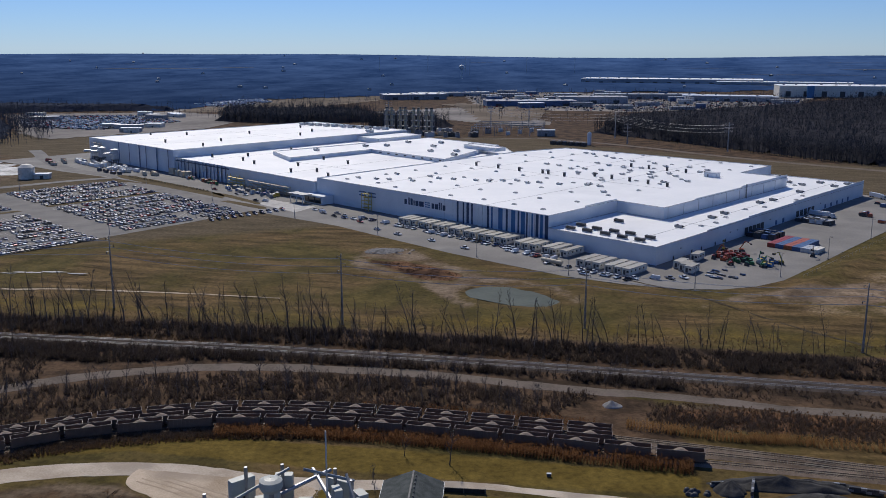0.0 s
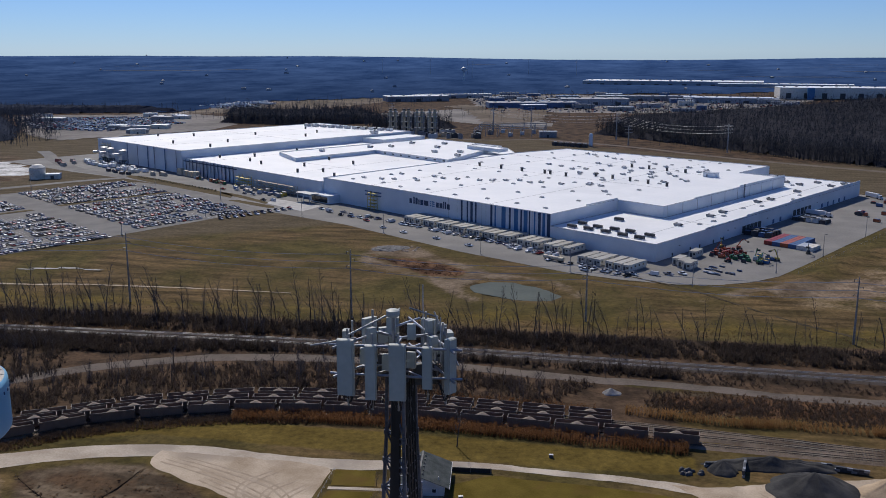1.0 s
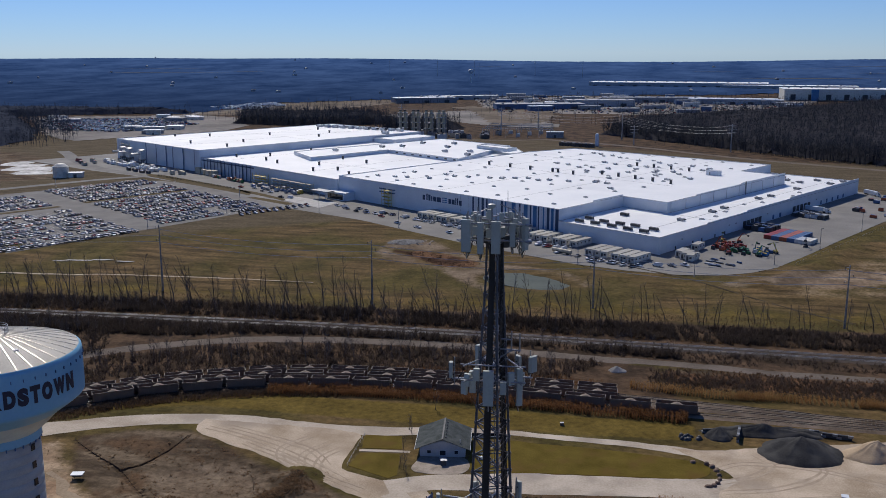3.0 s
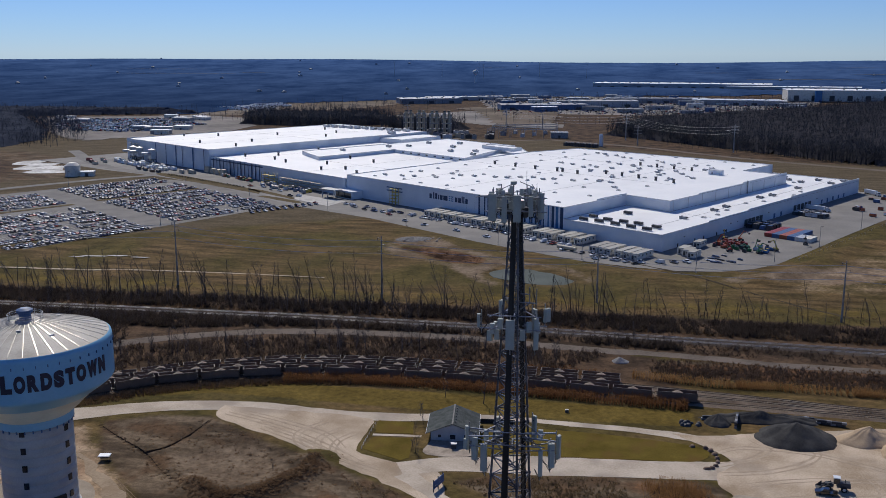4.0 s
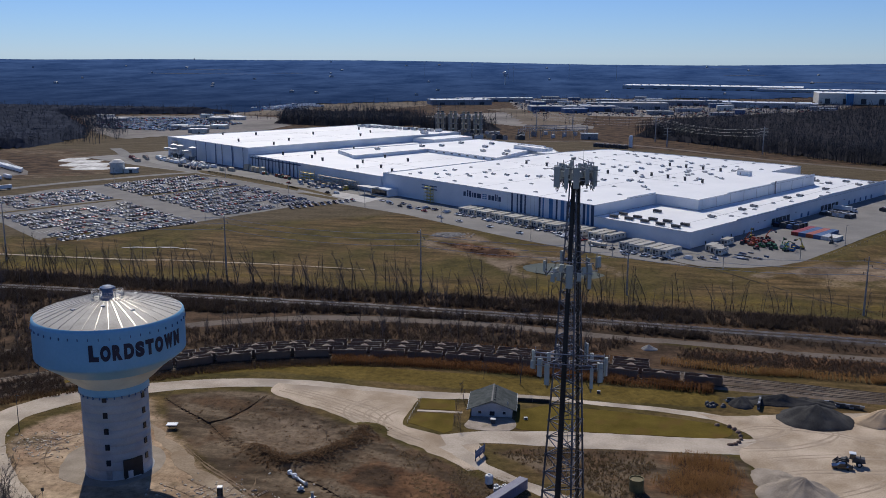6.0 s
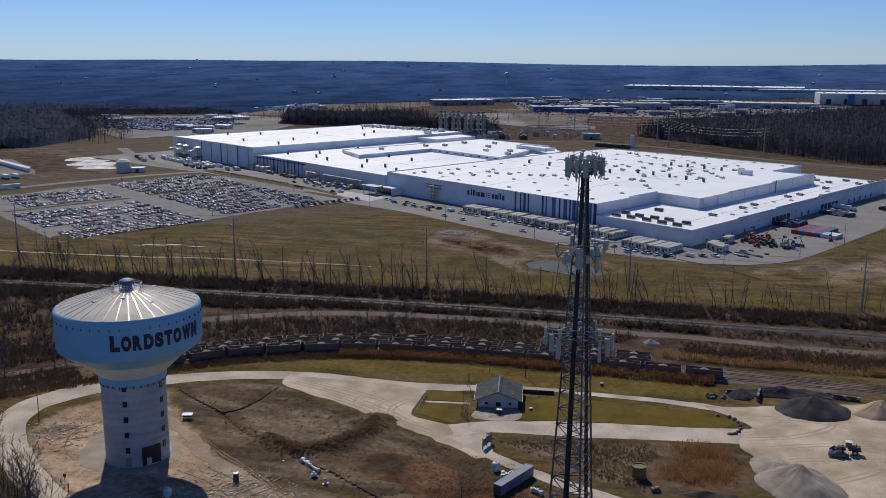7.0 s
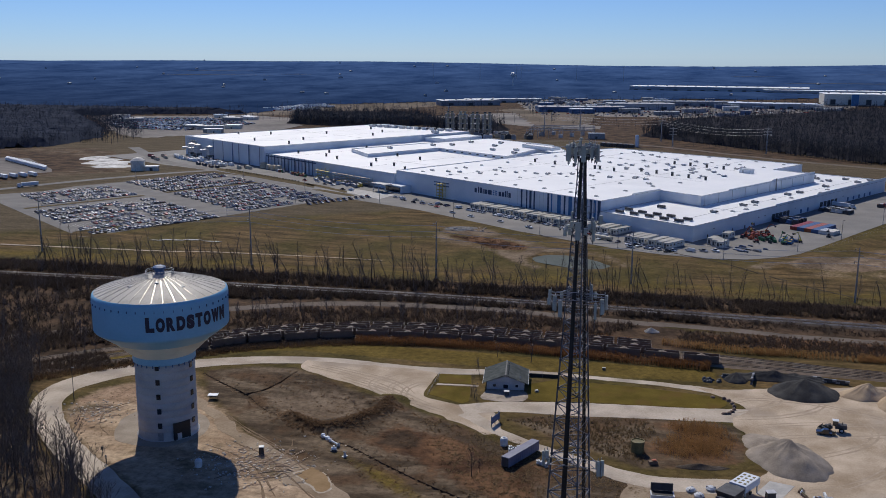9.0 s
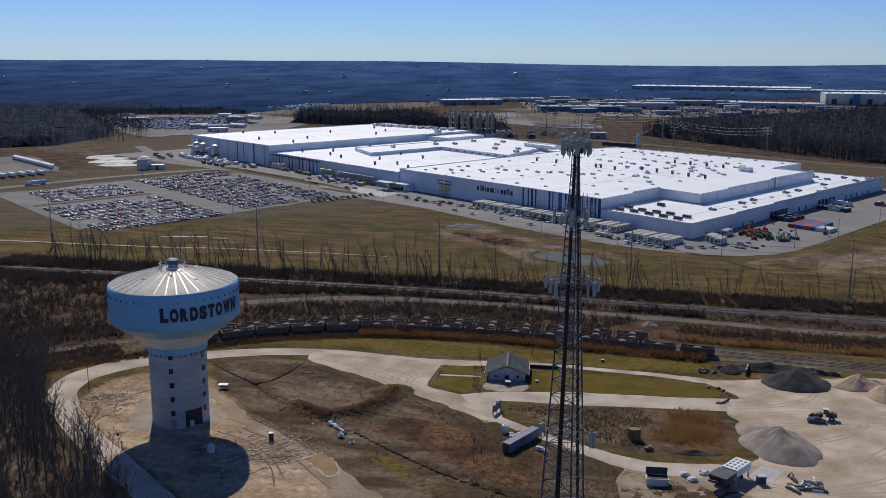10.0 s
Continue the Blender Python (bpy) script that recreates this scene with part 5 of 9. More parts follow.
def mast():
    ob = thing("cell_tower", "tall three-legged steel lattice mast crowded with panel antennas", "cell tower", at=pose(CX, CY, 0))
    levels = [0.0]
    while levels[-1] < 103.5:
        levels.append(levels[-1] + max(1.15, mast_radius(levels[-1]) * 0.86))
    levels[-1] = 105.6

    def leg(k, z):
        r = mast_radius(z)
        return Vector((LEG_DIR[k][0] * r, LEG_DIR[k][1] * r, z))

    for k in range(3):
        s = Shape()
        for z0, z1 in zip(levels, levels[1:]):
            th = 0.07 + 0.0015 * (105 - z0)
            s.tube(leg(k, z0), leg(k, z1), th, None, 6, caps=False)
            s.tube(leg(k, z1 - 0.09), leg(k, z1 + 0.09), th * 1.5, None, 6)
        part("leg", s, tower_steel, ob)
    for f in range(3):
        s = Shape()
        for i, (z0, z1) in enumerate(zip(levels, levels[1:])):
            a, b, c, d = leg(f, z0), leg((f + 1) % 3, z0), leg(f, z1), leg((f + 1) % 3, z1)
            t = 0.055 + 0.0010 * (105 - z0)
            s.bar(a, d, t)
            s.bar(b, c, t)
            s.bar(c, d, t)
        part("face_bracing", s, tower_steel, ob, "crossed steel braces")
    bundle = Shape()
    for k in range(16):
        off = -0.5 + k / 15
        for z0, z1 in zip(levels, levels[1:]):
            p, q = leg(0, z0).lerp(leg(2, z0), 0.54 + off * mast_pack(z0)), leg(0, z1).lerp(leg(2, z1), 0.54 + off * mast_pack(z1))
            bundle.bar(p, q, 0.1)
    part("coax_run", bundle, cable_black, ob, "thick black run of cables")
    bundle2 = Shape()
    for k in range(11):
        for z0, z1 in zip(levels, levels[1:]):
            f0, f1 = (k / 10 - 0.5) * min(0.8, 1.7 * mast_pack(z0)), (k / 10 - 0.5) * min(0.8, 1.7 * mast_pack(z1))
            p, q = leg(1, z0).lerp(leg(2, z0), 0.48 + f0), leg(1, z1).lerp(leg(2, z1), 0.48 + f1)
            bundle2.bar(p, q, 0.045 if k % 3 else 0.1)
    part("coax_run", bundle2, cable_black, ob)
    ladder = Shape()
    for z0, z1 in zip(levels, levels[1:]):
        for o in (0.42, 0.58):
            ladder.bar(leg(0, z0).lerp(leg(1, z0), o), leg(0, z1).lerp(leg(1, z1), o), 0.05)
        for q in range(3):
            z = z0 + (z1 - z0) * q / 3
            ladder.bar(leg(0, z).lerp(leg(1, z), 0.42), leg(0, z).lerp(leg(1, z), 0.58), 0.03)
    part("ladder", ladder, galvanised, ob)

    def panel(x, y, z, ang, w, h, d=0.2):
        """A panel antenna facing ang, its foot at z."""
        s = Shape()
        c, n = Vector((x, y)), Vector((math.cos(ang), math.sin(ang)))
        s.box((x, y, z + h / 2), (d, w, h), ang)
        s.box((x + n.x * (d * 0.5 + 0.02), y + n.y * (d * 0.5 + 0.02), z + h / 2), (0.05, w * 0.86, h * 0.985), ang)
        p = part("antenna", s, antenna_grey, ob, "pale grey panel antenna")
        back = c - n * (d * 0.5 + 0.12)
        part("antenna_pipe", Shape().tube((back.x, back.y, z - 0.5), (back.x, back.y, z + h + 0.35), 0.045, None, 6), galvanised, ob)
        m = Shape()
        for f in (0.2, 0.8):
            m.bar((x, y, z + h * f), (back.x, back.y, z + h * f), 0.09)
        part("bracket", m, dark_grey, p)
        q = Shape()
        r2 = random.Random(int(abs(x * 77 + y * 31 + z)))
        for k in range(4):
            o = (k - 1.5) * w * 0.2
            e = Vector((back.x - n.y * o * 0.5, back.y + n.x * o * 0.5, z - 0.2 - r2.random() * 0.35))
            f = Vector((x - n.y * o, y + n.x * o, z))
            g = Vector((back.x * 0.8, back.y * 0.8, z + 0.3 + 0.2 * r2.random()))
            q.bar(f, e, 0.022)
            q.bar(e, g, 0.022)
        tagged(part("jumper_cable", q, cable_black, p), kind="stuff")

    def radio(x, y, z, ang, w=0.34, h=0.6, d=0.2):
        part("radio_unit", Shape().box((x, y, z + h / 2), (d, w, h), ang, 0, 0.94), antenna_grey, ob)

    def ring(z, r, pipe=0.05):
        """A three-sided mount with two pipe rails and stand-off arms."""
        s = Shape()
        cs = [Vector((r * math.cos(a), r * math.sin(a))) for a in (radians(210), radians(330), radians(90))]
        for i in range(3):
            p, q = cs[i], cs[(i + 1) % 3]
            d = (q - p).normalized() * 0.45
            for zz in (z, z + 1.1):
                s.tube((p.x - d.x, p.y - d.y, zz), (q.x + d.x, q.y + d.y, zz), pipe, None, 6)
            m = (p + q) / 2
            for zz in (z, z + 1.1):
                s.bar((0, 0, zz), (m.x, m.y, zz), 0.09)
            for f in (0.25, 0.75):
                e = p.lerp(q, f)
                s.bar((m.x * 0.25, m.y * 0.25, z), (e.x, e.y, z), 0.07)
        part("antenna_mount", s, galvanised, ob, "galvanised triangular antenna mount")

    # head: three sectors
    ring(106.0, 2.3)
    for x, y, ang, w, h, z in [(-1.8, -1.35, -95, 0.62, 2.25, 105.15), (-0.86, -1.42, -90, 0.4, 2.2, 105.05), (0.14, -1.5, -88, 0.6, 2.25, 105.1), (1.2, -1.35, -85, 0.36, 1.7, 105.55),
                               (1.98, -1.0, -35, 0.42, 2.2, 105.3), (1.75, 0.2, 20, 0.5, 2.1, 105.3), (1.35, 1.1, 40, 0.36, 1.7, 105.7), (0.75, 1.7, 70, 0.6, 2.0, 105.4),
                               (-0.65, 1.75, 100, 0.42, 2.0, 105.4), (-1.5, 1.2, 140, 0.6, 2.1, 105.4), (-2.05, -0.2, 190, 0.36, 2.1, 105.3)]:
        panel(x, y, z + 0.12, radians(ang), w, h - 0.14)
    for x, y, z, ang in [(-1.3, -0.5, 106.2, -90), (-1.1, -0.2, 106.9, 150), (-0.45, 0.3, 107.2, -90), (0.35, 0.2, 107.0, -80), (0.95, 0.1, 106.3, 0), (0.9, 0.8, 107.0, 30), (-0.9, 0.9, 106.6, 120),
                         (1.3, -0.6, 106.8, -40), (0.5, -0.7, 106.2, -90), (-0.4, -0.8, 106.1, -90), (1.5, 0.6, 106.0, 10)]:
        radio(x, y, z, radians(ang))
    for x, y, z, ang in [(-0.7, 0.1, 105.6, -90), (0.1, -0.3, 105.5, -90), (0.7, -0.2, 105.4, -60), (-1.2, 0.3, 105.5, 180), (0.2, 0.8, 105.7, 90), (1.2, 0.3, 105.3, 0)]:
        part("radio_unit", Shape().box((x, y, z + 0.4), (0.24, 0.42, 0.8), radians(ang), 0, 0.94), dark_grey, ob, "dark radio unit behind the panels")
    part("dish", Shape().lathe([(0.05, 107.95), (0.2, 108.0), (0.25, 108.08), (0.25, 108.24), (0.15, 108.28), (0.01, 108.3)], 18, (-0.25, -0.3, 0)), antenna_grey, ob, "round white radome on the top")
    part("dish_post", Shape().tube((-0.25, -0.3, 106.0), (-0.25, -0.3, 108.0), 0.06, None, 6), galvanised, ob)
    top = Shape()
    for p, q in [((-3.1, -1.4, 107.1), (-1.5, -0.9, 107.3)), ((1.1, 0.9, 107.9), (2.3, -1.1, 106.5)), ((-1.9, -0.9, 107.35), (-0.2, 0.8, 108.0)), ((0.2, 0.6, 108.1), (1.2, 1.2, 107.6)), ((-0.9, -0.6, 107.0), (2.0, -0.7, 106.9))]:
        top.tube(p, q, 0.036, None, 6)
    part("brace_pipe", top, mid_grey, ob)
    part("whip_antenna", Shape().tube((0.7, 0.7, 106.5), (0.7, 0.7, 109.0), 0.02, None, 5), light_grey, ob)
    part("lightning_rod", Shape().tube((1.6, -0.8, 106.5), (1.6, -0.8, 108.2), 0.02, None, 5), light_grey, ob)
    # second level
    ring(96.4, 2.0)
    for x, y, ang, w, h, z in [(-0.25, -1.6, -90, 0.7, 2.45, 94.9), (2.6, -0.4, -40, 0.62, 1.1, 97.0), (1.75, -0.7, -70, 0.4, 2.6, 94.7), (1.5, 1.1, 40, 0.5, 2.0, 95.6), (-1.2, 0.9, 150, 0.4, 2.4, 95.9), (0.2, 1.8, 90, 0.5, 2.2, 95.7),
                               (-2.9, -0.3, 180, 0.36, 1.1, 96.3)]:
        panel(x, y, z, radians(ang), w, h)
    for x, y, z, ang in [(-1.75, -0.7, 95.9, -110), (-1.4, -0.6, 95.4, -90), (-2.0, -0.4, 95.2, -120), (1.2, -0.9, 96.2, -60), (-1.1, -1.0, 96.4, -90), (-1.6, 0.2, 95.8, 170), (0.7, -1.2, 95.6, -90), (1.9, 0.3, 95.8, 0)]:
        radio(x, y, z, radians(ang), 0.42, 0.85, 0.25)
    arm = Shape().tube((-2.9, -0.3, 96.2), (0, 0, 96.4), 0.06, None, 6).tube((2.6, -0.4, 96.6), (0, 0, 96.4), 0.06, None, 6)
    part("mount_arm", arm, galvanised, ob)
    gate = Shape()
    for p, q in [((0.4, -0.7, 98.6), (1.8, -0.9, 98.6)), ((0.5, -0.7, 99.3), (1.25, -0.85, 99.3)), ((1.2, -0.85, 98.5), (1.2, -0.85, 99.9)), ((1.75, -0.9, 98.5), (1.75, -0.9, 99.8)), ((0.45, -0.7, 98.0), (1.2, -0.85, 98.6))]:
        gate.tube(p, q, 0.05, None, 6)
    part("bare_mount", gate, galvanised, ob, "empty galvanised antenna bracket")
    # third level, wide arms
    ring(86.6, 2.6)
    for side in (-1, 1):
        s = Shape()
        for y in (-1.3, 0.4):
            s.tube((side * 0.8, y * 0.5, 87.1), (side * 3.6, y, 87.2), 0.07, None, 6)
            s.tube((side * 0.8, y * 0.5, 85.9), (side * 3.5, y, 86.4), 0.05, None, 6)
        part("mount_arm", s, galvanised, ob)
    for x, y, ang, w, h, z in [(-4.35, -0.2, 200, 0.4, 2.1, 85.7), (-3.5, -1.0, -110, 0.6, 2.2, 85.0), (-2.6, -1.3, -100, 0.62, 2.5, 84.2), (4.3, -0.3, -20, 0.55, 2.2, 85.3), (3.7, -1.1, -60, 0.6, 2.3, 84.8), (2.7, -1.5, -80, 0.4, 2.4, 84.2),
                               (1.9, 1.2, 50, 0.5, 2.3, 86.2), (-1.6, 1.7, 120, 0.5, 2.3, 85.7)]:
        panel(x * 0.88, y, z, radians(ang), w * 0.85, h * 0.92)
    for x, y, z, ang in [(-3.9, -0.3, 85.6, -120), (-3.2, -0.2, 85.4, -100), (3.2, -0.4, 85.1, -70), (2.3, -0.3, 86.8, -90), (-2.2, -0.4, 86.6, -90), (3.0, 0.3, 85.6, 0)]:
        radio(x, y, z, radians(ang), 0.42, 0.9, 0.25)
    # lower level, seen late on the way
    ring(63.0, 3.6)
    for x, y, ang, w, h, z in [(-4.0, -1.0, -120, 0.4, 2.2, 62.4), (-3.5, -1.6, -100, 0.5, 1.2, 63.8), (4.1, -1.0, -50, 0.55, 2.3, 61.6), (3.6, -1.7, -80, 0.45, 2.2, 61.8)]:
        panel(x, y, z, radians(ang), w, h)
    for x, y, z, ang in [(-3.3, -0.9, 62.6, -90), (-3.6, -0.4, 63.0, -90), (3.4, -0.8, 62.6, -90)]:
        radio(x, y, z, radians(ang), 0.42, 0.9, 0.25)
    for k in range(3):
        p = leg(k, 0)
        part("footing", Shape().box((p.x, p.y, 0.15), (1.6, 1.6, 0.5)), concrete, ob)
    return ob


mast()


# ---- house beside the drive ----
def house():
    ob = thing("house", "single-storey pale house with a grey shingle gable roof", "house", at=pose(-40.5, 336.4, 0, 0, 0, 5.3))
    w, d, e, r = 13.6, 15.2, 3.0, 5.9
    wall = Shape().box((0, 0, e / 2 + 0.1), (w, d, e - 0.2))
    for y in (-d / 2 + 0.02, d / 2 - 0.02):
        wall.add([(-w / 2, y, e), (w / 2, y, e), (0, y, r - 0.55)], [(0, 1, 2)])
    part("wall", wall, siding, ob, "pale horizontal siding")
    for k in range(7):
        part("siding_board", Shape().box((0, -d / 2 - 0.015, 0.35 + k * 0.4), (w, 0.05, 0.05)), siding, ob)
    for sx in (-1, 1):
        roof = Shape()
        a, b, t = 8.3, 8.4, 0.16
        vs = []
        for z in (0, t):
            vs += [(sx * a, -b, e - 0.35 + z), (0.0, -b, r + z), (0.0, b, r + z), (sx * a, b, e - 0.35 + z)]
        roof.add(vs, [(0, 1, 2, 3), (4, 5, 6, 7), (0, 1, 5, 4), (1, 2, 6, 5), (2, 3, 7, 6), (3, 0, 4, 7)])
        ro = part("roof", roof, shingle, ob, "weathered grey shingles")
        for k in range(1, 16):
            f = k / 16
            part("shingle_course", Shape().bar((sx * a * f, -b, e - 0.35 + (r - e + 0.35) * (1 - f) + t + 0.01), (sx * a * f, b, e - 0.35 + (r - e + 0.35) * (1 - f) + t + 0.01), 0.09, 0.02), shingle, ro)
        part("fascia", Shape().bar((sx * a, -b, e - 0.3), (sx * a, b, e - 0.3), 0.1, 0.28), light_grey, ob)
    part("ridge_cap", Shape().bar((0, -8.4, r + 0.17), (0, 8.4, r + 0.17), 0.5, 0.08), dark_grey, ob)
    for k in range(6):
        part("roof_vent", Shape().box((0.9, -6 + k * 2.3, r - 0.05), (0.5, 0.5, 0.35), 0, 0, 0.7), dark_grey, ob)
    part("vent_pipe", Shape().tube((5.2, -5.8, e + 0.3), (5.2, -5.8, e + 2.0), 0.14), light_grey, ob)
    for x, z, ww, hh in ((-4.0, 1.75, 1.1, 0.95), (0.1, 1.45, 1.7, 1.5), (4.1, 1.75, 1.0, 0.95)):
        win = part("window", Shape().box((x, -d / 2 - 0.05, z), (ww + 0.24, 0.12, hh + 0.24)), light_grey, ob, "dark window with a pale frame")
        part("pane", Shape().box((x, -d / 2 - 0.12, z), (ww, 0.04, hh)), glass_dark, win)
    for k in range(3):
        win = part("window", Shape().box((w / 2 + 0.05, -4 + k * 4.2, 1.7), (0.12, 1.4, 1.2)), light_grey, ob)
        part("pane", Shape().box((w / 2 + 0.12, -4 + k * 4.2, 1.7), (0.04, 1.15, 0.95)), glass_dark, win)
    part("step", Shape().box((0.1, -d / 2 - 0.6, 0.15), (2.2, 1.2, 0.3)), concrete, ob)
    return ob


house()


def simple(name, label, category, at, pieces, group=""):
    """A thing from a short list of (part name, shape, material)."""
    ob = thing(name, label, category, group, at=at)
    for n, s, m in pieces:
        part(n, s, m, ob)
    return ob


simple("utility_cabinet", "pale cabinet standing on a patio slab", "cabinet", pose(-38.6, 323.6, 0.09, 0, 0, 8),
       [("body", Shape().box((0, 0, 0.75), (1.5, 1.0, 1.5)), dark_grey), ("lid", Shape().box((0, 0, 1.58), (1.9, 1.5, 0.16)), light_grey)])
simple("air_conditioner", "small pale air-conditioning box on the lawn", "air conditioner", pose(-28.5, 329.2, 0.0, 0, 0, 20),
       [("body", Shape().box((0, 0, 0.45), (1.2, 0.9, 0.8)), light_grey), ("grille", Shape().box((0, -0.47, 0.45), (1.0, 0.05, 0.6)), dark_grey)])
simple("electrical_box", "small pale box in the grass strip", "box", pose(-5.4, 358.8, 0, 0, 0, 5),
       [("body", Shape().box((0, 0, 0.45), (1.2, 0.8, 0.9)), dark_grey), ("lid", Shape().box((0, 0, 0.95), (1.3, 0.9, 0.1)), light_grey)])
simple("retaining_wall", "dark low timber retaining wall beside the house", "retaining wall", pose(-27.8, 345.6, 0, 0, 0, 2),
       [("board", Shape().box((0, 0, 0.25 + k * 0.42), (12, 0.3, 0.38)), rubber) for k in range(3)] + [("post", Shape().box((x, -0.2, 0.75), (0.25, 0.2, 1.5)), tie_wood) for x in (-5.8, 0, 5.8)])
# picket line along the little lawns
fence = thing("lawn_fence", "low thin post and chain fence round the lawn", "fence")
for p, q in [((-66.6, 341), (-66.4, 319))]:
    for k in range(9):
        x, y = p[0] + (q[0] - p[0]) * k / 8, p[1] + (q[1] - p[1]) * k / 8
        part("post", Shape().tube((x, y, 0), (x, y, 0.9), 0.06, None, 6), light_grey, fence)
    part("chain", Shape().bar((*p, 0.8), (*q, 0.8), 0.05), mid_grey, fence)

# ---- open hopper wagons ----


wagon_rail = surface("worn_wagon_rail", (0.085, 0.066, 0.056), (0.165, 0.135, 0.116), 0.5, 5, 0.7)


def hopper_car():
    ob = thing("hopper_car", "rust-brown open hopper wagon part-filled with pale crushed stone", "hopper wagon", "hopper wagons on the sidings")
    L, W, H, F = 13.4, 3.05, 3.95, 1.35
    for sy in (-1, 1):
        side = Shape().box((0, sy * W / 2, (H + F) / 2), (L, 0.12, H - F))
        for k in range(11):
            side.box((-L / 2 + 0.5 + k * (L - 1.0) / 10, sy * (W / 2 + 0.11), (H + F) / 2 - 0.05), (0.14, 0.12, H - F - 0.1))
        part("side_wall", side, rust_brown, ob)
        part("top_rail", Shape().box((0, sy * (W / 2 + 0.04), H), (L, 0.17, 0.14)), wagon_rail, ob)
        part("sill", Shape().box((0, sy * (W / 2 - 0.05), F - 0.1), (L + 0.6, 0.2, 0.3)), rust_brown, ob)
    for sx in (-1, 1):
        end = Shape().box((sx * L / 2, 0, H - 0.6), (0.12, W, 1.2))
        part("end_wall", end, rust_brown, ob)
        part("end_rail", Shape().box((sx * (L / 2 + 0.05), 0, H), (0.17, W + 0.25, 0.14)), wagon_rail, ob)
        sl = Shape()
        sl.add([(sx * L / 2, -W / 2, H - 1.1), (sx * L / 2, W / 2, H - 1.1), (sx * 4.0, W / 2, 1.0), (sx * 4.0, -W / 2, 1.0), (sx * L / 2, -W / 2, H - 1.2), (sx * L / 2, W / 2, H - 1.2), (sx * 4.0, W / 2, 0.9), (sx * 4.0, -W / 2, 0.9)],
               [(0, 1, 2, 3), (7, 6, 5, 4), (0, 4, 5, 1), (1, 5, 6, 2), (2, 6, 7, 3), (3, 7, 4, 0)])
        part("slope_sheet", sl, rust_brown, ob)
        lad = Shape()
        for k in range(6):
            lad.bar((sx * (L / 2 + 0.16), -1.45, 1.3 + k * 0.42), (sx * (L / 2 + 0.16), -1.0, 1.3 + k * 0.42), 0.04)
        part("ladder", lad, light_grey, ob)
        part("coupler", Shape().box((sx * (L / 2 + 0.55), 0, 1.0), (0.9, 0.3, 0.35)), dark_grey, ob)
        bogie = part("bogie", Shape().box((sx * 4.9, 0, 0.95), (2.6, 2.2, 0.3)).box((sx * 4.9, 1.05, 0.85), (2.4, 0.16, 0.45)).box((sx * 4.9, -1.05, 0.85), (2.4, 0.16, 0.45)), dark_grey, ob)
        for ax in (-0.85, 0.85):
            for sy in (-0.72, 0.72):
                part("wheel", Shape().tube((sx * 4.9 + ax, sy - 0.07, 1.14), (sx * 4.9 + ax, sy + 0.07, 1.14), 0.43, None, 14), rail_steel, bogie)
    for k, x in enumerate((-2.6, 0, 2.6)):
        part("hopper_bay", Shape().box((x, 0, 1.15), (1.9, 2.4, 0.9), 0, 0, 1.25), rust_brown, ob)
    load = Shape()
    n, m = 16, 7
    vs = []
    for i in range(n + 1):
        for j in range(m + 1):
            x, y = -L / 2 * 0.97 + L * 0.97 * i / n, -W / 2 * 0.97 + W * 0.97 * j / m
            z = 2.3 + 1.95 * math.exp(-((x / 2.9) ** 2)) * (1 - 0.3 * (y / W * 2) ** 2) - 0.75 * (abs(x) / (L / 2)) + 0.12 * noise.noise((x * 0.9, y * 0.9, 4))
            vs.append((x, y, min(z, 4.2)))
    load.add(vs, [(i * (m + 1) + j, (i + 1) * (m + 1) + j, (i + 1) * (m + 1) + j + 1, i * (m + 1) + j + 1) for i in range(n) for j in range(m)])
    part("stone_load", load, stone_load, ob, "heap of pale crushed stone", True)
    return ob


def along(pts, s0, count, gap):
    """Poses of wagons by arc length along a siding."""
    line = spline(pts, 1.0)
    cum = [0.0]
    for p, q in zip(line, line[1:]):
        cum.append(cum[-1] + (q - p).length)
    xs, ys = [p.x for p in line], [p.y for p in line]
    end = s0
    for k in range(count):
        s = end - k * gap
        f = lambda v: (float(np.interp(v, cum, xs)), float(np.interp(v, cum, ys)))
        (x, y), (x0, y0), (x1, y1) = f(s), f(s - 5), f(s + 5)
        yield (x, y, math.atan2(y1 - y0, x1 - x0))


def arc_at(pts, x_goal):
    line = spline(pts, 1.0)
    s = 0.0
    for p, q in zip(line, line[1:]):
        if q.x > x_goal:
            return s
        s += (q - p).length
    return s


first = hopper_car()
made = 0
for pts, x_end, count in ((SIDINGS[0], 32.0, 16), (SIDINGS[1], 6.0, 14), (SIDINGS[2], 6.0, 13)):
    for x, y, ang in along(pts, arc_at(pts, x_end), count, 15.15):
        m = Matrix.LocRotScale((x, y, 0.0), Euler((0, 0, ang + (math.pi if made % 2 else 0))), None)
        if made == 0:
            first.matrix_basis = m
        else:
            copy_thing(first, m)
        made += 1

# ---- heaps of stone and sand ----


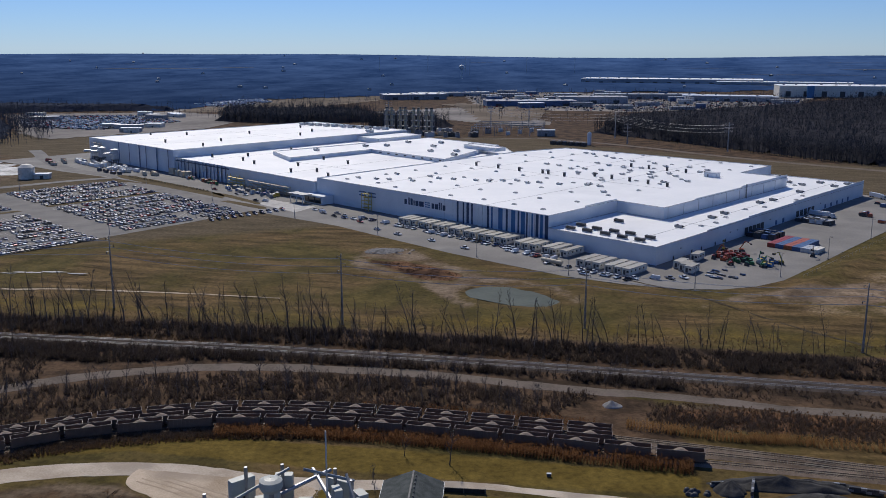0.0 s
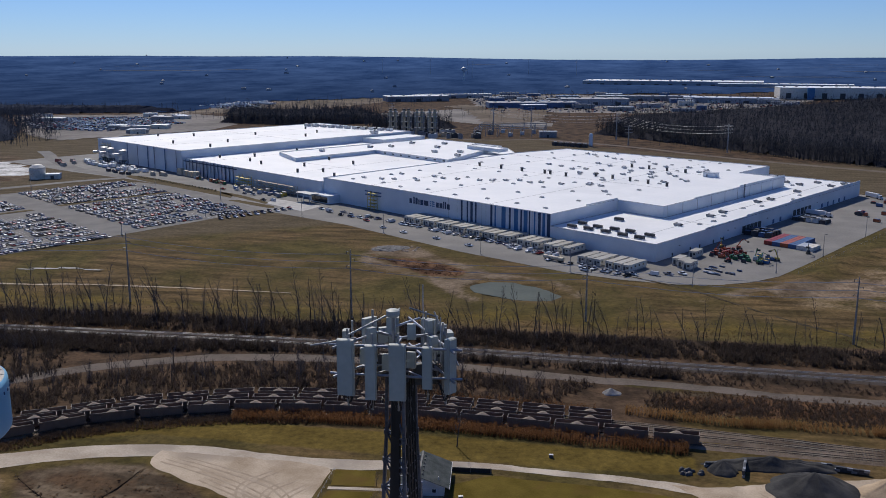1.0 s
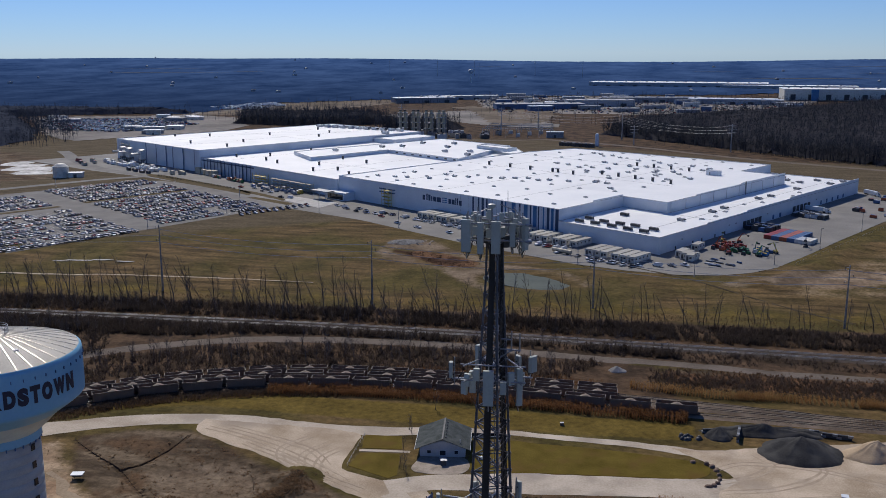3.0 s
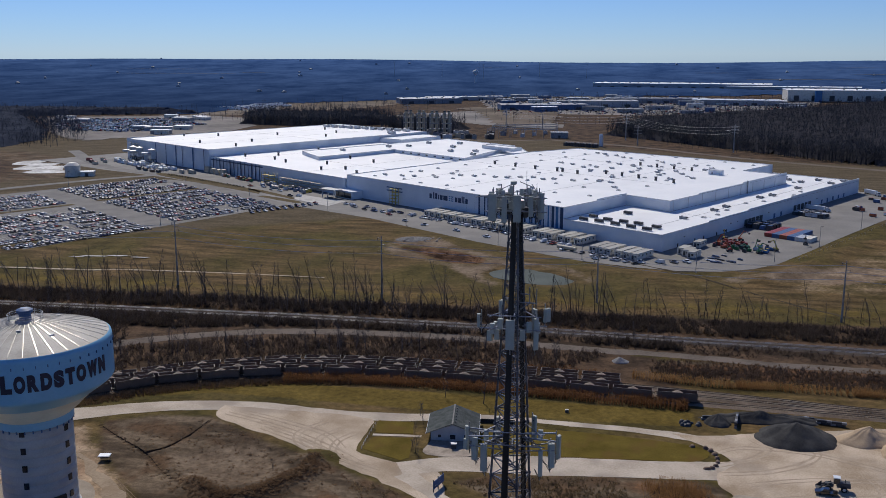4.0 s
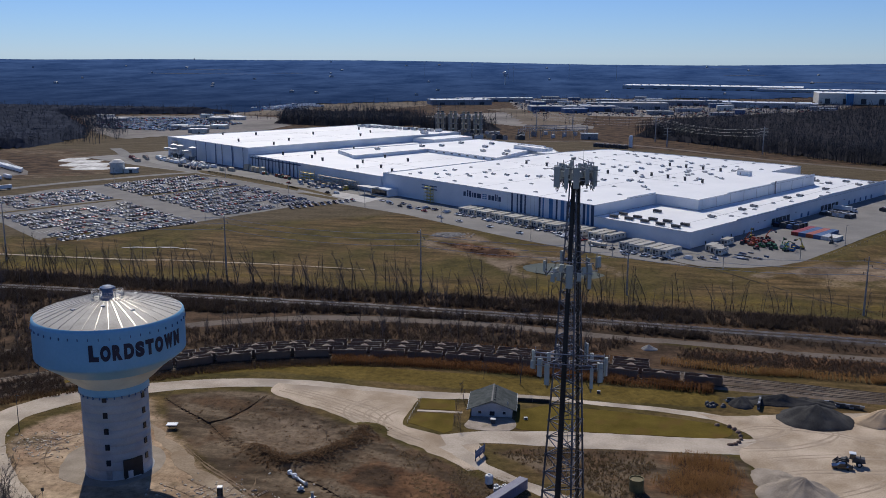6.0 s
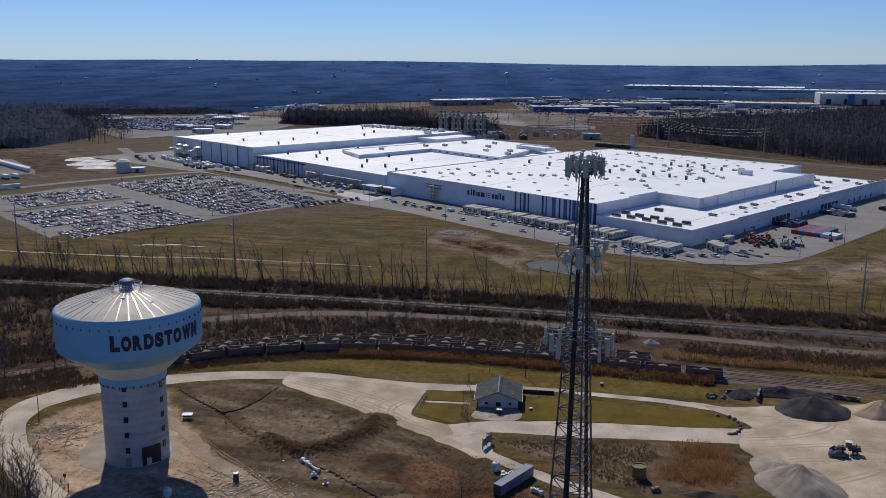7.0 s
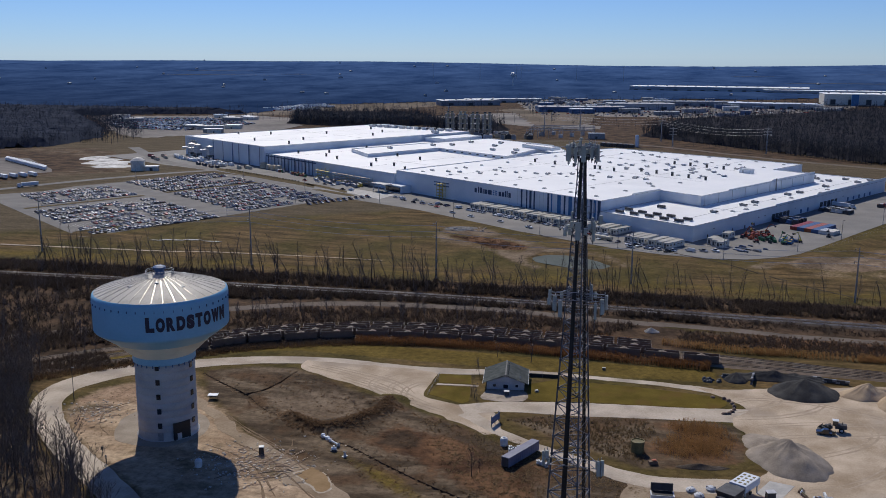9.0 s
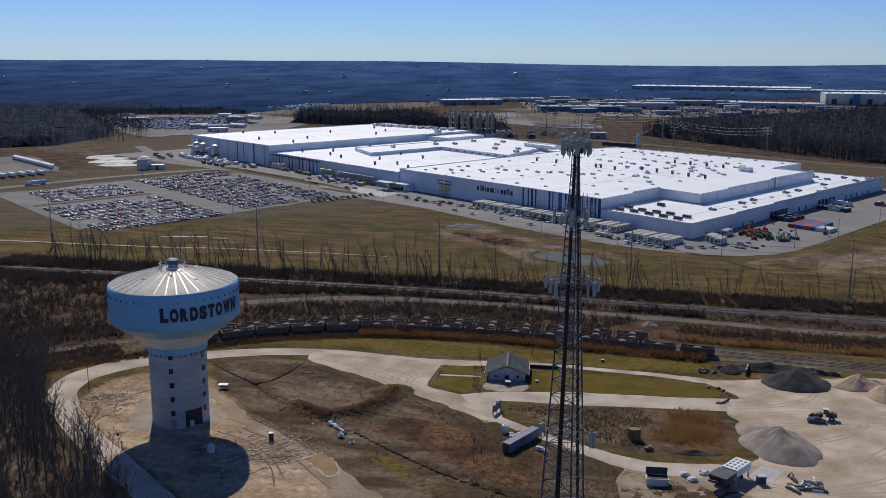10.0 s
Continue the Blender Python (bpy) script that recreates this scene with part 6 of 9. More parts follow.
def heap(name, at, rx, ry, h, mat, label, seed, rz=0.0, ridge=0.0, n=56, rings=18):
    s = Shape()
    vs = [(0, 0, h)]
    for k in range(1, rings + 1):
        f = k / rings
        for i in range(n):
            a = 2 * math.pi * i / n
            wob = 1 + 0.16 * noise.noise((math.cos(a) * 1.6, math.sin(a) * 1.6, seed)) + 0.07 * noise.noise((math.cos(a) * 5, math.sin(a) * 5, seed + 2))
            x, y = rx * f * wob * math.cos(a), ry * f * wob * math.sin(a)
            base = max(0.0, 1 - f)
            z = h * (max(0.0, 1 - f * f) ** 0.5 if name == "boulder" else base ** 0.92) * (1 + ridge * noise.noise((x * 0.16, y * 0.16, seed + 5)))
            z *= 1 + 0.13 * noise.noise((math.cos(a) * 4.5, math.sin(a) * 4.5, seed + 7)) * min(1.0, 2 * f)
            z += (0.45 * noise.noise((x * 0.3, y * 0.3, seed)) + 0.18 * noise.noise((x * 0.9, y * 0.9, seed))) * min(1, 3 * (1 - f)) * min(1, h / 3)
            vs.append((x, y, max(z, -0.15) if k < rings else -0.15))
    fs = [(0, 1 + i, 1 + (i + 1) % n) for i in range(n)]
    for k in range(rings - 1):
        for i in range(n):
            j = (i + 1) % n
            fs.append((1 + k * n + i, 1 + (k + 1) * n + i, 1 + (k + 1) * n + j, 1 + k * n + j))
    s.add(vs, fs)
    ob = new(name, s.mesh(name, mat, True))
    ob.matrix_basis = pose(*at, 0, 0, rz)
    return tagged(ob, label, "heap", "heaps" if "mound" in name else "")


heap("gravel_mound", (66.5, 348, 0.05), 13.0, 10.5, 5.4, dark_stone, "large dark grey crushed-stone heap", 1.0, 8, 0.25)
heap("gravel_mound", (59, 362, 0.05), 21, 4.2, 3.0, dark_stone, "long low dark stone bank beside the rails", 2.0, 3, 0.6)
heap("gravel_mound", (43.5, 357.5, 0.05), 4.6, 4.4, 3.0, dark_stone, "small dark stone heap", 3.0, 0, 0.3)
heap("sand_heap", (88.5, 350, 0.05), 11, 7, 4.6, tan_sand, "rounded heap of tan sand", 4.0, 15, 0.3)
heap("sand_heap", (95, 341, 0.05), 6, 9, 4.2, tan_sand, "steep tan sand heap", 5.0, -15, 0.4)
heap("sand_heap", (108, 334, 0.05), 9, 14, 6.0, tan_sand, "tall tan sand bank", 6.0, 20, 0.3)
heap("gravel_mound", (51.8, 286, 0.05), 11, 14.5, 6.8, grey_gravel, "pale grey gravel heap", 7.0, 20, 0.3)
heap("gravel_mound", (46, 297, 0.05), 7, 9, 1.6, grey_gravel, "flat pale gravel heap", 8.0, 10, 0.3)
heap("gravel_mound", (13.6, 415, 0.05), 3.3, 2.9, 1.9, surface("pale_limestone", (0.2, 0.195, 0.185), (0.33, 0.32, 0.31), 0.4, 4, 0.95, bump=0.05), "small pale limestone heap by the dirt road", 9.0)
heap("rubble_heap", (-113, 645, 0.0), 12, 8, 1.1, surface("broken_grey_rubble", (0.09, 0.088, 0.088), (0.24, 0.235, 0.23), 0.6, 4, 0.95, bump=0.1), "low heap of grey rubble in the field", 15.0, 20, 0.4)
heap("soil_bank", (25.5, 275.8, 0.02), 8, 1.7, 1.3, surface("dark_soil", (0.06, 0.048, 0.038), (0.13, 0.105, 0.08), 0.3, 3, 0.95, bump=0.08), "dark soil bank edging the reeds", 11.0, 6, 0.5)
rk = random.Random(8)
for k in range(9):
    a = -0.2 + k * 0.33
    x, y = (33.5, 336.5) if k == 0 else (36.0 + 4.0 * math.cos(1.4 - a * 1.2), 328.5 + 7.5 * math.sin(1.4 - a * 1.2))
    heap("boulder", (x, y, 0.0), rk.uniform(0.9, 1.4), rk.uniform(0.7, 1.0), rk.uniform(0.7, 1.0), rust_brown, "dark boulder edging the drive", 20 + k, rk.uniform(0, 90), n=9, rings=4)
for k in range(12):
    heap("boulder", (34.5 + rk.uniform(-3.2, 3.2), 354.5 + rk.uniform(-1.6, 1.6), 0.0), rk.uniform(0.6, 1.3), rk.uniform(0.5, 1.0), rk.uniform(0.7, 1.5), dark_grey, "broken dark stone block in a pile", 40 + k, rk.uniform(0, 90), n=8, rings=4)

for k in range(26):
    a, q = rk.uniform(0, 6.28), rk.uniform(0, 1) ** 0.5
    heap("boulder", (-108 + 14 * q * math.cos(a), 644 + 9 * q * math.sin(a), -0.1), rk.uniform(0.8, 1.8), rk.uniform(0.7, 1.5), rk.uniform(0.3, 0.8), grey_gravel, "rough broken rock dumped in the field", 80 + k, rk.uniform(0, 90), n=8, rings=4)

for x, y, L, h, a in ((49.5, 357.5, 9, 2.2, 78), (79.5, 361.0, 9, 1.8, -12), (41.5, 359.5, 6, 1.4, 4), (72.0, 363.5, 7, 1.6, -4)):
    ob = thing("bunker_wall", "low dark concrete-block bunker wall between stone heaps", "wall", "bunker walls", at=pose(x, y, 0.05, 0, 0, a))
    for r in range(int(h / 0.7)):
        for k in range(int(L / 1.5)):
            part("block", Shape().box((-L / 2 + 0.75 + k * 1.5 + 0.3 * (r % 2), 0.05 * ((k * 7 + r) % 3), 0.36 + r * 0.72), (1.46, 0.74, 0.7)), dark_grey if (k + r) % 3 else mid_grey, ob)
# ---- plant and vehicles in the stockyard ----


def wheel_loader():
    ob = thing("wheel_loader", "grey wheel loader with its bucket lowered", "wheel loader", at=pose(69.5, 313, 0.08, 0, 0, 172))
    part("rear_body", Shape().box((-2.1, 0, 1.9), (3.6, 2.2, 1.3), 0, 0, 0.9), dark_grey, ob)
    part("front_frame", Shape().box((1.6, 0, 1.4), (2.2, 1.4, 1.0)), dark_grey, ob)
    cab = part("cab", Shape().box((-0.3, 0, 2.9), (1.7, 1.7, 1.6), 0, 0, 0.88), glass_dark, ob)
    part("cab_roof", Shape().box((-0.3, 0, 3.78), (1.9, 1.9, 0.18)), white_metal, cab)
    part("exhaust", Shape().tube((-2.4, 0.5, 2.5), (-2.4, 0.5, 3.5), 0.12), dark_grey, ob)
    for sy in (-0.6, 0.6):
        part("lift_arm", Shape().bar((1.0, sy, 2.1), (3.6, sy, 1.0), 0.28, 0.45), dark_grey, ob)
    b = Shape()
    b.add([(3.5, -1.6, 0.15), (5.0, -1.6, 0.1), (3.4, -1.6, 1.6), (3.5, 1.6, 0.15), (5.0, 1.6, 0.1), (3.4, 1.6, 1.6)], [(0, 1, 4, 3), (0, 3, 5, 2), (0, 2, 1), (3, 4, 5)])
    part("bucket", b, dark_grey, ob)
    for x in (-2.2, 1.9):
        for y in (-1.15, 1.15):
            w = part("wheel", Shape().tube((x, y - 0.35, 0.85), (x, y + 0.35, 0.85), 0.85, None, 18), rubber, ob)
            part("rim", Shape().tube((x, y - 0.37, 0.85), (x, y + 0.37, 0.85), 0.42, None, 12), light_grey, w)
    return ob


wheel_loader()


def extrude(profile, y0, y1):
    n = len(profile)
    return ([(x, y0, z) for x, z in profile] + [(x, y1, z) for x, z in profile],
            [(i, (i + 1) % n, n + (i + 1) % n, n + i) for i in range(n)] + [tuple(range(n - 1, -1, -1)), tuple(range(n, 2 * n))])


def car(kind, paint, label, group):
    """A parked vehicle: 'car', 'pickup' or 'van'; it points along x."""
    ob = thing(kind, label, "car" if kind == "car" else kind, group)
    if kind == "car":
        low = [(-2.3, 0.35), (2.3, 0.35), (2.32, 0.7), (1.15, 0.95), (-1.95, 1.0), (-2.3, 0.8)]
        top, roof, base = [(1.05, 0.94), (0.4, 1.36), (-0.1, 1.455), (-0.75, 1.46), (-1.35, 1.36), (-1.85, 0.98)], (-0.05, -0.8, 1.47), 1.45
    elif kind == "pickup":
        low = [(-2.9, 0.5), (2.9, 0.5), (2.92, 0.95), (1.5, 1.15), (-0.9, 1.15), (-0.95, 0.85), (-2.75, 0.85), (-2.75, 1.15), (-2.9, 1.15)]
        top, roof, base = [(1.45, 1.14), (0.75, 1.8), (-0.6, 1.82), (-0.9, 1.14)], (0.7, -0.6, 1.83), 1.6
    else:
        low = [(-2.9, 0.4), (2.9, 0.4), (2.92, 1.0), (2.2, 1.2), (-2.9, 1.2)]
        top, roof, base = [(2.15, 1.2), (1.3, 2.1), (-2.85, 2.15), (-2.88, 1.2)], (1.3, -2.85, 2.16), 1.7
    w = 0.92 if kind == "car" else 1.0
    s = Shape()
    s.add(*extrude(low, -w, w))
    s.box(((roof[0] + roof[1]) / 2, 0, roof[2] + 0.02), (roof[0] - roof[1] + 0.1, 2 * w * 0.82, 0.06))
    body = part("body", s, paint, ob)
    g = Shape()
    g.add(*extrude(top, -w * 0.86, w * 0.86))
    part("glasshouse", g, glass_dark if kind != "van" else [paint], ob)
    for x in (-base, base):
        for y in (-w + 0.08, w - 0.08):
            part("wheel", Shape().tube((x, y - 0.11, 0.34), (x, y + 0.11, 0.34), 0.34, None, 8), rubber, ob)
    return ob


black_paint = surface("black_car_paint", (0.01, 0.01, 0.011), (0.02, 0.02, 0.022), 0.5, 3, 0.2, coat=0.8)
white_paint = surface("white_vehicle_paint", (0.62, 0.63, 0.64), (0.72, 0.73, 0.74), 0.5, 3, 0.35, coat=0.5)
yard_pickup = car("pickup", black_paint, "black pickup truck parked on the gravel", "vehicles")
yard_pickup.matrix_basis = pose(66.4, 309.6, 0.08, 0, 0, 172)

# ---- box trailer, totes, tank, sign and scrap ----


def box_trailer():
    ob = thing("box_trailer", "faded blue-grey box trailer body standing in rough grass", "box trailer", at=pose(-27.6, 271.6, 0, 0, 0, 63))
    shell = Shape().box((0, 0, 1.75), (16.5, 2.6, 2.9))
    for k in range(17):
        for sy in (-1, 1):
            shell.box((-8.0 + k, sy * 1.32, 1.75), (0.08, 0.06, 2.8))
    part("body", shell, box_violet, ob)
    part("top_rail", Shape().box((0, 0, 3.22), (16.6, 2.7, 0.08)), box_violet, ob)
    part("door", Shape().box((-8.3, 0, 1.75), (0.1, 2.3, 2.6)), dark_grey, ob)
    for x in (-6.2, -5.0, 5.5):
        for y in (-1.0, 1.0):
            part("wheel", Shape().tube((x, y - 0.15, 0.45), (x, y + 0.15, 0.45), 0.45, None, 12), rubber, ob)
    return ob


box_trailer()
tote_white = surface("cloudy_white_plastic", (0.55, 0.56, 0.55), (0.7, 0.71, 0.7), 0.5, 4, 0.5)


def tote():
    ob = thing("liquid_tote", "caged white plastic liquid tote on a pallet", "tote", "liquid totes")
    part("bottle", Shape().box((0, 0, 0.75), (1.1, 1.0, 1.1), 0, 0, 0.95), tote_white, ob)
    part("pallet", Shape().box((0, 0, 0.1), (1.2, 1.1, 0.2)), mid_grey, ob)
    cage = Shape()
    for z in (0.3, 0.7, 1.1):
        for sx, sy, lx, ly in ((0, 0.54, 1.18, 0.04), (0, -0.54, 1.18, 0.04), (0.58, 0, 0.04, 1.1), (-0.58, 0, 0.04, 1.1)):
            cage.box((sx, sy, z), (lx, ly, 0.05))
    part("cage", cage, galvanised, ob)
    part("cap", Shape().tube((0, 0, 1.28), (0, 0, 1.38), 0.16), dark_grey, ob)
    return ob


t0 = tote()
t0.matrix_basis = pose(-31.4, 277.2, 0, 0, 0, 30)
for x, y, a in ((-30.0, 276.3, 12), (-29.0, 277.6, 50), (-22.0, 268.5, 20), (-20.8, 268.0, 60), (-31.2, 275.2, 5), (-19.6, 267.0, 35)):
    copy_thing(t0, pose(x, y, 0, 0, 0, a))
simple("plastic_tank", "upright white plastic water tank", "tank", pose(-33.8, 280.2, 0),
       [("shell", Shape().lathe([(0.01, 0), (1.15, 0), (1.2, 0.2), (1.2, 2.1), (1.0, 2.5), (0.4, 2.75), (0.01, 2.75)], 20), tote_white), ("lid", Shape().tube((0, 0, 2.7), (0, 0, 2.9), 0.35), tote_white)])
simple("steel_tank", "short olive-brown rusty steel tank standing on rough ground", "tank", pose(7.0, 283.4, 0),
       [("shell", Shape().lathe([(0.01, 0), (2.0, 0), (2.0, 3.7), (1.85, 3.72), (1.85, 3.5), (0.01, 3.5)], 28), olive_drum), ("rim", Shape().lathe([(1.85, 3.62), (2.1, 3.62), (2.1, 3.8), (1.85, 3.8), (1.85, 3.62)], 28), olive_drum)])
simple("skid_box", "small rusty machine box by the reeds", "machine", pose(11.5, 275.6, 0, 0, 0, 20),
       [("body", Shape().box((0, 0, 0.6), (2.6, 1.4, 0.9)), rust_brown), ("top", Shape().box((0.3, 0, 1.2), (1.2, 1.0, 0.4)), orange_paint)])
simple("board_sign", "dark lattice-backed roadside sign board on posts", "sign", pose(-38.8, 296.5, 0, 0, 0, 72),
       [("panel", Shape().box((0, 0.06 * (k % 2), 1.3 + k * 0.8), (6.4, 0.12, 0.7)), steel_blue) for k in range(3)] + [("post", Shape().bar((x, 0.15, 0), (x, 0.15, 3.7), 0.2), dark_grey) for x in (-2.8, 0, 2.8)])
simple("portable_toilet", "dark portable toilet cabin on bare soil", "portable toilet", pose(-105, 258.4, 0, 0, 0, 15),
       [("cabin", Shape().box((0, 0, 1.25), (1.4, 1.4, 2.5)), cable_black), ("roof", Shape().box((0, 0, 2.6), (1.55, 1.55, 0.22), 0, 0, 0.85), light_grey), ("door", Shape().box((0, -0.73, 1.2), (0.9, 0.06, 2.0)), dark_grey)])
simple("propane_tank", "small pale upright tank in the shade of the tower", "tank", pose(-119.7, 246.2, 0),
       [("shell", Shape().lathe([(0.01, 0), (1.0, 0.1), (1.1, 0.5), (1.1, 2.0), (0.8, 2.5), (0.01, 2.7)], 18), tote_white), ("collar", Shape().tube((0, 0, 2.6), (0, 0, 2.85), 0.3), light_grey)])
simple("instrument_hut", "small white-topped box on legs on bare soil", "hut", pose(-139.6, 299, 0, 0, 0, 12),
       [("body", Shape().box((0, 0, 1.2), (2.4, 1.8, 0.6)), dark_grey), ("roof", Shape().box((0, 0, 1.6), (3.4, 2.4, 0.2)), white_metal)] + [("leg", Shape().box((x, y, 0.3), (0.15, 0.15, 0.6)), dark_grey) for x in (-1.2, 1.2) for y in (-0.9, 0.9)])
# pipework left lying in the grass
pipework = thing("pipe_assembly", "white valve and pipe assembly lying on the grass", "pipework", at=pose(-90.5, 274.0, 0, 0, 0, -40))
part("pipe", Shape().tube((0, 0, 0.7), (8.5, 0, 0.7), 0.32, None, 10), white_metal, pipework)
for x in (-0.5, 1.2):
    part("valve", Shape().lathe([(0.01, 0), (0.7, 0.1), (0.75, 0.9), (0.5, 1.2), (0.01, 1.3)], 12, (x * 1.6, 0.3, 0)), white_metal, pipework)
for x in (4.0, 8.5):
    part("flange", Shape().tube((x, 0, 0.7), (x + 0.2, 0, 0.7), 0.6, None, 12), light_grey, pipework)
    part("foot", Shape().box((x, 0, 0.2), (0.5, 1.0, 0.4)), mid_grey, pipework)
simple("pump_set", "white pump set standing on the grass", "pump", pose(-84.3, 265.3, 0, 0, 0, 20),
       [("body", Shape().tube((-0.8, 0, 0.8), (0.8, 0, 0.8), 0.5, None, 10), white_metal), ("skid", Shape().box((0, 0, 0.15), (2.2, 1.2, 0.3)), dark_grey), ("inlet", Shape().tube((0, 0, 0.8), (0, 0, 1.8), 0.25), light_grey)])
simple("pump_set", "grey valve standing on the grass", "pump", pose(-79.8, 262, 0, 0, 0, 70),
       [("body", Shape().tube((0, 0, 0), (0, 0, 1.5), 0.5, 0.3, 10), light_grey), ("wheel", Shape().tube((0, 0, 1.6), (0, 0, 1.7), 0.6, None, 12), dark_grey), ("skid", Shape().box((0, 0, 0.1), (1.8, 1.2, 0.2)), mid_grey)])


def screening_plant():
    ob = thing("screening_plant", "white mobile screening plant with a dark hopper", "screening plant", at=pose(34.0, 257.5, 0.08, 0, 0, 57))
    part("deck", Shape().box((3.2, 0, 4.4), (8.5, 4.6, 0.5)), white_metal, ob)
    for sy in (-2.3, 2.3):
        part("side_plate", Shape().box((3.2, sy, 3.6), (8.5, 0.2, 2.0)), white_metal, ob)
    for k in range(4):
        for j in range(3):
            part("screen_opening", Shape().box((0.4 + k * 1.8, -1.4 + j * 1.4, 4.67), (0.9, 0.7, 0.06)), olive_drum, ob)
    for x in (-0.5, 6.8):
        for y in (-2.0, 2.0):
            part("leg", Shape().bar((x, y, 0), (x, y, 3.4), 0.35), light_grey, ob)
    part("hopper", Shape().box((-5.0, 0, 3.2), (5.0, 4.4, 2.6), 0, 0, 1.25), dark_grey, ob)
    part("conveyor", Shape().bar((-4.0, 0, 1.4), (-12.0, 0, 4.5), 1.4, 0.5), dark_grey, ob)
    part("chassis", Shape().box((-1.0, 0, 1.4), (14, 1.6, 0.6)), mid_grey, ob)
    for x in (-4.5, -3.2, 4.5):
        for y in (-1.2, 1.2):
            part("wheel", Shape().tube((x, y - 0.2, 0.55), (x, y + 0.2, 0.55), 0.55, None, 12), rubber, ob)
    return ob


screening_plant()
patch("concrete_slab", [(39, 261.5), (44, 270.5), (50.5, 268.5), (45, 258.5)], 0.13, concrete, "pale concrete slab on the gravel", "pavement", 0.2, 3, smooth=False)
simple("cage_basket", "dark wire cage basket", "cage", pose(42.5, 258.5, 0.13, 0, 0, 15),
       [("frame", Shape().box((0, 0, 1.2), (2.2, 1.8, 2.0)), dark_grey), ("top_rail", Shape().box((0, 0, 2.4), (2.5, 2.1, 0.15)), light_grey), ("base", Shape().box((0, 0, 0.1), (2.4, 2.0, 0.2)), mid_grey)])
# Skip body is solid; a black sheet on top stands for its shaded inside.
simple("open_dumpster", "dark open skip with a pale rim", "skip", pose(13.4, 252, 0, 0, 0, 4),
       [("body", Shape().box((0, 0, 1.2), (6, 3.0, 2.2), 0, 0, 1.06), light_grey), ("mouth", Shape().box((0, 0, 2.33), (5.6, 2.7, 0.06)), cable_black), ("lid", Shape().box((0, 1.7, 3.4), (6, 0.12, 2.2)), dark_grey)])
sr = random.Random(21)
scrap_mats = [rust_brown, light_grey, olive_drum, white_metal, mid_grey]
for k in range(16):
    x, y, a = 50.5 + sr.uniform(0, 9), 257.5 + sr.uniform(-3, 8), sr.uniform(0, 180)
    L = sr.uniform(1.5, 5.0)
    w = sr.uniform(0.5, 1.6)
    simple("scrap_piece", "discarded machine part on the gravel", "scrap", pose(x, y, 0.08, 0, 0, a),
           [("frame", Shape().box((0, 0, 0.35), (L, w, 0.7), 0, 0, 0.9), scrap_mats[k % 5]), ("fitting", Shape().tube((-L * 0.3, 0, 0.8), (L * 0.3, 0, 0.9), w * 0.25, None, 8), scrap_mats[(k + 2) % 5])], "scrap pieces")
for x, y in ((21.5, 259.5), (23.5, 256.5), (27.0, 261.5)):
    simple("scrap_piece", "pale bundle of wire and sheeting", "scrap", pose(x, y, 0, 0, 0, x * 20), [("bundle", Shape().lathe([(0.01, 0), (1.3, 0.1), (1.5, 0.6), (0.9, 1.1), (0.01, 1.2)], 9), light_grey), ("strap", Shape().box((0, 0, 0.6), (2.6, 0.3, 1.1)), mid_grey)], "scrap pieces")

# ---- drainage trench and silt fence lines in the rough ground ----
silt = surface("black_silt_fabric", (0.04, 0.03, 0.023), (0.085, 0.064, 0.05), 0.5, 3, 0.95)


def silt_fence(pts):
    ob = thing("silt_fence", "low black silt fence sagging between stakes", "fence", "silt fences")
    line = spline(pts, 2.0)
    s = Shape()
    vs = []
    for p in line:
        h = -0.35 + 0.2 * noise.noise((p.x * 0.3, p.y * 0.3, 0))
        vs += [(p.x, p.y - 0.15, -1.0), (p.x, p.y + 0.15, h)]
    s.add(vs, [(2 * i, 2 * i + 2, 2 * i + 3, 2 * i + 1) for i in range(len(line) - 1)])
    part("fabric", s, silt, ob)
    for p in line[::6]:
        part("stake", Shape().box((p.x, p.y, -0.2), (0.1, 0.1, 1.1)), tie_wood, ob)


for line in TRENCH:
    silt_fence(line)

# ---- fallen branches and broken stone on the bare soil ----
dr = random.Random(31)
sticks = Shape()
for k in range(170):
    x, y = (dr.gauss(-104, 8), dr.gauss(250, 6)) if k % 4 else (dr.gauss(-174, 4), dr.gauss(281, 5))
    a, L = dr.gauss(0.75, 0.35), dr.uniform(1.2, 4.5)
    sticks.bar((x, y, 0.12), (x + L * math.cos(a), y + L * math.sin(a), dr.uniform(0.1, 0.5)), dr.uniform(0.06, 0.16))
structure("fallen_branches", sticks, surface("dry_branch_wood", (0.32, 0.22, 0.15), (0.55, 0.44, 0.34), 0.5, 4, 0.95, vary="island"), "scattered dry branches on bare soil", "branches", kind="stuff")
chips = Shape()
for k in range(420):
    x, y = (dr.gauss(-106, 9), dr.gauss(252, 8)) if k % 3 else (dr.gauss(-172, 6), dr.gauss(280, 5))
    w = dr.uniform(0.2, 0.9)
    chips.box((x, y, 0.1), (w, w * dr.uniform(0.4, 1), dr.uniform(0.12, 0.35)), dr.uniform(0, 3.1), 0, 0.8)
structure("broken_stone", chips, surface("pale_broken_stone", (0.34, 0.29, 0.23), (0.6, 0.55, 0.48), 0.5, 4, 0.95, vary="island"), "pale broken stone scattered on bare soil", "rubble", kind="stuff")

# ---- poles and wires ----


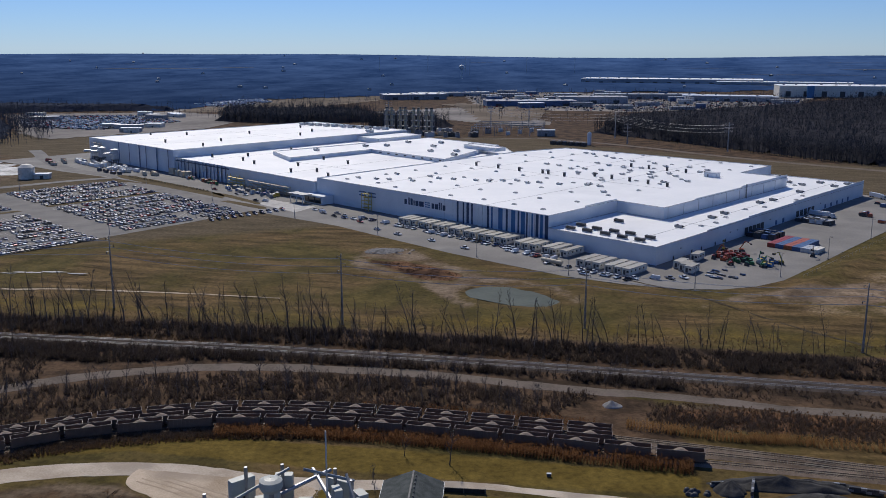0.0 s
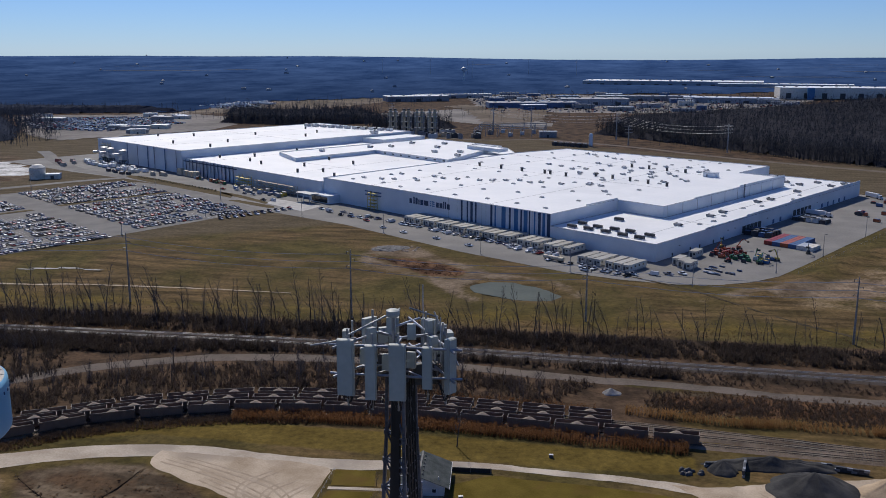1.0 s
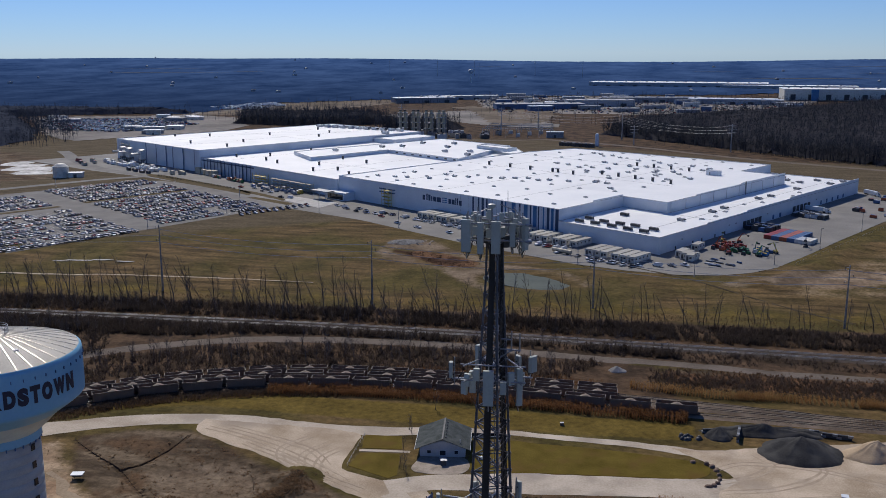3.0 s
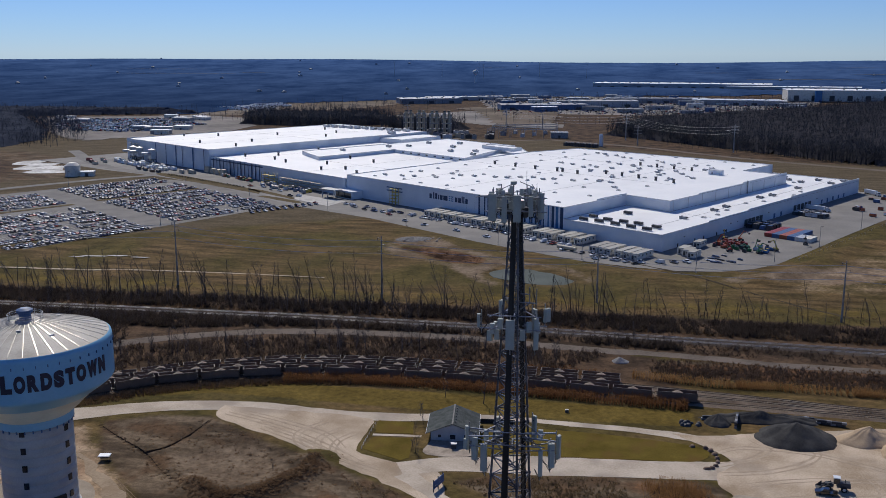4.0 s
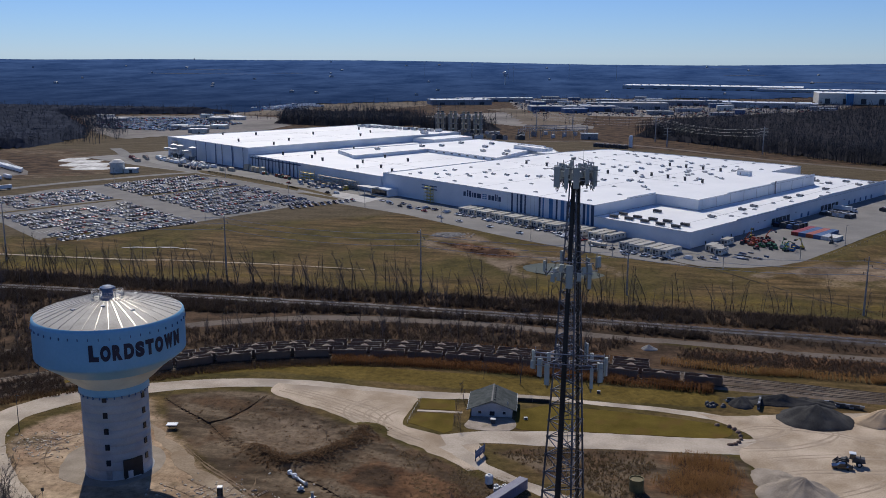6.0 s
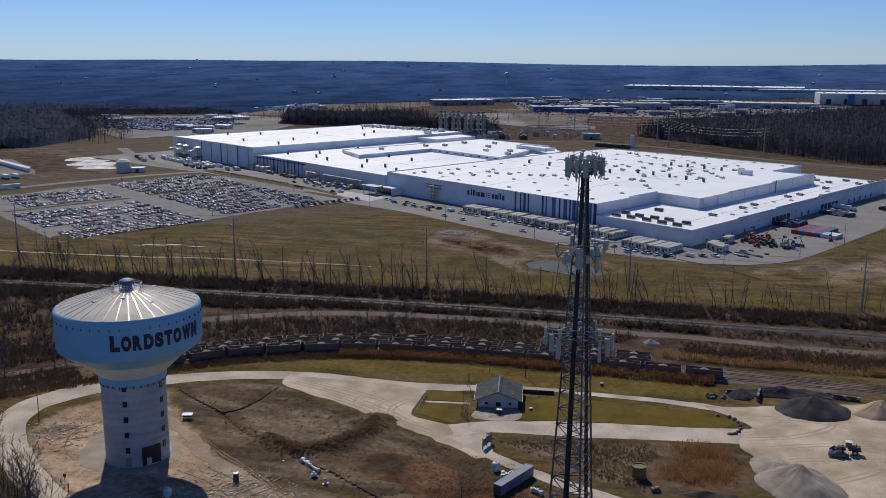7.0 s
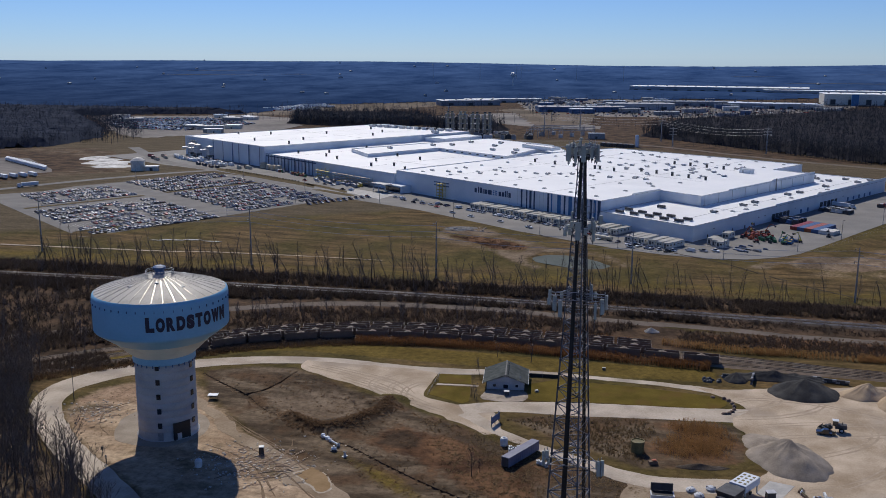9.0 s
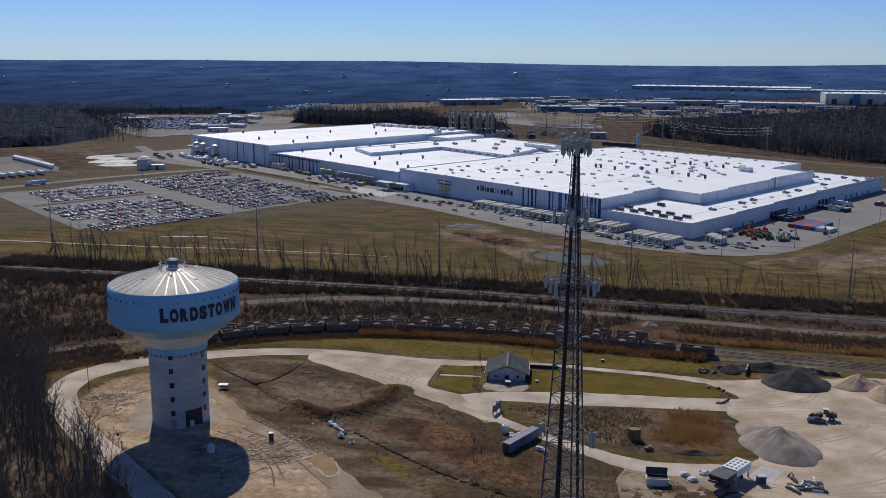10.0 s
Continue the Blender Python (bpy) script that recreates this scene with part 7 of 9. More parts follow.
def monopole(at, h, lean=0.0):
    ob = thing("transmission_pole", "tall slim grey steel transmission pole", "power pole", "transmission poles", at=pose(*at, 0, lean, 0))
    part("shaft", Shape().tube((0, 0, -0.3), (0, 0, h), 0.55, 0.2, 12), galvanised, ob)
    for k, z in enumerate((h - 1.2, h - 4.4, h - 7.6)):
        part("arm", Shape().bar((0, 0, z), (1.8 if k % 2 else -1.8, 0.2, z + 0.25), 0.16), galvanised, ob)
        part("insulator", Shape().tube((1.8 if k % 2 else -1.8, 0.2, z + 0.2), (1.8 if k % 2 else -1.8, 0.2, z - 1.0), 0.14, None, 8), dark_grey, ob)
    return ob


sign_post = thing("road_sign", "small dark sign on a post beside the gravel road", "sign", at=pose(-151.5, 247.5, 0, 0, 0, 30))
part("post", Shape().tube((0, 0, -0.2), (0, 0, 2.6), 0.07, None, 6), dark_grey, sign_post)
part("plate", Shape().box((0, -0.08, 2.6), (0.8, 0.05, 1.0)), dark_grey, sign_post)
POLES = [((-352, 513, 0), 34), ((-211.2, 504.6, 0), 33.9), ((-99.7, 493.7, 0), 31.5), ((4.6, 503.3, 0), 27.9), ((113.1, 486.4, 0), 28.3), ((228, 478, 0), 29)]
for p, h in POLES:
    monopole(p, h)
wire = thing("power_line", "thin sagging power lines between poles", "power line")
for (p, h), (q, g) in zip(POLES, POLES[1:]):
    for k, dz in enumerate((1.2, 4.4, 7.6)):
        s = Shape()
        sx = 1.8 if k % 2 else -1.8
        n = 14
        pts = []
        for i in range(n + 1):
            f = i / n
            sag = 2.6 * 4 * f * (1 - f)
            pts.append((p[0] + sx + (q[0] - p[0]) * f, p[1] + (q[1] - p[1]) * f, (h - dz - 0.9) * (1 - f) + (g - dz - 0.9) * f - sag))
        s.wire(pts, 0.1)
        part("wire", s, light_grey, wire)
for x, y, h in ((-186.2, 287.0, 12.3),):
    simple("street_lamp", "slim dark pole with a small lamp head", "lamp post", pose(x, y, 0), [("pole", Shape().tube((0, 0, 0), (0, 0, h), 0.14, 0.08, 8), dark_grey), ("lamp_head", Shape().box((0.5, 0, h), (1.1, 0.3, 0.15)), dark_grey)], "lamp posts")
simple("marker_post", "short dark post at the road edge", "post", pose(-147.7, 243.2, 0), [("post", Shape().bar((0, 0, 0), (0, 0, 2.6), 0.25), tie_wood), ("plate", Shape().box((0, -0.15, 2.2), (0.6, 0.05, 0.6)), mid_grey)])


# ---- bare trees ----
def bare_tree(seed, h, spread, lean, thin):
    """Trunk and a crown of limbs and twigs; returns both meshes."""
    r = random.Random(seed)
    trunk, crown = Shape(), Shape()
    pts = []
    dx, dy = lean * r.uniform(0.6, 1.2), lean * r.uniform(-0.5, 0.5)
    for k in range(8):
        f = k / 7
        pts.append(Vector((dx * h * f ** 1.4 + r.uniform(-0.12, 0.12) * (k > 0), dy * h * f ** 1.4 + r.uniform(-0.12, 0.12) * (k > 0), h * f - 0.2 * (k == 0))))
    rad = lambda f: thin * (1 - 0.88 * f) + 0.015
    for k in range(7):
        trunk.tube(pts[k], pts[k + 1], rad(k / 7), rad((k + 1) / 7), 6, caps=False)

    def blade(p, q, w):
        d = (q - p)
        s = d.cross(Vector((r.uniform(-1, 1), r.uniform(-1, 1), r.uniform(-1, 1))))
        s = s.normalized() * w if s.length > 1e-4 else Vector((w, 0, 0))
        crown.add([p - s, p + s, q], [(0, 1, 2)])

    def limb(p, d, length, w, depth):
        q = p + d * length * 0.55
        d2 = (d + Vector((r.uniform(-0.25, 0.25), r.uniform(-0.25, 0.25), 0.25))).normalized()
        e = q + d2 * length * 0.45
        crown.tube(p, q, w, w * 0.65, 3, caps=False)
        blade(q, e, w * 0.65)
        if depth == 0:
            return
        for k in range(4 if depth > 1 else 5):
            f = r.uniform(0.25, 0.95)
            o = p.lerp(q, f / 0.6) if f < 0.6 else q.lerp(e, (f - 0.6) / 0.4)
            nd = (d + Vector((r.uniform(-0.8, 0.8), r.uniform(-0.8, 0.8), r.uniform(0.0, 0.6)))).normalized()
            if depth > 1:
                limb(o, nd, length * r.uniform(0.4, 0.6), w * 0.55, depth - 1)
            else:
                blade(o, o + nd * length * r.uniform(0.3, 0.6), max(0.045, w * 0.6))

    n = 24 if spread < 0.3 else int(9 + spread * 14)
    for k in range(n):
        f = 0.28 + 0.7 * (k + r.random()) / n
        i = min(6, int(f * 7))
        p = pts[i].lerp(pts[i + 1], f * 7 - i)
        a = r.uniform(0, 2 * math.pi)
        up = 0.75 + 0.7 * f
        d = Vector((math.cos(a), math.sin(a), up)).normalized()
        limb(p, d, h * spread * (1.05 - 0.75 * f if spread < 0.3 else 0.4 + 0.6 * math.sin(math.pi * min(1.0, max(0.0, f - 0.15)))) * r.uniform(0.7, 1.2), max(0.032 if spread < 0.3 else 0.05, rad(f) * 0.42), 2 if spread > 0.3 else 1)
    return trunk.mesh("trunk", bark), crown.mesh("crown", twig)


def tree_kind(seed, h, spread, lean, thin, label):
    ob = thing("tree", label, "tree", "bare trees")
    for name, me in zip(("trunk", "crown"), bare_tree(seed, h, spread, lean, thin)):
        c = new(name, me)
        c.parent = ob
    return ob


SLIM = [tree_kind(s, h, 0.25, lean, 0.18, "slim leaning bare tree with a sparse crown") for s, h, lean in ((1, 16, -0.05), (2, 19, -0.16), (3, 14, 0.06), (4, 20, -0.26), (5, 17, 0.03), (6, 13, -0.34), (7, 18, 0.12), (8, 15, -0.42))]
BUSHY = [tree_kind(s, h, 0.36, 0.02, 0.24, "bare grey-brown tree with a twiggy spreading crown") for s, h in ((11, 11), (12, 13), (13, 9), (14, 14), (15, 12))]
used = set()
joined = []


def plant(kinds, x, y, size, r, single=True):
    """A tree of its own, or one of the many that are joined into the stand."""
    k = r.choice(kinds)
    m = Matrix.LocRotScale((x, y, 0), Euler((r.gauss(0, 0.06), r.gauss(0, 0.07), r.uniform(0, 6.28) if k in BUSHY else r.uniform(-0.7, 0.7))), Vector((size, size, size)))
    if k.name not in used:
        used.add(k.name)
        k.matrix_basis = m
    elif single:
        copy_thing(k, m).matrix_basis = m
    else:
        joined.append((k, m))


def stand(name, label):
    """All joined trees as one mesh."""
    vs, fs, off = [], [], 0
    cache = {}
    for k, m in joined:
        if k.name not in cache:
            parts = []
            for c in k.children:
                c.data.calc_loop_triangles()
                co = np.empty(len(c.data.vertices) * 3)
                c.data.vertices.foreach_get("co", co)
                tri = np.empty(len(c.data.loop_triangles) * 3, int)
                c.data.loop_triangles.foreach_get("vertices", tri)
                parts.append((co.reshape(-1, 3), tri.reshape(-1, 3)))
            cache[k.name] = parts
        M = np.array(m)
        for co, tri in cache[k.name]:
            vs.append(co @ M[:3, :3].T + M[:3, 3])
            fs.append(tri + off)
            off += len(co)
    mesh_from(name, np.concatenate(vs), np.concatenate(fs), twig, label, "trees")


def mesh_from(name, v, f, mat, label, category):
    me = bpy.data.meshes.new(name)
    me.vertices.add(len(v))
    me.vertices.foreach_set("co", v.ravel())
    me.loops.add(len(f) * 3)
    me.loops.foreach_set("vertex_index", f.ravel())
    me.polygons.add(len(f))
    me.polygons.foreach_set("loop_start", np.arange(0, len(f) * 3, 3))
    me.materials.append(mat)
    me.update()
    me.validate()
    return tagged(new(name, me), label, category, "", "stuff")


tr = random.Random(77)
# the row beside the field
x = -330.0
while x < 160:
    gap = tr.choice((0.9, 1.5, 2.4, 3.6, 6.0)) * (1.25 if x > 10 else 1.0)
    x += gap
    y = 483 + 2.5 * math.sin(x * 0.02) + tr.uniform(-4.5, 2.0)
    plant(SLIM, x, y, tr.uniform(0.75, 1.3) * (0.75 if x > 20 else 1.0), tr, tr.random() < 0.4)
# trees in the scrub by the railway and the dirt road
for k in range(150):
    x = tr.uniform(-330, 20)
    plant(SLIM + BUSHY[:2], x, 465 + tr.uniform(-3, 14), tr.uniform(0.35, 0.8), tr, False)
for k in range(120):
    x = tr.uniform(-300, 40)
    plant(BUSHY + SLIM[:2], x, 443 + min(0, (x + 120) * 0.08) + tr.uniform(-2, 4), tr.uniform(0.25, 0.5), tr, False)
for k in range(90):
    x = tr.uniform(-235, -10)
    y = float(np.interp(x, [-235, -170, -120, -60, 0], [366, 398, 412, 416, 412])) + tr.uniform(-8, 9)
    plant(BUSHY + SLIM[:3], x, y, tr.uniform(0.35, 0.7), tr, False)
for x, y, s in ((-112, 421, 0.95), (-66, 413, 0.9), (-40, 418, 0.8), (-20, 404, 0.6), (-151, 420, 0.8), (-34, 362, 0.75), (12, 430, 0.4), (60, 430, 0.4), (-48, 366, 0.5)):
    plant(BUSHY, x, y, s, tr)
# the dense wood beside the gravel road
for k in range(470):
    y = tr.uniform(160, 312)
    edge = float(np.interp(y, [140, 178, 209, 222, 235, 242, 252, 263, 275, 290, 312], [-45, -86, -124, -139, -155, -165, -176, -187, -197, -206, -214]))
    x = edge - 1.0 - 62 * tr.random() ** 1.4
    plant(BUSHY + BUSHY + SLIM[:3], x, y, tr.uniform(0.75, 1.2), tr, k % 8 == 0)
for k in range(150):
    plant(BUSHY, tr.uniform(-360, -205), tr.uniform(325, 450), tr.uniform(0.45, 0.8), tr, False)
stand("tree_stand", "many bare trees in thickets along the tracks")
# single small trees near the house
for x, y, s in ((-51.5, 342, 0.42), (-49.5, 318.5, 0.4), (-52.5, 333, 0.3), (-40, 256, 0.55), (-38, 259, 0.35), (-8, 276, 0.2), (-88, 300, 0.2), (-51, 320, 0.35), (-53.5, 347.5, 0.35), (-48, 315, 0.3)):
    plant(BUSHY, x, y, s, tr)

# ---- scrub, reeds and tufts ----


def clump(seed, blades, h, spread, w, tip=0.0):
    """Vertices and faces of one clump of upright stems."""
    r = random.Random(seed)
    v, f = [], []
    for k in range(blades):
        a, b = r.uniform(0, 6.28), r.uniform(0, 6.28)
        x, y = spread * 0.45 * r.random() * math.cos(a), spread * 0.45 * r.random() * math.sin(a)
        ex, ey = x + spread * r.uniform(0.2, 1) * math.cos(b), y + spread * r.uniform(0.2, 1) * math.sin(b)
        hh = h * r.uniform(0.5, 1.0)
        sx, sy = w * math.cos(b + 1.57), w * math.sin(b + 1.57)
        n = len(v)
        if tip:
            v += [(x - sx * 0.5, y - sy * 0.5, 0), (x + sx * 0.5, y + sy * 0.5, 0), (ex, ey, hh), (ex - sx * tip, ey - sy * tip, hh), (ex + sx * tip, ey + sy * tip, hh), (ex + sx * 0.5, ey + sy * 0.2, hh + 0.45)]
            f += [(n, n + 1, n + 2), (n + 3, n + 4, n + 5)]
        else:
            v += [(x - sx, y - sy, 0), (x + sx, y + sy, 0), (ex, ey, hh)]
            f += [(n, n + 1, n + 2)]
            for j in range(2):
                g = r.uniform(0.35, 0.8)
                ox, oy, oz = x + (ex - x) * g, y + (ey - y) * g, hh * g
                c = r.uniform(0, 6.28)
                m = len(v)
                v += [(ox - sy * 0.6, oy + sx * 0.6, oz), (ox + sy * 0.6, oy - sx * 0.6, oz), (ox + 0.4 * spread * math.cos(c), oy + 0.4 * spread * math.sin(c), oz + hh * r.uniform(0.1, 0.35))]
                f += [(m, m + 1, m + 2)]
    return np.array(v), np.array(f)


def scatter(name, spots, kinds, sizes, mat, label, category, seed):
    """One object of many clumps at the spots."""
    r = np.random.RandomState(seed)
    vs, fs, off = [], [], 0
    for k, (x, y, z) in enumerate(spots):
        v, f = kinds[r.randint(len(kinds))]
        a, s = r.uniform(0, 6.28), r.uniform(*sizes)
        c, d = math.cos(a) * s, math.sin(a) * s
        vs.append(np.stack([x + v[:, 0] * c - v[:, 1] * d, y + v[:, 0] * d + v[:, 1] * c, z + v[:, 2] * s * r.uniform(0.75, 1.2)], 1))
        fs.append(f + off)
        off += len(v)
    v, f = np.concatenate(vs), np.concatenate(fs)
    return mesh_from(name, v, f, mat, label, category)


def filled(outline, count, seed, keep=None, soft=2.0):
    """Random spots within an outline, thinned towards its edge and by slow noise."""
    r = np.random.RandomState(seed)
    xs, ys = [p[0] for p in outline], [p[1] for p in outline]
    x, y = r.uniform(min(xs), max(xs), count), r.uniform(min(ys), max(ys), count)
    d = inside(outline, x, y)
    patchy = np.array([noise.noise((a * 0.05, b * 0.09, seed)) for a, b in zip(x, y)])
    ok = (d > r.uniform(0, soft, count)) & (patchy > r.uniform(-0.75, 0.35, count))
    x, y = x[ok], y[ok]
    z = ground_height(x, y) - 0.05
    return list(zip(x, y, z))


def beside(pts, x0, x1, o0, o1, count, seed):
    """Random spots along a curve between two x, o0 to o1 metres to its right."""
    r = np.random.RandomState(seed)
    line = [p for p in spline(pts, 1.0) if x0 < p.x < x1]
    out = []
    for k in range(count):
        i = r.randint(1, len(line) - 1)
        d = (line[i + 1 if i + 1 < len(line) else i] - line[i - 1]).normalized()
        o = r.uniform(o0, o1)
        if noise.noise((line[i].x * 0.06, o * 0.2, seed)) > r.uniform(-0.9, 0.1):
            out.append((line[i].x + d.y * o, line[i].y - d.x * o, -0.05))
    return out


shrub = [clump(s, 9, 1.9, 1.15, 0.11) for s in range(6)]
reed = [clump(s + 50, 12, 2.0 + 0.25 * (s % 3), 0.62, 0.042, 1.9) for s in range(5)]
tuft = [clump(s + 90, 7, 0.55, 0.35, 0.06) for s in range(4)]
mat_tuft = [clump(s + 190, 6, 0.24, 0.7, 0.10) for s in range(5)]
rust_weed = surface("reddish_dead_weeds", (0.11, 0.066, 0.037), (0.235, 0.148, 0.082), 0.06, 1.0, 0.95, vary="island")
thin(rust_weed, 0.4)
scatter("scrub", filled([(-360, 461), (-100, 464), (60, 455), (200, 449), (200, 474), (60, 478), (-60, 484), (-360, 486)], 18000, 1), shrub, (0.5, 2.0), brush_dark, "dark leafless scrub along the railway", "scrub", 1)
scatter("scrub", filled([(-360, 432), (-180, 431), (-120, 442), (-40, 441), (40, 432), (40, 440), (-40, 446), (-120, 450), (-360, 450)], 9000, 2, soft=1.0), shrub, (0.5, 1.9), brush_dark, "leafless scrub beside the dirt road", "scrub", 2)
scatter("scrub", filled([(-300, 345), (-215, 370), (-185, 402), (-150, 421), (-100, 431), (-50, 431), (10, 424), (-10, 398), (-80, 399), (-130, 394), (-165, 376), (-215, 345), (-300, 290)], 22000, 3), shrub, (0.6, 1.7), brush_mat,
        "dense dark scrub behind the wagons", "scrub", 3)
scatter("scrub", beside(SIDINGS[0], -262, -150, 2.4, 6.0, 500, 41) + beside(SIDINGS[0], -262, -196, -14.0, 2.4, 1700, 42) + beside(SIDINGS[0], -165, -84, 2.4, 8.0, 1100, 4), shrub, (0.5, 1.15), brush_mat, "low scrub in front of the wagons", "scrub", 4)
scatter("scrub", filled([(-290, 140), (-50, 140), (-88, 178), (-126, 208), (-141, 221), (-157, 234), (-178, 251), (-199, 274), (-208, 290), (-217, 312), (-290, 345)], 6000, 5), shrub, (0.5, 1.2), brush_mat, "tangled undergrowth of a bare wood", "scrub", 5)
scatter("scrub", filled([(24, 397), (200, 388), (200, 412), (100, 414), (40, 420), (24, 418)], 6500, 6), shrub, (0.35, 1.1), brush_mat, "low brown scrub on a slope", "scrub", 6)
scatter("scrub", filled([(-150, 322), (-122, 336), (-80, 311), (-58, 298), (-30, 280), (0, 262), (24, 255), (20, 220), (-20, 205), (-58, 238), (-98, 268), (-130, 298)], 9000, 7), mat_tuft, (0.6, 1.5), rust_weed, "rough reddish dead weeds on waste ground", "weeds", 7)
scatter("scrub", filled([(-420, 300), (-245, 300), (-225, 340), (-215, 372), (-190, 405), (-200, 440), (-420, 440)], 7000, 18), shrub, (0.8, 2.0), brush_dark, "dense dark scrub under bare trees", "scrub", 18)
br = random.Random(81)
berm_line = spline(BERM, 0.5)
bx = np.array([p.x for p in berm_line for k in range(10)]) + np.array([br.gauss(0, 2.4) for k in range(10 * len(berm_line))])
by = np.array([p.y for p in berm_line for k in range(10)]) + np.array([br.gauss(0, 2.4) for k in range(10 * len(berm_line))])
scatter("scrub", list(zip(bx, by, ground_height(bx, by) - 0.05)), mat_tuft, (0.7, 1.9), rust_weed, "dark weeds on a curved bank", "weeds", 8)
scatter("scrub", filled([(14, 431), (60, 427), (200, 420), (200, 436), (60, 443), (14, 446)], 2600, 19), shrub, (0.3, 1.0), brush_mat, "thin brown scrub between the railway and the dirt road", "scrub", 19)
mud_weed = thin(surface("wet_mud_weeds", (0.035, 0.018, 0.011), (0.10, 0.055, 0.033), 0.06, 1.0, 0.95, vary="island"), 0.3)
scatter("scrub", filled(MUD, 2600, 27, soft=3.0), mat_tuft, (0.8, 1.8), mud_weed, "flattened dark reddish weeds on wet mud", "weeds", 27)
scatter("reeds", beside(SIDINGS[0], -112, 36, 2.6, 8.5, 5000, 9), reed, (0.4, 1.25), reed_mat, "golden-brown dry reeds beside the wagons", "reeds", 9)
scatter("reeds", beside([(16, 398), (50, 392.5), (94, 391), (240, 381)], 16, 238, -1.8, 2.2, 3600, 10), reed, (0.4, 1.25), reed_gold, "golden-brown dry reeds along the rails", "reeds", 10)
scatter("reeds", filled(RUST[2], 6000, 11, soft=7.0), reed, (0.35, 0.8), reed_gold, "patch of rust-coloured dry reeds", "reeds", 11)
scatter("reeds", filled([(-70, 399), (-20, 398), (8, 394), (8, 398), (-10, 402), (-70, 405)], 1400, 12, soft=0.5), reed, (0.6, 1.0), reed_mat, "dry reeds behind the wagons", "reeds", 12)
pale_weed = surface("dry_tan_weeds", (0.15, 0.105, 0.055), (0.34, 0.245, 0.14), 0.06, 1.0, 0.95, vary="island")
thin(pale_weed, 0.4)
scatter("dry_grass", filled([(-37, 301), (-23, 307), (10, 311), (14, 300), (9, 290), (10, 273), (-3, 279), (-17, 288)], 5200, 13), tuft, (0.7, 1.8), pale_weed, "matted dry weeds inside the drive loop", "weeds", 13)
scatter("dry_grass", filled([(-66, 300), (-30, 286), (-14, 270), (20, 255), (20, 225), (-30, 225), (-50, 262)], 9000, 14), mat_tuft, (0.7, 1.6), pale_weed, "matted dry weeds on waste ground", "weeds", 14)
scatter("dry_grass", filled([(24, 400), (200, 390), (200, 416), (30, 422)], 5000, 15), tuft, (0.8, 2.0), rust_weed, "rust-brown dry grass on a slope", "weeds", 15)
scatter("dry_grass", filled([(-190, 265), (-184, 296), (-158, 322), (-144, 306), (-150, 292), (-160, 270), (-156, 230)], 700, 16), tuft, (0.5, 1.2), pale_weed, "thin weeds on bare soil", "weeds", 16)
scatter("dry_grass", filled([(-360, 486), (0, 487), (200, 480), (200, 496), (0, 500), (-360, 500)], 7000, 17), tuft, (0.7, 1.8), pale_weed, "pale dead grass under the tree row", "weeds", 17)
field_weed = surface("field_grass_tufts", (0.12, 0.085, 0.032), (0.24, 0.17, 0.075), 0.05, 0.7, 0.95, vary="island")
thin(field_weed, 0.4)
scatter("field_grass", filled([(-330, 500), (150, 495), (200, 620), (130, 600), (60, 575), (-20, 590), (-110, 660), (-210, 735), (-300, 660), (-360, 570)], 5000, 61), tuft, (0.4, 0.8), field_weed, "tufts of dry field grass", "grass", 61)

scatter("dry_grass", beside(SIDINGS[0], -262, -84, 3.5, 10.0, 2200, 63), tuft, (1.2, 2.6), rust_weed, "rust-brown dead weeds in front of the wagons", "weeds", 63)
scatter("dry_grass", [p for p in filled([(-420, 452), (-100, 461), (60, 453), (200, 446), (200, 455), (60, 462), (-100, 470), (-420, 466)], 9000, 64)], tuft, (1.0, 2.4), rust_weed, "brown dead weeds beside the railway", "weeds", 64)


# ---- site trailers and vehicles round the factory ----
def site_trailer(length):
    ob = thing("site_trailer", "cream site-office trailer with a weathered grey roof", "office trailer", "site trailers")
    part("body", Shape().box((0, 0, 2.0), (length, 3.5, 2.9)), cream, ob)
    part("roof", Shape().box((0, 0, 3.55), (length + 0.3, 3.7, 0.22), 0, 0, 0.985), trailer_roof, ob)
    part("skirt", Shape().box((0, 0, 0.3), (length - 0.2, 3.3, 0.6)), mid_grey, ob)
    for k in range(int(length // 4)):
        x = -length / 2 + 2 + k * 4
        for y in (-1.76, 1.76):
            part("window", Shape().box((x, y, 2.3), (1.2, 0.06, 0.9)), glass_dark, ob)
    part("door", Shape().box((-length / 2 - 0.03, 0.6, 1.75), (0.08, 1.0, 2.1)), dark_grey, ob)
    part("window", Shape().box((-length / 2 - 0.03, -0.9, 2.2), (0.08, 1.0, 0.9)), glass_dark, ob)
    part("steps", Shape().box((-length / 2 - 0.8, 0.6, 0.35), (1.4, 1.3, 0.7)), mid_grey, ob)
    part("air_unit", Shape().box((length / 2 + 0.2, 0, 2.2), (0.5, 1.1, 1.5)), light_grey, ob)
    return ob


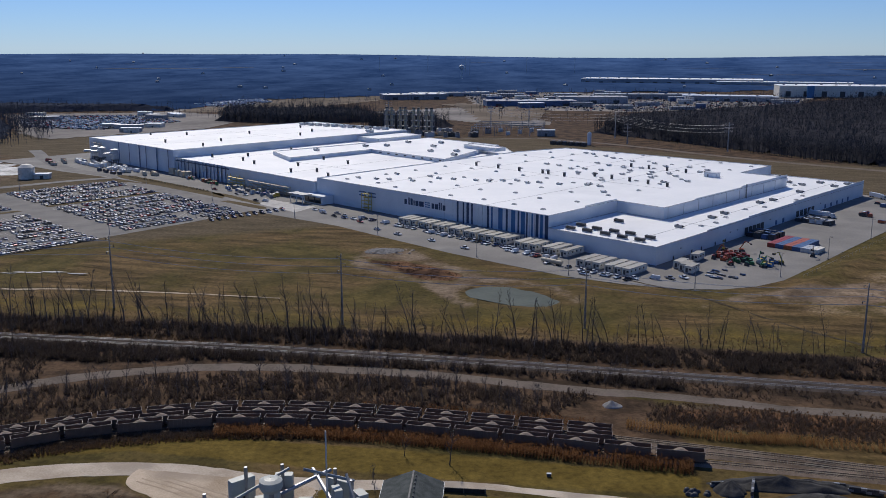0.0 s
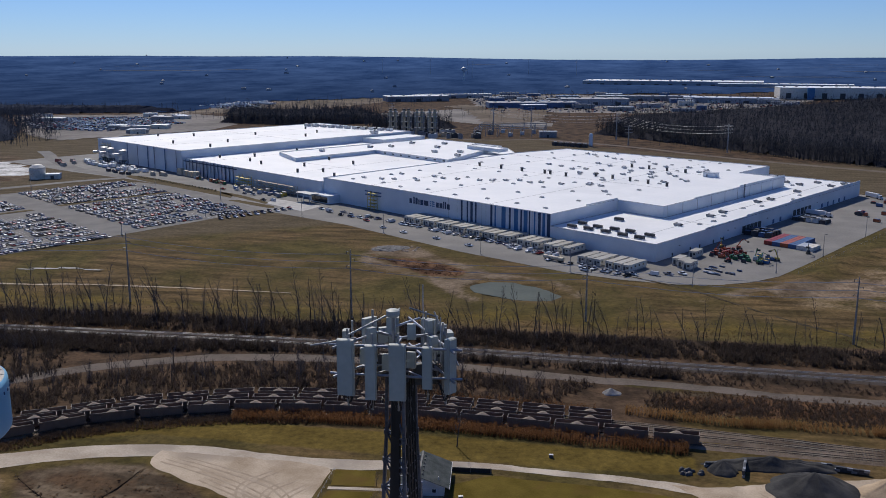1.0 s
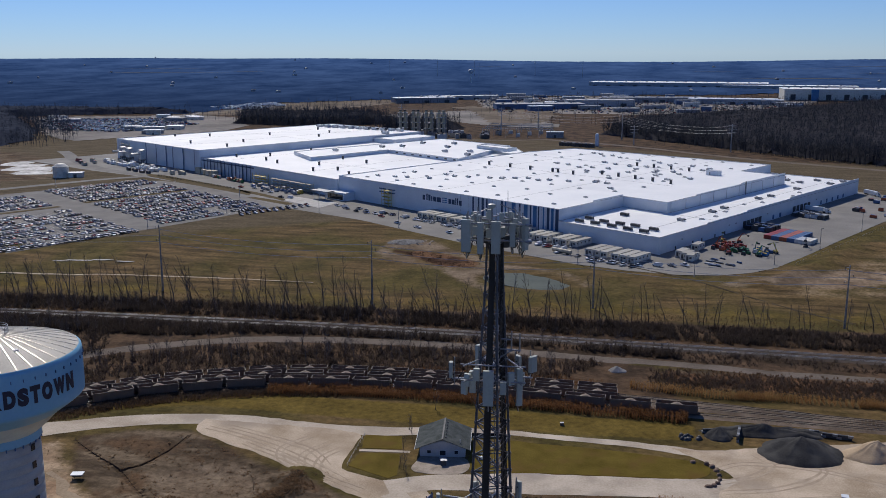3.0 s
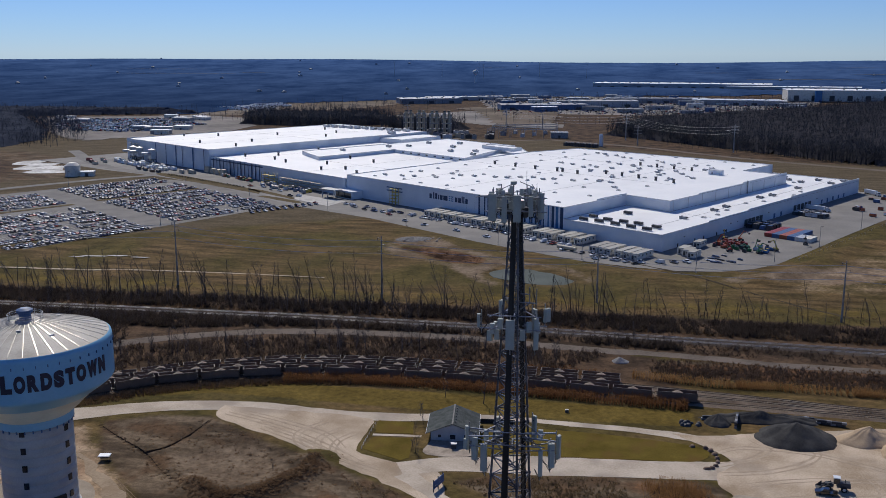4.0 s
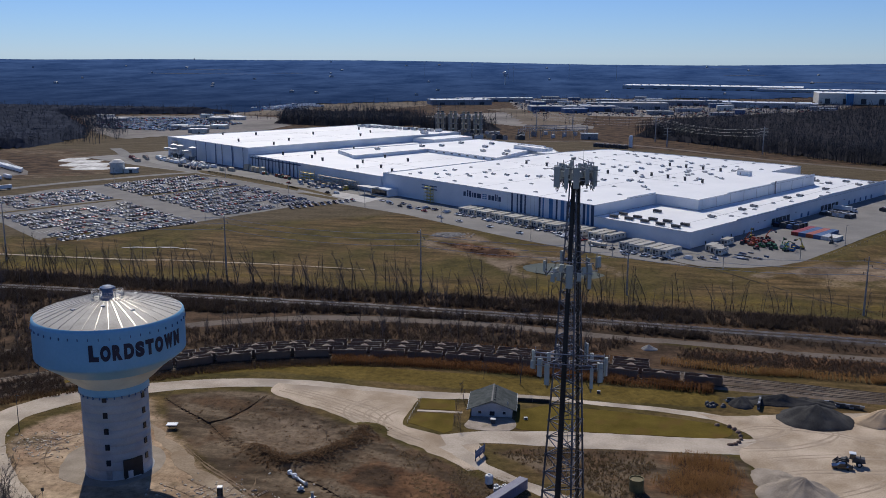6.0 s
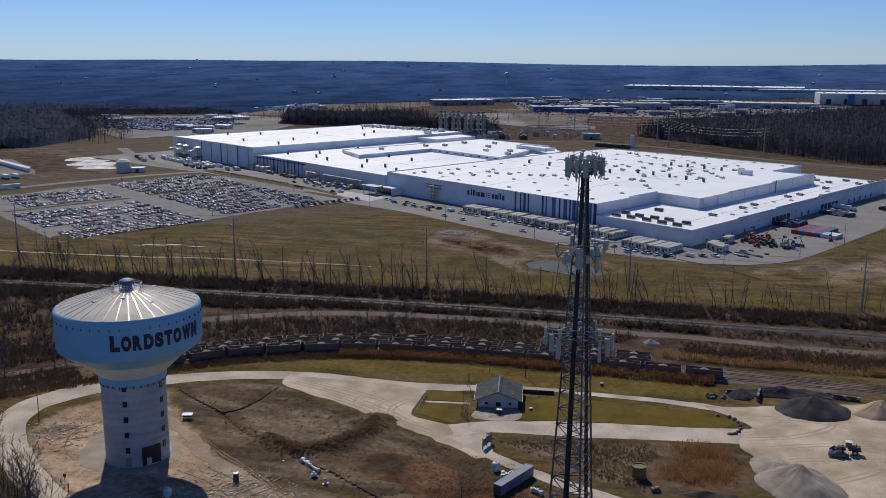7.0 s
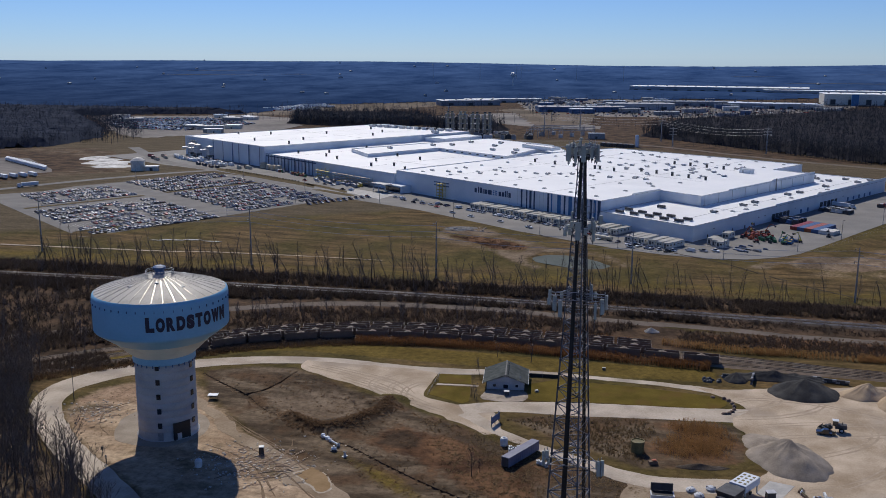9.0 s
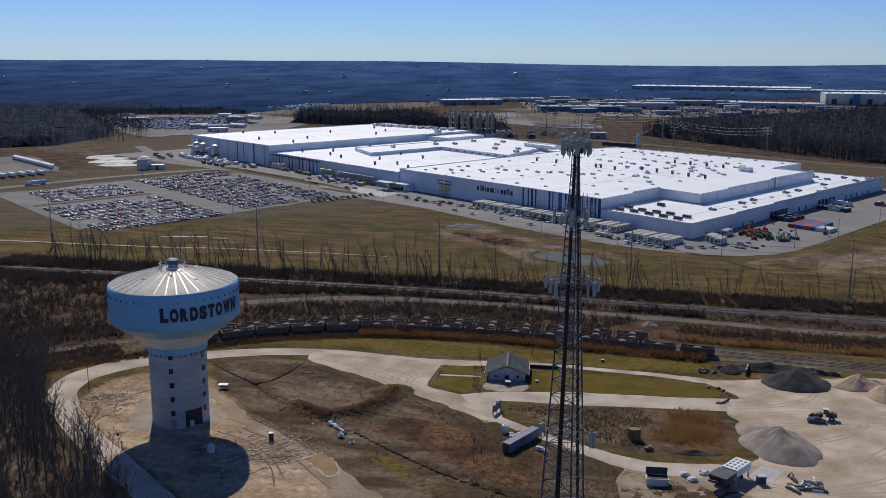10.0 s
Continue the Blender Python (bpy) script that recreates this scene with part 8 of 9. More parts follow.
tl = site_trailer(17.5)
rows = [(a, -10.5) for a in (116, 110.5, 104, 96, 90.5, 82, 76, 67, 61.5)] + [(a, -11.5) for a in (52.5, 46.5, 39, 33, 25.5, 20)] + [(a, -13.0) for a in (7.5, 1.5, -4.5, -14, -20, -28)] + \
       [(a, -24.5) for a in (-48, -53.5, -59, -67, -73, -78.5)] + [(-90, 6), (-95, 3), (-100, 0), (-88, 29)]
for k, (a, b) in enumerate(rows):
    turn = A_DEPTH + (0.0 if k < len(rows) - 4 else 0.1)
    m = Matrix.LocRotScale((*site(a, b), 0.06), Euler((0, 0, turn)), Vector((0.62 if k >= len(rows) - 4 else 1.05, 1.28, 1.15)))
    if k == 0:
        tl.matrix_basis = m
    else:
        copy_thing(tl, m).matrix_basis = m

pk = car("pickup", white_paint, "white pickup truck parked by the factory", "vehicles")
pk2 = car("pickup", car_thing_paint, "painted pickup truck parked by the factory", "vehicles")
vn = car("van", white_paint, "white panel van parked by the factory", "vehicles")
cr = car("car", car_thing_paint, "glossy passenger car parked in a marked bay", "parked cars")
vr = random.Random(9)
protos, seen_proto = [pk, pk2, vn, cr, pk2, pk], set()


def park(ob, a, b, turn):
    m = Matrix.LocRotScale((*site(a, b), 0.07), Euler((0, 0, turn)), None)
    if ob.name not in seen_proto:
        seen_proto.add(ob.name)
        ob.matrix_basis = m
    else:
        copy_thing(ob, m)


a = 150.0
while a > -84:
    b = -26.5 if a > 10 else -31 if a > -30 else -40
    if vr.random() < 0.72:
        park(vr.choice(protos), a, b + vr.uniform(-0.6, 0.6), A_DEPTH + vr.choice((0, math.pi)) + vr.uniform(-0.06, 0.06))
    a -= vr.choice((2.9, 2.9, 3.3, 5.5))
for a, b in ((202, -30), (196, -28), (191, -31), (186, -34), (178, -27), (171, -36), (166, -30), (160, -35), (152, -33), (140, -37), (112, -46), (30, -46), (90, -47), (-60, -47), (-85, -36), (-93, -28), (-99, -22), (-104, -16), (-70, -42), (60, -45),
             (300, -28), (310, -30), (330, -25), (345, -30), (262, -34), (270, -38)):
    park(vr.choice(protos), a, b, A_FRONT + vr.choice((0, math.pi)) + vr.uniform(-0.2, 0.2))

# ---- parked cars ----
stalls = []
for a0, a1, b0, b1 in BLOCKS:
    a = a0
    k = 0
    while a < a1 + 1:
        for side in (-2.75, 2.75):
            b = b0 + 1.4
            while b < b1:
                gap = noise.noise((a * 0.04, b * 0.05, 7)) > 0.42
                if vr.random() < 0.93 and not gap:
                    stalls.append((a + side + vr.uniform(-0.3, 0.3), b + vr.uniform(-0.15, 0.15), vr.random() < 0.5))
                b += 2.75
        a += 18.5
for k in range(22):
    stalls.append((222 - k * 0.2 + (6 if k % 2 else 0), -108 + k * 3.0, True))
near = [s for s in stalls if s[0] < 262]
vr.shuffle(near)
near = near[:112]
keep = set(near)
for a, b, flip in near:
    park(cr, a, b, A_FRONT + (math.pi if flip else 0))
rest = Shape()
glass = Shape()
for a, b, flip in stalls:
    if (a, b, flip) in keep:
        continue
    x, y = site(a, b)
    t = A_FRONT + (math.pi if flip else 0)
    c, s_ = math.cos(t), math.sin(t)
    tall = 1.0 + 0.22 * (vr.random() < 0.45)
    for profile, w, sh in (([(-2.3, 0.2), (2.3, 0.2), (2.32, 0.7), (1.15, 0.95), (-1.95, 1.0), (-2.3, 0.8)], 0.92, rest), ([(1.05, 0.94), (0.4, 1.36), (-0.1, 1.455), (-0.75, 1.46), (-1.35, 1.36), (-1.85, 0.98)], 0.8, glass)):
        v, f = extrude(profile, -w, w)
        sh.add([(x + px * c - py * s_, y + px * s_ + py * c, 0.07 + pz * tall) for px, py, pz in v], f)
    for (xa, za), (xb, zb) in (((0.42, 1.365), (-0.1, 1.475)), ((-0.1, 1.475), (-0.75, 1.48)), ((-0.75, 1.48), (-1.36, 1.37))):
        rest.add([(x + px * c - py * s_, y + px * s_ + py * c, 0.07 + pz * tall) for px, py, pz in [(xa, -0.76, za), (xa, 0.76, za), (xb, 0.76, zb), (xb, -0.76, zb)]], [(0, 1, 2, 3)])
fleet = structure("parked_cars", rest, car_stuff_paint, "rows of parked cars in many colours", "parked cars", kind="stuff")
part("glasshouses", glass, glass_dark, fleet)
fleet["kind"] = "stuff"

# ---- equipment along the fronts ----


def silo(at, r, h, mat, label):
    return simple("process_tank", label, "tank", pose(*at), [("shell", Shape().lathe([(0.01, 0), (r, 0), (r, h), (r * 0.55, h + r * 0.35), (0.01, h + r * 0.45)], 28), mat),
                                                           ("rim", Shape().lathe([(r, h - 0.2), (r + 0.15, h - 0.2), (r + 0.15, h + 0.05), (r, h + 0.05)], 28), mid_grey)])


silo((-506, 906, 0), 7.3, 10.5, cream, "large cream storage tank beside a road")
simple("pump_house", "small white flat-roofed pump house", "shed", Matrix.LocRotScale((-492, 909, 0), Euler((0, 0, 0.3)), None),
       [("wall", Shape().box((0, 0, 2.1), (13, 9, 4.2)), cream), ("roof", Shape().box((0, 0, 4.5), (13.8, 9.8, 0.6)), white_roof), ("door", Shape().box((0, -4.55, 1.6), (3, 0.1, 3.2)), dark_grey)])
for k, a in enumerate((616, 600, 570)):
    ob = thing("dust_collector", "tall grey ducted dust collector beside the wall", "dust collector", "dust collectors", at=Matrix.LocRotScale((*site(a, -14), 0), Euler((0, 0, A_FRONT)), None))
    part("body", Shape().box((0, 0, 10), (7, 6, 8)), light_grey, ob)
    part("cowl", Shape().lathe([(3.4, 14), (3.6, 15.5), (4.2, 16), (0.01, 17)], 16), light_grey, ob)
    part("hopper", Shape().box((0, 0, 4.8), (3.4, 3.0, 2.6), 0, 0, 1.9), mid_grey, ob)
    for x in (-3, 3):
        for y in (-2.6, 2.6):
            part("leg", Shape().bar((x, y, 0), (x, y, 6.2), 0.5), dark_grey, ob)
    part("duct", Shape().tube((0, 3, 12), (0, 12, 12), 1.3), light_grey, ob)


def clutter(name, label, category, spots, sizes, mats, seed, group):
    """Small machines and containers: a body on a frame with a cap."""
    r = random.Random(seed)
    for a, b in spots:
        lx, ly, lz = r.uniform(*sizes[0]), r.uniform(*sizes[1]), r.uniform(*sizes[2])
        mt = r.choice(mats)
        simple(name, label, category, Matrix.LocRotScale((*site(a, b), 0.06), Euler((0, 0, A_FRONT + r.uniform(-0.2, 0.2))), None),
               [("frame", Shape().box((0, 0, 0.2), (lx * 0.9, ly * 0.9, 0.4)), dark_grey), ("body", Shape().box((0, 0, 0.4 + lz / 2), (lx, ly, lz), 0, 0, r.uniform(0.75, 1.0)), mt), ("cap", Shape().box((0, 0, lz + 0.5), (lx * 0.7, ly * 0.8, 0.25)), r.choice(mats))], group)


cl = random.Random(14)
clutter("storage_box", "white storage container in the west yard", "container", [(500 + cl.uniform(0, 130), -26 + cl.uniform(-12, 8)) for k in range(46)], ((4, 9), (2.4, 3.2), (2.0, 3.0)), [white_metal, light_grey, cream, white_metal], 31, "west yard containers")
clutter("storage_box", "dark skip container in the west yard", "container", [(498 + k * 7.5, -44 - (k % 2) * 3) for k in range(7)], ((6, 7), (2.6, 3), (1.8, 2.4)), [dark_grey, steel_blue, rust_brown], 32, "skips")
clutter("storage_box", "red and brown cabin in the west yard", "container", [(470, -22), (464, -24), (474, -30), (640, -40), (650, -52), (630, -58), (622, -46), (612, -62)], ((6, 10), (2.6, 3.2), (2.6, 3.0)), [red_paint, rust_brown, tan_panel], 33, "cabins")
clutter("generator", "tan generator enclosure beside the wall", "generator", [(458, -8), (448, -8), (438, -8), (428, -8)], ((7, 8.5), (4, 5), (4.5, 6)), [tan_panel], 34, "generators")
clutter("pallet_stack", "stack of coloured materials by the wall", "materials", [(366 + cl.uniform(0, 60), -10 + cl.uniform(-5, 3)) for k in range(22)], ((2, 4), (1.5, 3), (1.2, 2.6)), [orange_paint, rust_brown, green_paint, light_grey, red_paint], 35, "materials")
clutter("pallet_stack", "stack of building materials by the entrance", "materials", [(272 + cl.uniform(0, 70), -14 + cl.uniform(-8, 6)) for k in range(30)], ((2, 6), (1.5, 3), (1.2, 3.0)), [tan_panel, yellow_paint, light_grey, steel_blue, mid_grey], 36, "materials")


def scaffold(a0, a1, b, h, mat, label, step=5.0):
    ob = thing("scaffold", label, "scaffold", "scaffolds")
    n = max(1, int(abs(a1 - a0) / step))
    for k in range(n + 1):
        a = a0 + (a1 - a0) * k / n
        for bb in (b, b - 3.2):
            part("upright", Shape().bar((*site(a, bb), 0), (*site(a, bb), h), 0.28), mat, ob)
    z = 2.4
    while z <= h + 0.1:
        for bb in (b, b - 3.2):
            part("ledger", Shape().bar((*site(a0, bb), z), (*site(a1, bb), z), 0.22), mat, ob)
        part("deck", Shape().bar((*site(a0, b - 1.6), z), (*site(a1, b - 1.6), z), 2.6, 0.12), mat, ob)
        z += 2.6
    return ob


scaffold(176, 168, -1.5, 13.5, yellow_paint, "yellow stair scaffold against the wall", 4)
scaffold(268, 330, -4, 8, tan_panel, "tan scaffold along the wall", 6)
scaffold(338, 360, -4, 10, yellow_paint, "yellow scaffold along the wall", 6)
scaffold(640, 620, -4, 20, tan_panel, "tall tan scaffold at the west wall", 6)
# planting bed and hedge row
for k in range(26):
    a, b = 470 - k * 5.2, -47 + k * 0.25
    ob = thing("bush", "small dark round evergreen bush in a row", "bush", "hedge bushes", at=pose(*site(a, b), 0.05))
    s = Shape()
    r = random.Random(k)
    for j in range(60):
        th, ph = r.uniform(0, 6.28), r.uniform(0, 1.5)
        rr = 1.25 * r.uniform(0.7, 1.05)
        c = Vector((rr * math.cos(th) * math.cos(ph), rr * math.sin(th) * math.cos(ph), 0.2 + 1.5 * math.sin(ph) * r.uniform(0.8, 1.05)))
        d, e = Vector((r.uniform(-1, 1), r.uniform(-1, 1), r.uniform(-1, 1))).normalized() * 0.35, Vector((r.uniform(-1, 1), r.uniform(-1, 1), r.uniform(-1, 1))).normalized() * 0.35
        s.add([c - d, c + d, c + e], [(0, 1, 2)])
    part("leaves", s, surface("evergreen", (0.012, 0.022, 0.01), (0.03, 0.045, 0.02), 1, 6, 0.8) if k == 0 else bpy.data.materials["evergreen"], ob)
    part("stem", Shape().tube((0, 0, -0.1), (0, 0, 0.9), 0.08), bark, ob)
verge = bpy.data.materials["dry_verge"]
for outline in ([(300, -50), (474, -54), (474, -40), (330, -38)], [(236, -56), (292, -58), (288, -52), (240, -48)], [(256, -46), (330, -42), (318, -36), (262, -40)]):
    patch("grass_verge", [site(a, b) for a, b in outline], 0.12, verge, "dry grass verge in the plant yard", "verge", 0.6, 4)
patch("entry_plaza", [site(a, b) for a, b in [(206, -46), (258, -44), (268, -26), (214, -20)]], 0.1, concrete, "pale concrete entry plaza", "pavement", 0.2, 4, smooth=False)

# ---- east yard ----


def shipping_container(a, b, turn, mat, label, length=12.2):
    ob = thing("shipping_container", label, "container", "shipping containers", at=Matrix.LocRotScale((*site(a, b), 0.06), Euler((0, 0, turn)), None))
    shell = Shape().box((0, 0, 1.3), (length, 2.44, 2.5))
    for k in range(int(length / 0.8)):
        for y in (-1.25, 1.25):
            shell.box((-length / 2 + 0.5 + k * 0.8, y, 1.3), (0.3, 0.08, 2.3))
    part("body", shell, mat, ob)
    part("door_bar", Shape().box((length / 2 + 0.04, 0.5, 1.3), (0.06, 0.06, 2.2)), light_grey, ob)


row = ((red_paint, "dark red"), (steel_blue, "dark blue"), (orange_paint, "orange-red"), (steel_blue, "dark blue"), (light_grey, "grey"), (cream, "cream"))
for k in range(12):
    mat, name = row[k // 2]
    shipping_container(-104 - k * 2.62, 106 if k < 8 else 97, A_DEPTH, mat, name + " steel shipping container in the yard", 30 if k < 8 else 12.2)
clutter("cable_drum_rack", "stacked dark crates by the dock doors", "crates", [(-82 - (k % 4) * 5, 112 + (k // 4) * 4.5) for k in range(16)], ((4, 4.8), (3, 4), (2.2, 3.4)), [dark_grey, cable_black, steel_blue], 41, "crates")
clutter("cable_drum_rack", "stacked dark crates in the yard", "crates", [(-84 - (k % 5) * 5, 186 + (k // 5) * 4) for k in range(15)], ((4, 4.8), (3, 4), (2.0, 3.0)), [dark_grey, cable_black, light_grey], 42, "crates")
clutter("machine", "compact red and grey lift machine", "machine", [(-91 - cl.uniform(0, 17), 36 + cl.uniform(0, 23)) for k in range(32)], ((1.8, 3.4), (1.2, 1.7), (1.0, 2.2)), [red_paint, orange_paint, dark_grey, red_paint], 43, "lift machines")
clutter("machine", "compact green lift machine", "machine", [(-105 - cl.uniform(0, 12), 32 + cl.uniform(0, 16)) for k in range(13)], ((1.8, 3.2), (1.2, 1.7), (1.0, 2.0)), [green_paint, green_paint, dark_grey], 44, "lift machines")
clutter("machine", "compact blue and yellow lift machine", "machine", [(-116 - cl.uniform(0, 13), 36 + cl.uniform(0, 20)) for k in range(15)], ((1.8, 3.2), (1.2, 1.7), (1.0, 2.0)), [blue_paint, steel_blue, light_grey, yellow_paint], 47, "lift machines")
clutter("pallet_stack", "low stack of timber and steel on the paving", "materials", [(-108 - cl.uniform(0, 16), -4 + cl.uniform(0, 22)) for k in range(12)], ((3, 6), (0.6, 1.4), (0.2, 0.5)), [mid_grey, light_grey, steel_blue, tie_wood], 45, "materials")
clutter("machine", "mixed machines and skips far along the yard", "machine", [(-100 - cl.uniform(0, 36), 220 + cl.uniform(0, 110)) for k in range(22)], ((2.5, 6), (1.8, 2.6), (1.2, 2.6)), [dark_grey, steel_blue, red_paint, white_metal, light_grey, orange_paint], 46, "machines")


def boom_lift(a, b, turn, mat):
    ob = thing("boom_lift", "articulated boom lift with a raised arm", "boom lift", "boom lifts", at=Matrix.LocRotScale((*site(a, b), 0.06), Euler((0, 0, turn)), None))
    part("chassis", Shape().box((0, 0, 0.9), (3.4, 2.2, 0.8)), dark_grey, ob)
    part("turret", Shape().box((-0.4, 0, 1.7), (2.4, 1.6, 1.0)), mat, ob)
    part("boom", Shape().bar((-1.2, 0, 2.1), (1.6, 0, 6.5), 0.4, 0.5), mat, ob)
    part("boom", Shape().bar((1.6, 0, 6.5), (4.6, 0, 5.2), 0.3, 0.35), mat, ob)
    part("basket", Shape().box((5.0, 0, 4.9), (1.0, 1.8, 1.0)), dark_grey, ob)
    for x in (-1.2, 1.2):
        for y in (-1.0, 1.0):
            part("wheel", Shape().tube((x, y - 0.2, 0.5), (x, y + 0.2, 0.5), 0.5, None, 12), rubber, ob)


for k, (a, b) in enumerate(((-98, 66), (-118, 46), (-128, 52), (-108, 30), (-134, 84), (-92, 48), (-124, 38), (-88, 62))):
    boom_lift(a, b, k * 1.1, (orange_paint, green_paint, yellow_paint, red_paint, dark_grey)[k % 5])


def lorry(a, b, turn):
    ob = thing("lorry", "white articulated lorry with a box trailer", "lorry", "lorries", at=Matrix.LocRotScale((*site(a, b), 0.06), Euler((0, 0, turn)), None))
    part("trailer", Shape().box((-3, 0, 2.6), (14.5, 2.6, 2.9)), white_metal, ob)
    part("cab", Shape().box((6.6, 0, 1.9), (2.6, 2.4, 2.8), 0, 0, 0.92), white_paint, ob)
    part("hood", Shape().box((8.4, 0, 1.2), (1.6, 2.0, 1.4), 0, 0, 0.9), white_paint, ob)
    part("windscreen", Shape().box((7.75, 0, 2.5), (0.3, 2.0, 0.9)), glass_dark, ob)
    part("chassis", Shape().box((0, 0, 0.95), (16, 1.0, 0.3)), dark_grey, ob)
    for x in (-9, -7.8, 4.4, 5.6, 8.4):
        for y in (-1.1, 1.1):
            part("wheel", Shape().tube((x, y - 0.2, 0.5), (x, y + 0.2, 0.5), 0.5, None, 10), rubber, ob)


lorry(-90, 216, A_FRONT + math.pi)
lorry(-92, 330, A_FRONT + 2.6)
tanker = thing("tank_trailer", "long pale flatbed tank trailer at the road edge", "trailer", at=Matrix.LocRotScale((*site(-33, -40), 0.06), Euler((0, 0, A_FRONT)), None))
part("tank", Shape().tube((-7, 0, 1.9), (7, 0, 1.9), 1.15, None, 14), tan_panel, tanker)
part("chassis", Shape().box((0, 0, 0.8), (14, 1.0, 0.35)), dark_grey, tanker)
for x in (-5.5, -4.3, 5):
    for y in (-1, 1):
        part("wheel", Shape().tube((x, y - 0.2, 0.5), (x, y + 0.2, 0.5), 0.5, None, 10), rubber, tanker)
lamp_spots = [(-120, -34), (-140, 24), (-143, 84), (-142, 160), (-138, 240), (-55, -54), (10, -57), (100, -56), (190, -58), (240, -110), (232, -180), (360, -120), (362, -240), (300, -60), (420, -56), (230, -260), (470, -150)]
lamp0 = None
for a, b in lamp_spots:
    m = pose(*site(a, b), 0.05)
    if lamp0 is None:
        lamp0 = simple("street_lamp", "tall slim grey lamp post", "lamp post", m, [("pole", Shape().tube((0, 0, 0), (0, 0, 13), 0.2, 0.12, 8), galvanised), ("lamp_head", Shape().box((0.7, 0, 12.9), (1.6, 0.5, 0.2)), dark_grey), ("base", Shape().tube((0, 0, 0), (0, 0, 0.6), 0.4), concrete)], "lamp posts")
    else:
        copy_thing(lamp0, m)
# guide rails along the perimeter and boundary fences
for pts, label in (([site(a, b) for a, b in [(-150, 30), (-150, 122), (-148, 220)]], "long low chain-link fence along the yard"),):
    ob = thing("chain_fence", label, "fence")
    line = spline(pts, 6.0)
    for p in line:
        part("post", Shape().tube((p.x, p.y, 0), (p.x, p.y, 1.9), 0.06, None, 5), galvanised, ob)
    for p, q in zip(line, line[1:]):
        part("wire", Shape().bar((p.x, p.y, 1.85), (q.x, q.y, 1.85), 0.05), galvanised, ob)


# ---- distance ----
def rise(x, y):
    return float(ground_height(np.array([float(x)]), np.array([float(y)]))[0])


# Cool blue cast of distance haze is mixed into the woods' base colours.
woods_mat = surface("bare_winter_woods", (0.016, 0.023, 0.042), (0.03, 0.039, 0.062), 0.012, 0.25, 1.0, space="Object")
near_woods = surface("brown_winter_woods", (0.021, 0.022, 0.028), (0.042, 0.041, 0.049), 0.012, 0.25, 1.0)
# Backdrop woods glow faintly blue to stand in for haze.
far_woods = bpy.data.materials.new("hazy_far_woods")
far_woods.use_nodes = True
fb = far_woods.node_tree.nodes["Principled BSDF"]
fb.inputs["Roughness"].default_value = 1.0
fb.inputs["Specular IOR Level"].default_value = 0.0
fn = node(far_woods.node_tree, "ShaderNodeTexNoise", Scale=0.008, Detail=14.0, Roughness=0.72)
ft = far_woods.node_tree.nodes.new("ShaderNodeTexCoord")
fm = far_woods.node_tree.nodes.new("ShaderNodeMix")
fm.data_type = "RGBA"
fm.inputs[6].default_value, fm.inputs[7].default_value = (0.003, 0.005, 0.010, 1), (0.010, 0.012, 0.018, 1)
fmap = far_woods.node_tree.nodes.new("ShaderNodeMapping")
fmap.inputs["Scale"].default_value = (0.8, 0.5, 1)
far_woods.node_tree.links.new(ft.outputs["Object"], fmap.inputs[0])
far_woods.node_tree.links.new(fmap.outputs[0], fn.inputs["Vector"])
far_contrast = far_woods.node_tree.nodes.new("ShaderNodeMapRange")
far_contrast.inputs[1].default_value, far_contrast.inputs[2].default_value = 0.36, 0.64
far_woods.node_tree.links.new(fn.outputs[0], far_contrast.inputs[0])
far_woods.node_tree.links.new(far_contrast.outputs[0], fm.inputs[0])
far_woods.node_tree.links.new(fm.outputs[2], fb.inputs["Base Color"])
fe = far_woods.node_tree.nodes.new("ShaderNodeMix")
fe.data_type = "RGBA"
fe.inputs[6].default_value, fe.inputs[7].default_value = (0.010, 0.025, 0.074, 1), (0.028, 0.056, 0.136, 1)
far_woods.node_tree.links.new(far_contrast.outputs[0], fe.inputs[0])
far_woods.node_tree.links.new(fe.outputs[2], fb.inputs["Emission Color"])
# The haze glow strengthens with distance along y.
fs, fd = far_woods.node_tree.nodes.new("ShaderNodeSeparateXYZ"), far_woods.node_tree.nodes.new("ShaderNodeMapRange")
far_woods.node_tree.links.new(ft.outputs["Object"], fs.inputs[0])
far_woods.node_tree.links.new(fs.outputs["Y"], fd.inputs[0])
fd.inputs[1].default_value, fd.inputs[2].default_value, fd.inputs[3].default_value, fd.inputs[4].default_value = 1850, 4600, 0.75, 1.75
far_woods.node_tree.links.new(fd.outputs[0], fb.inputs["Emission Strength"])


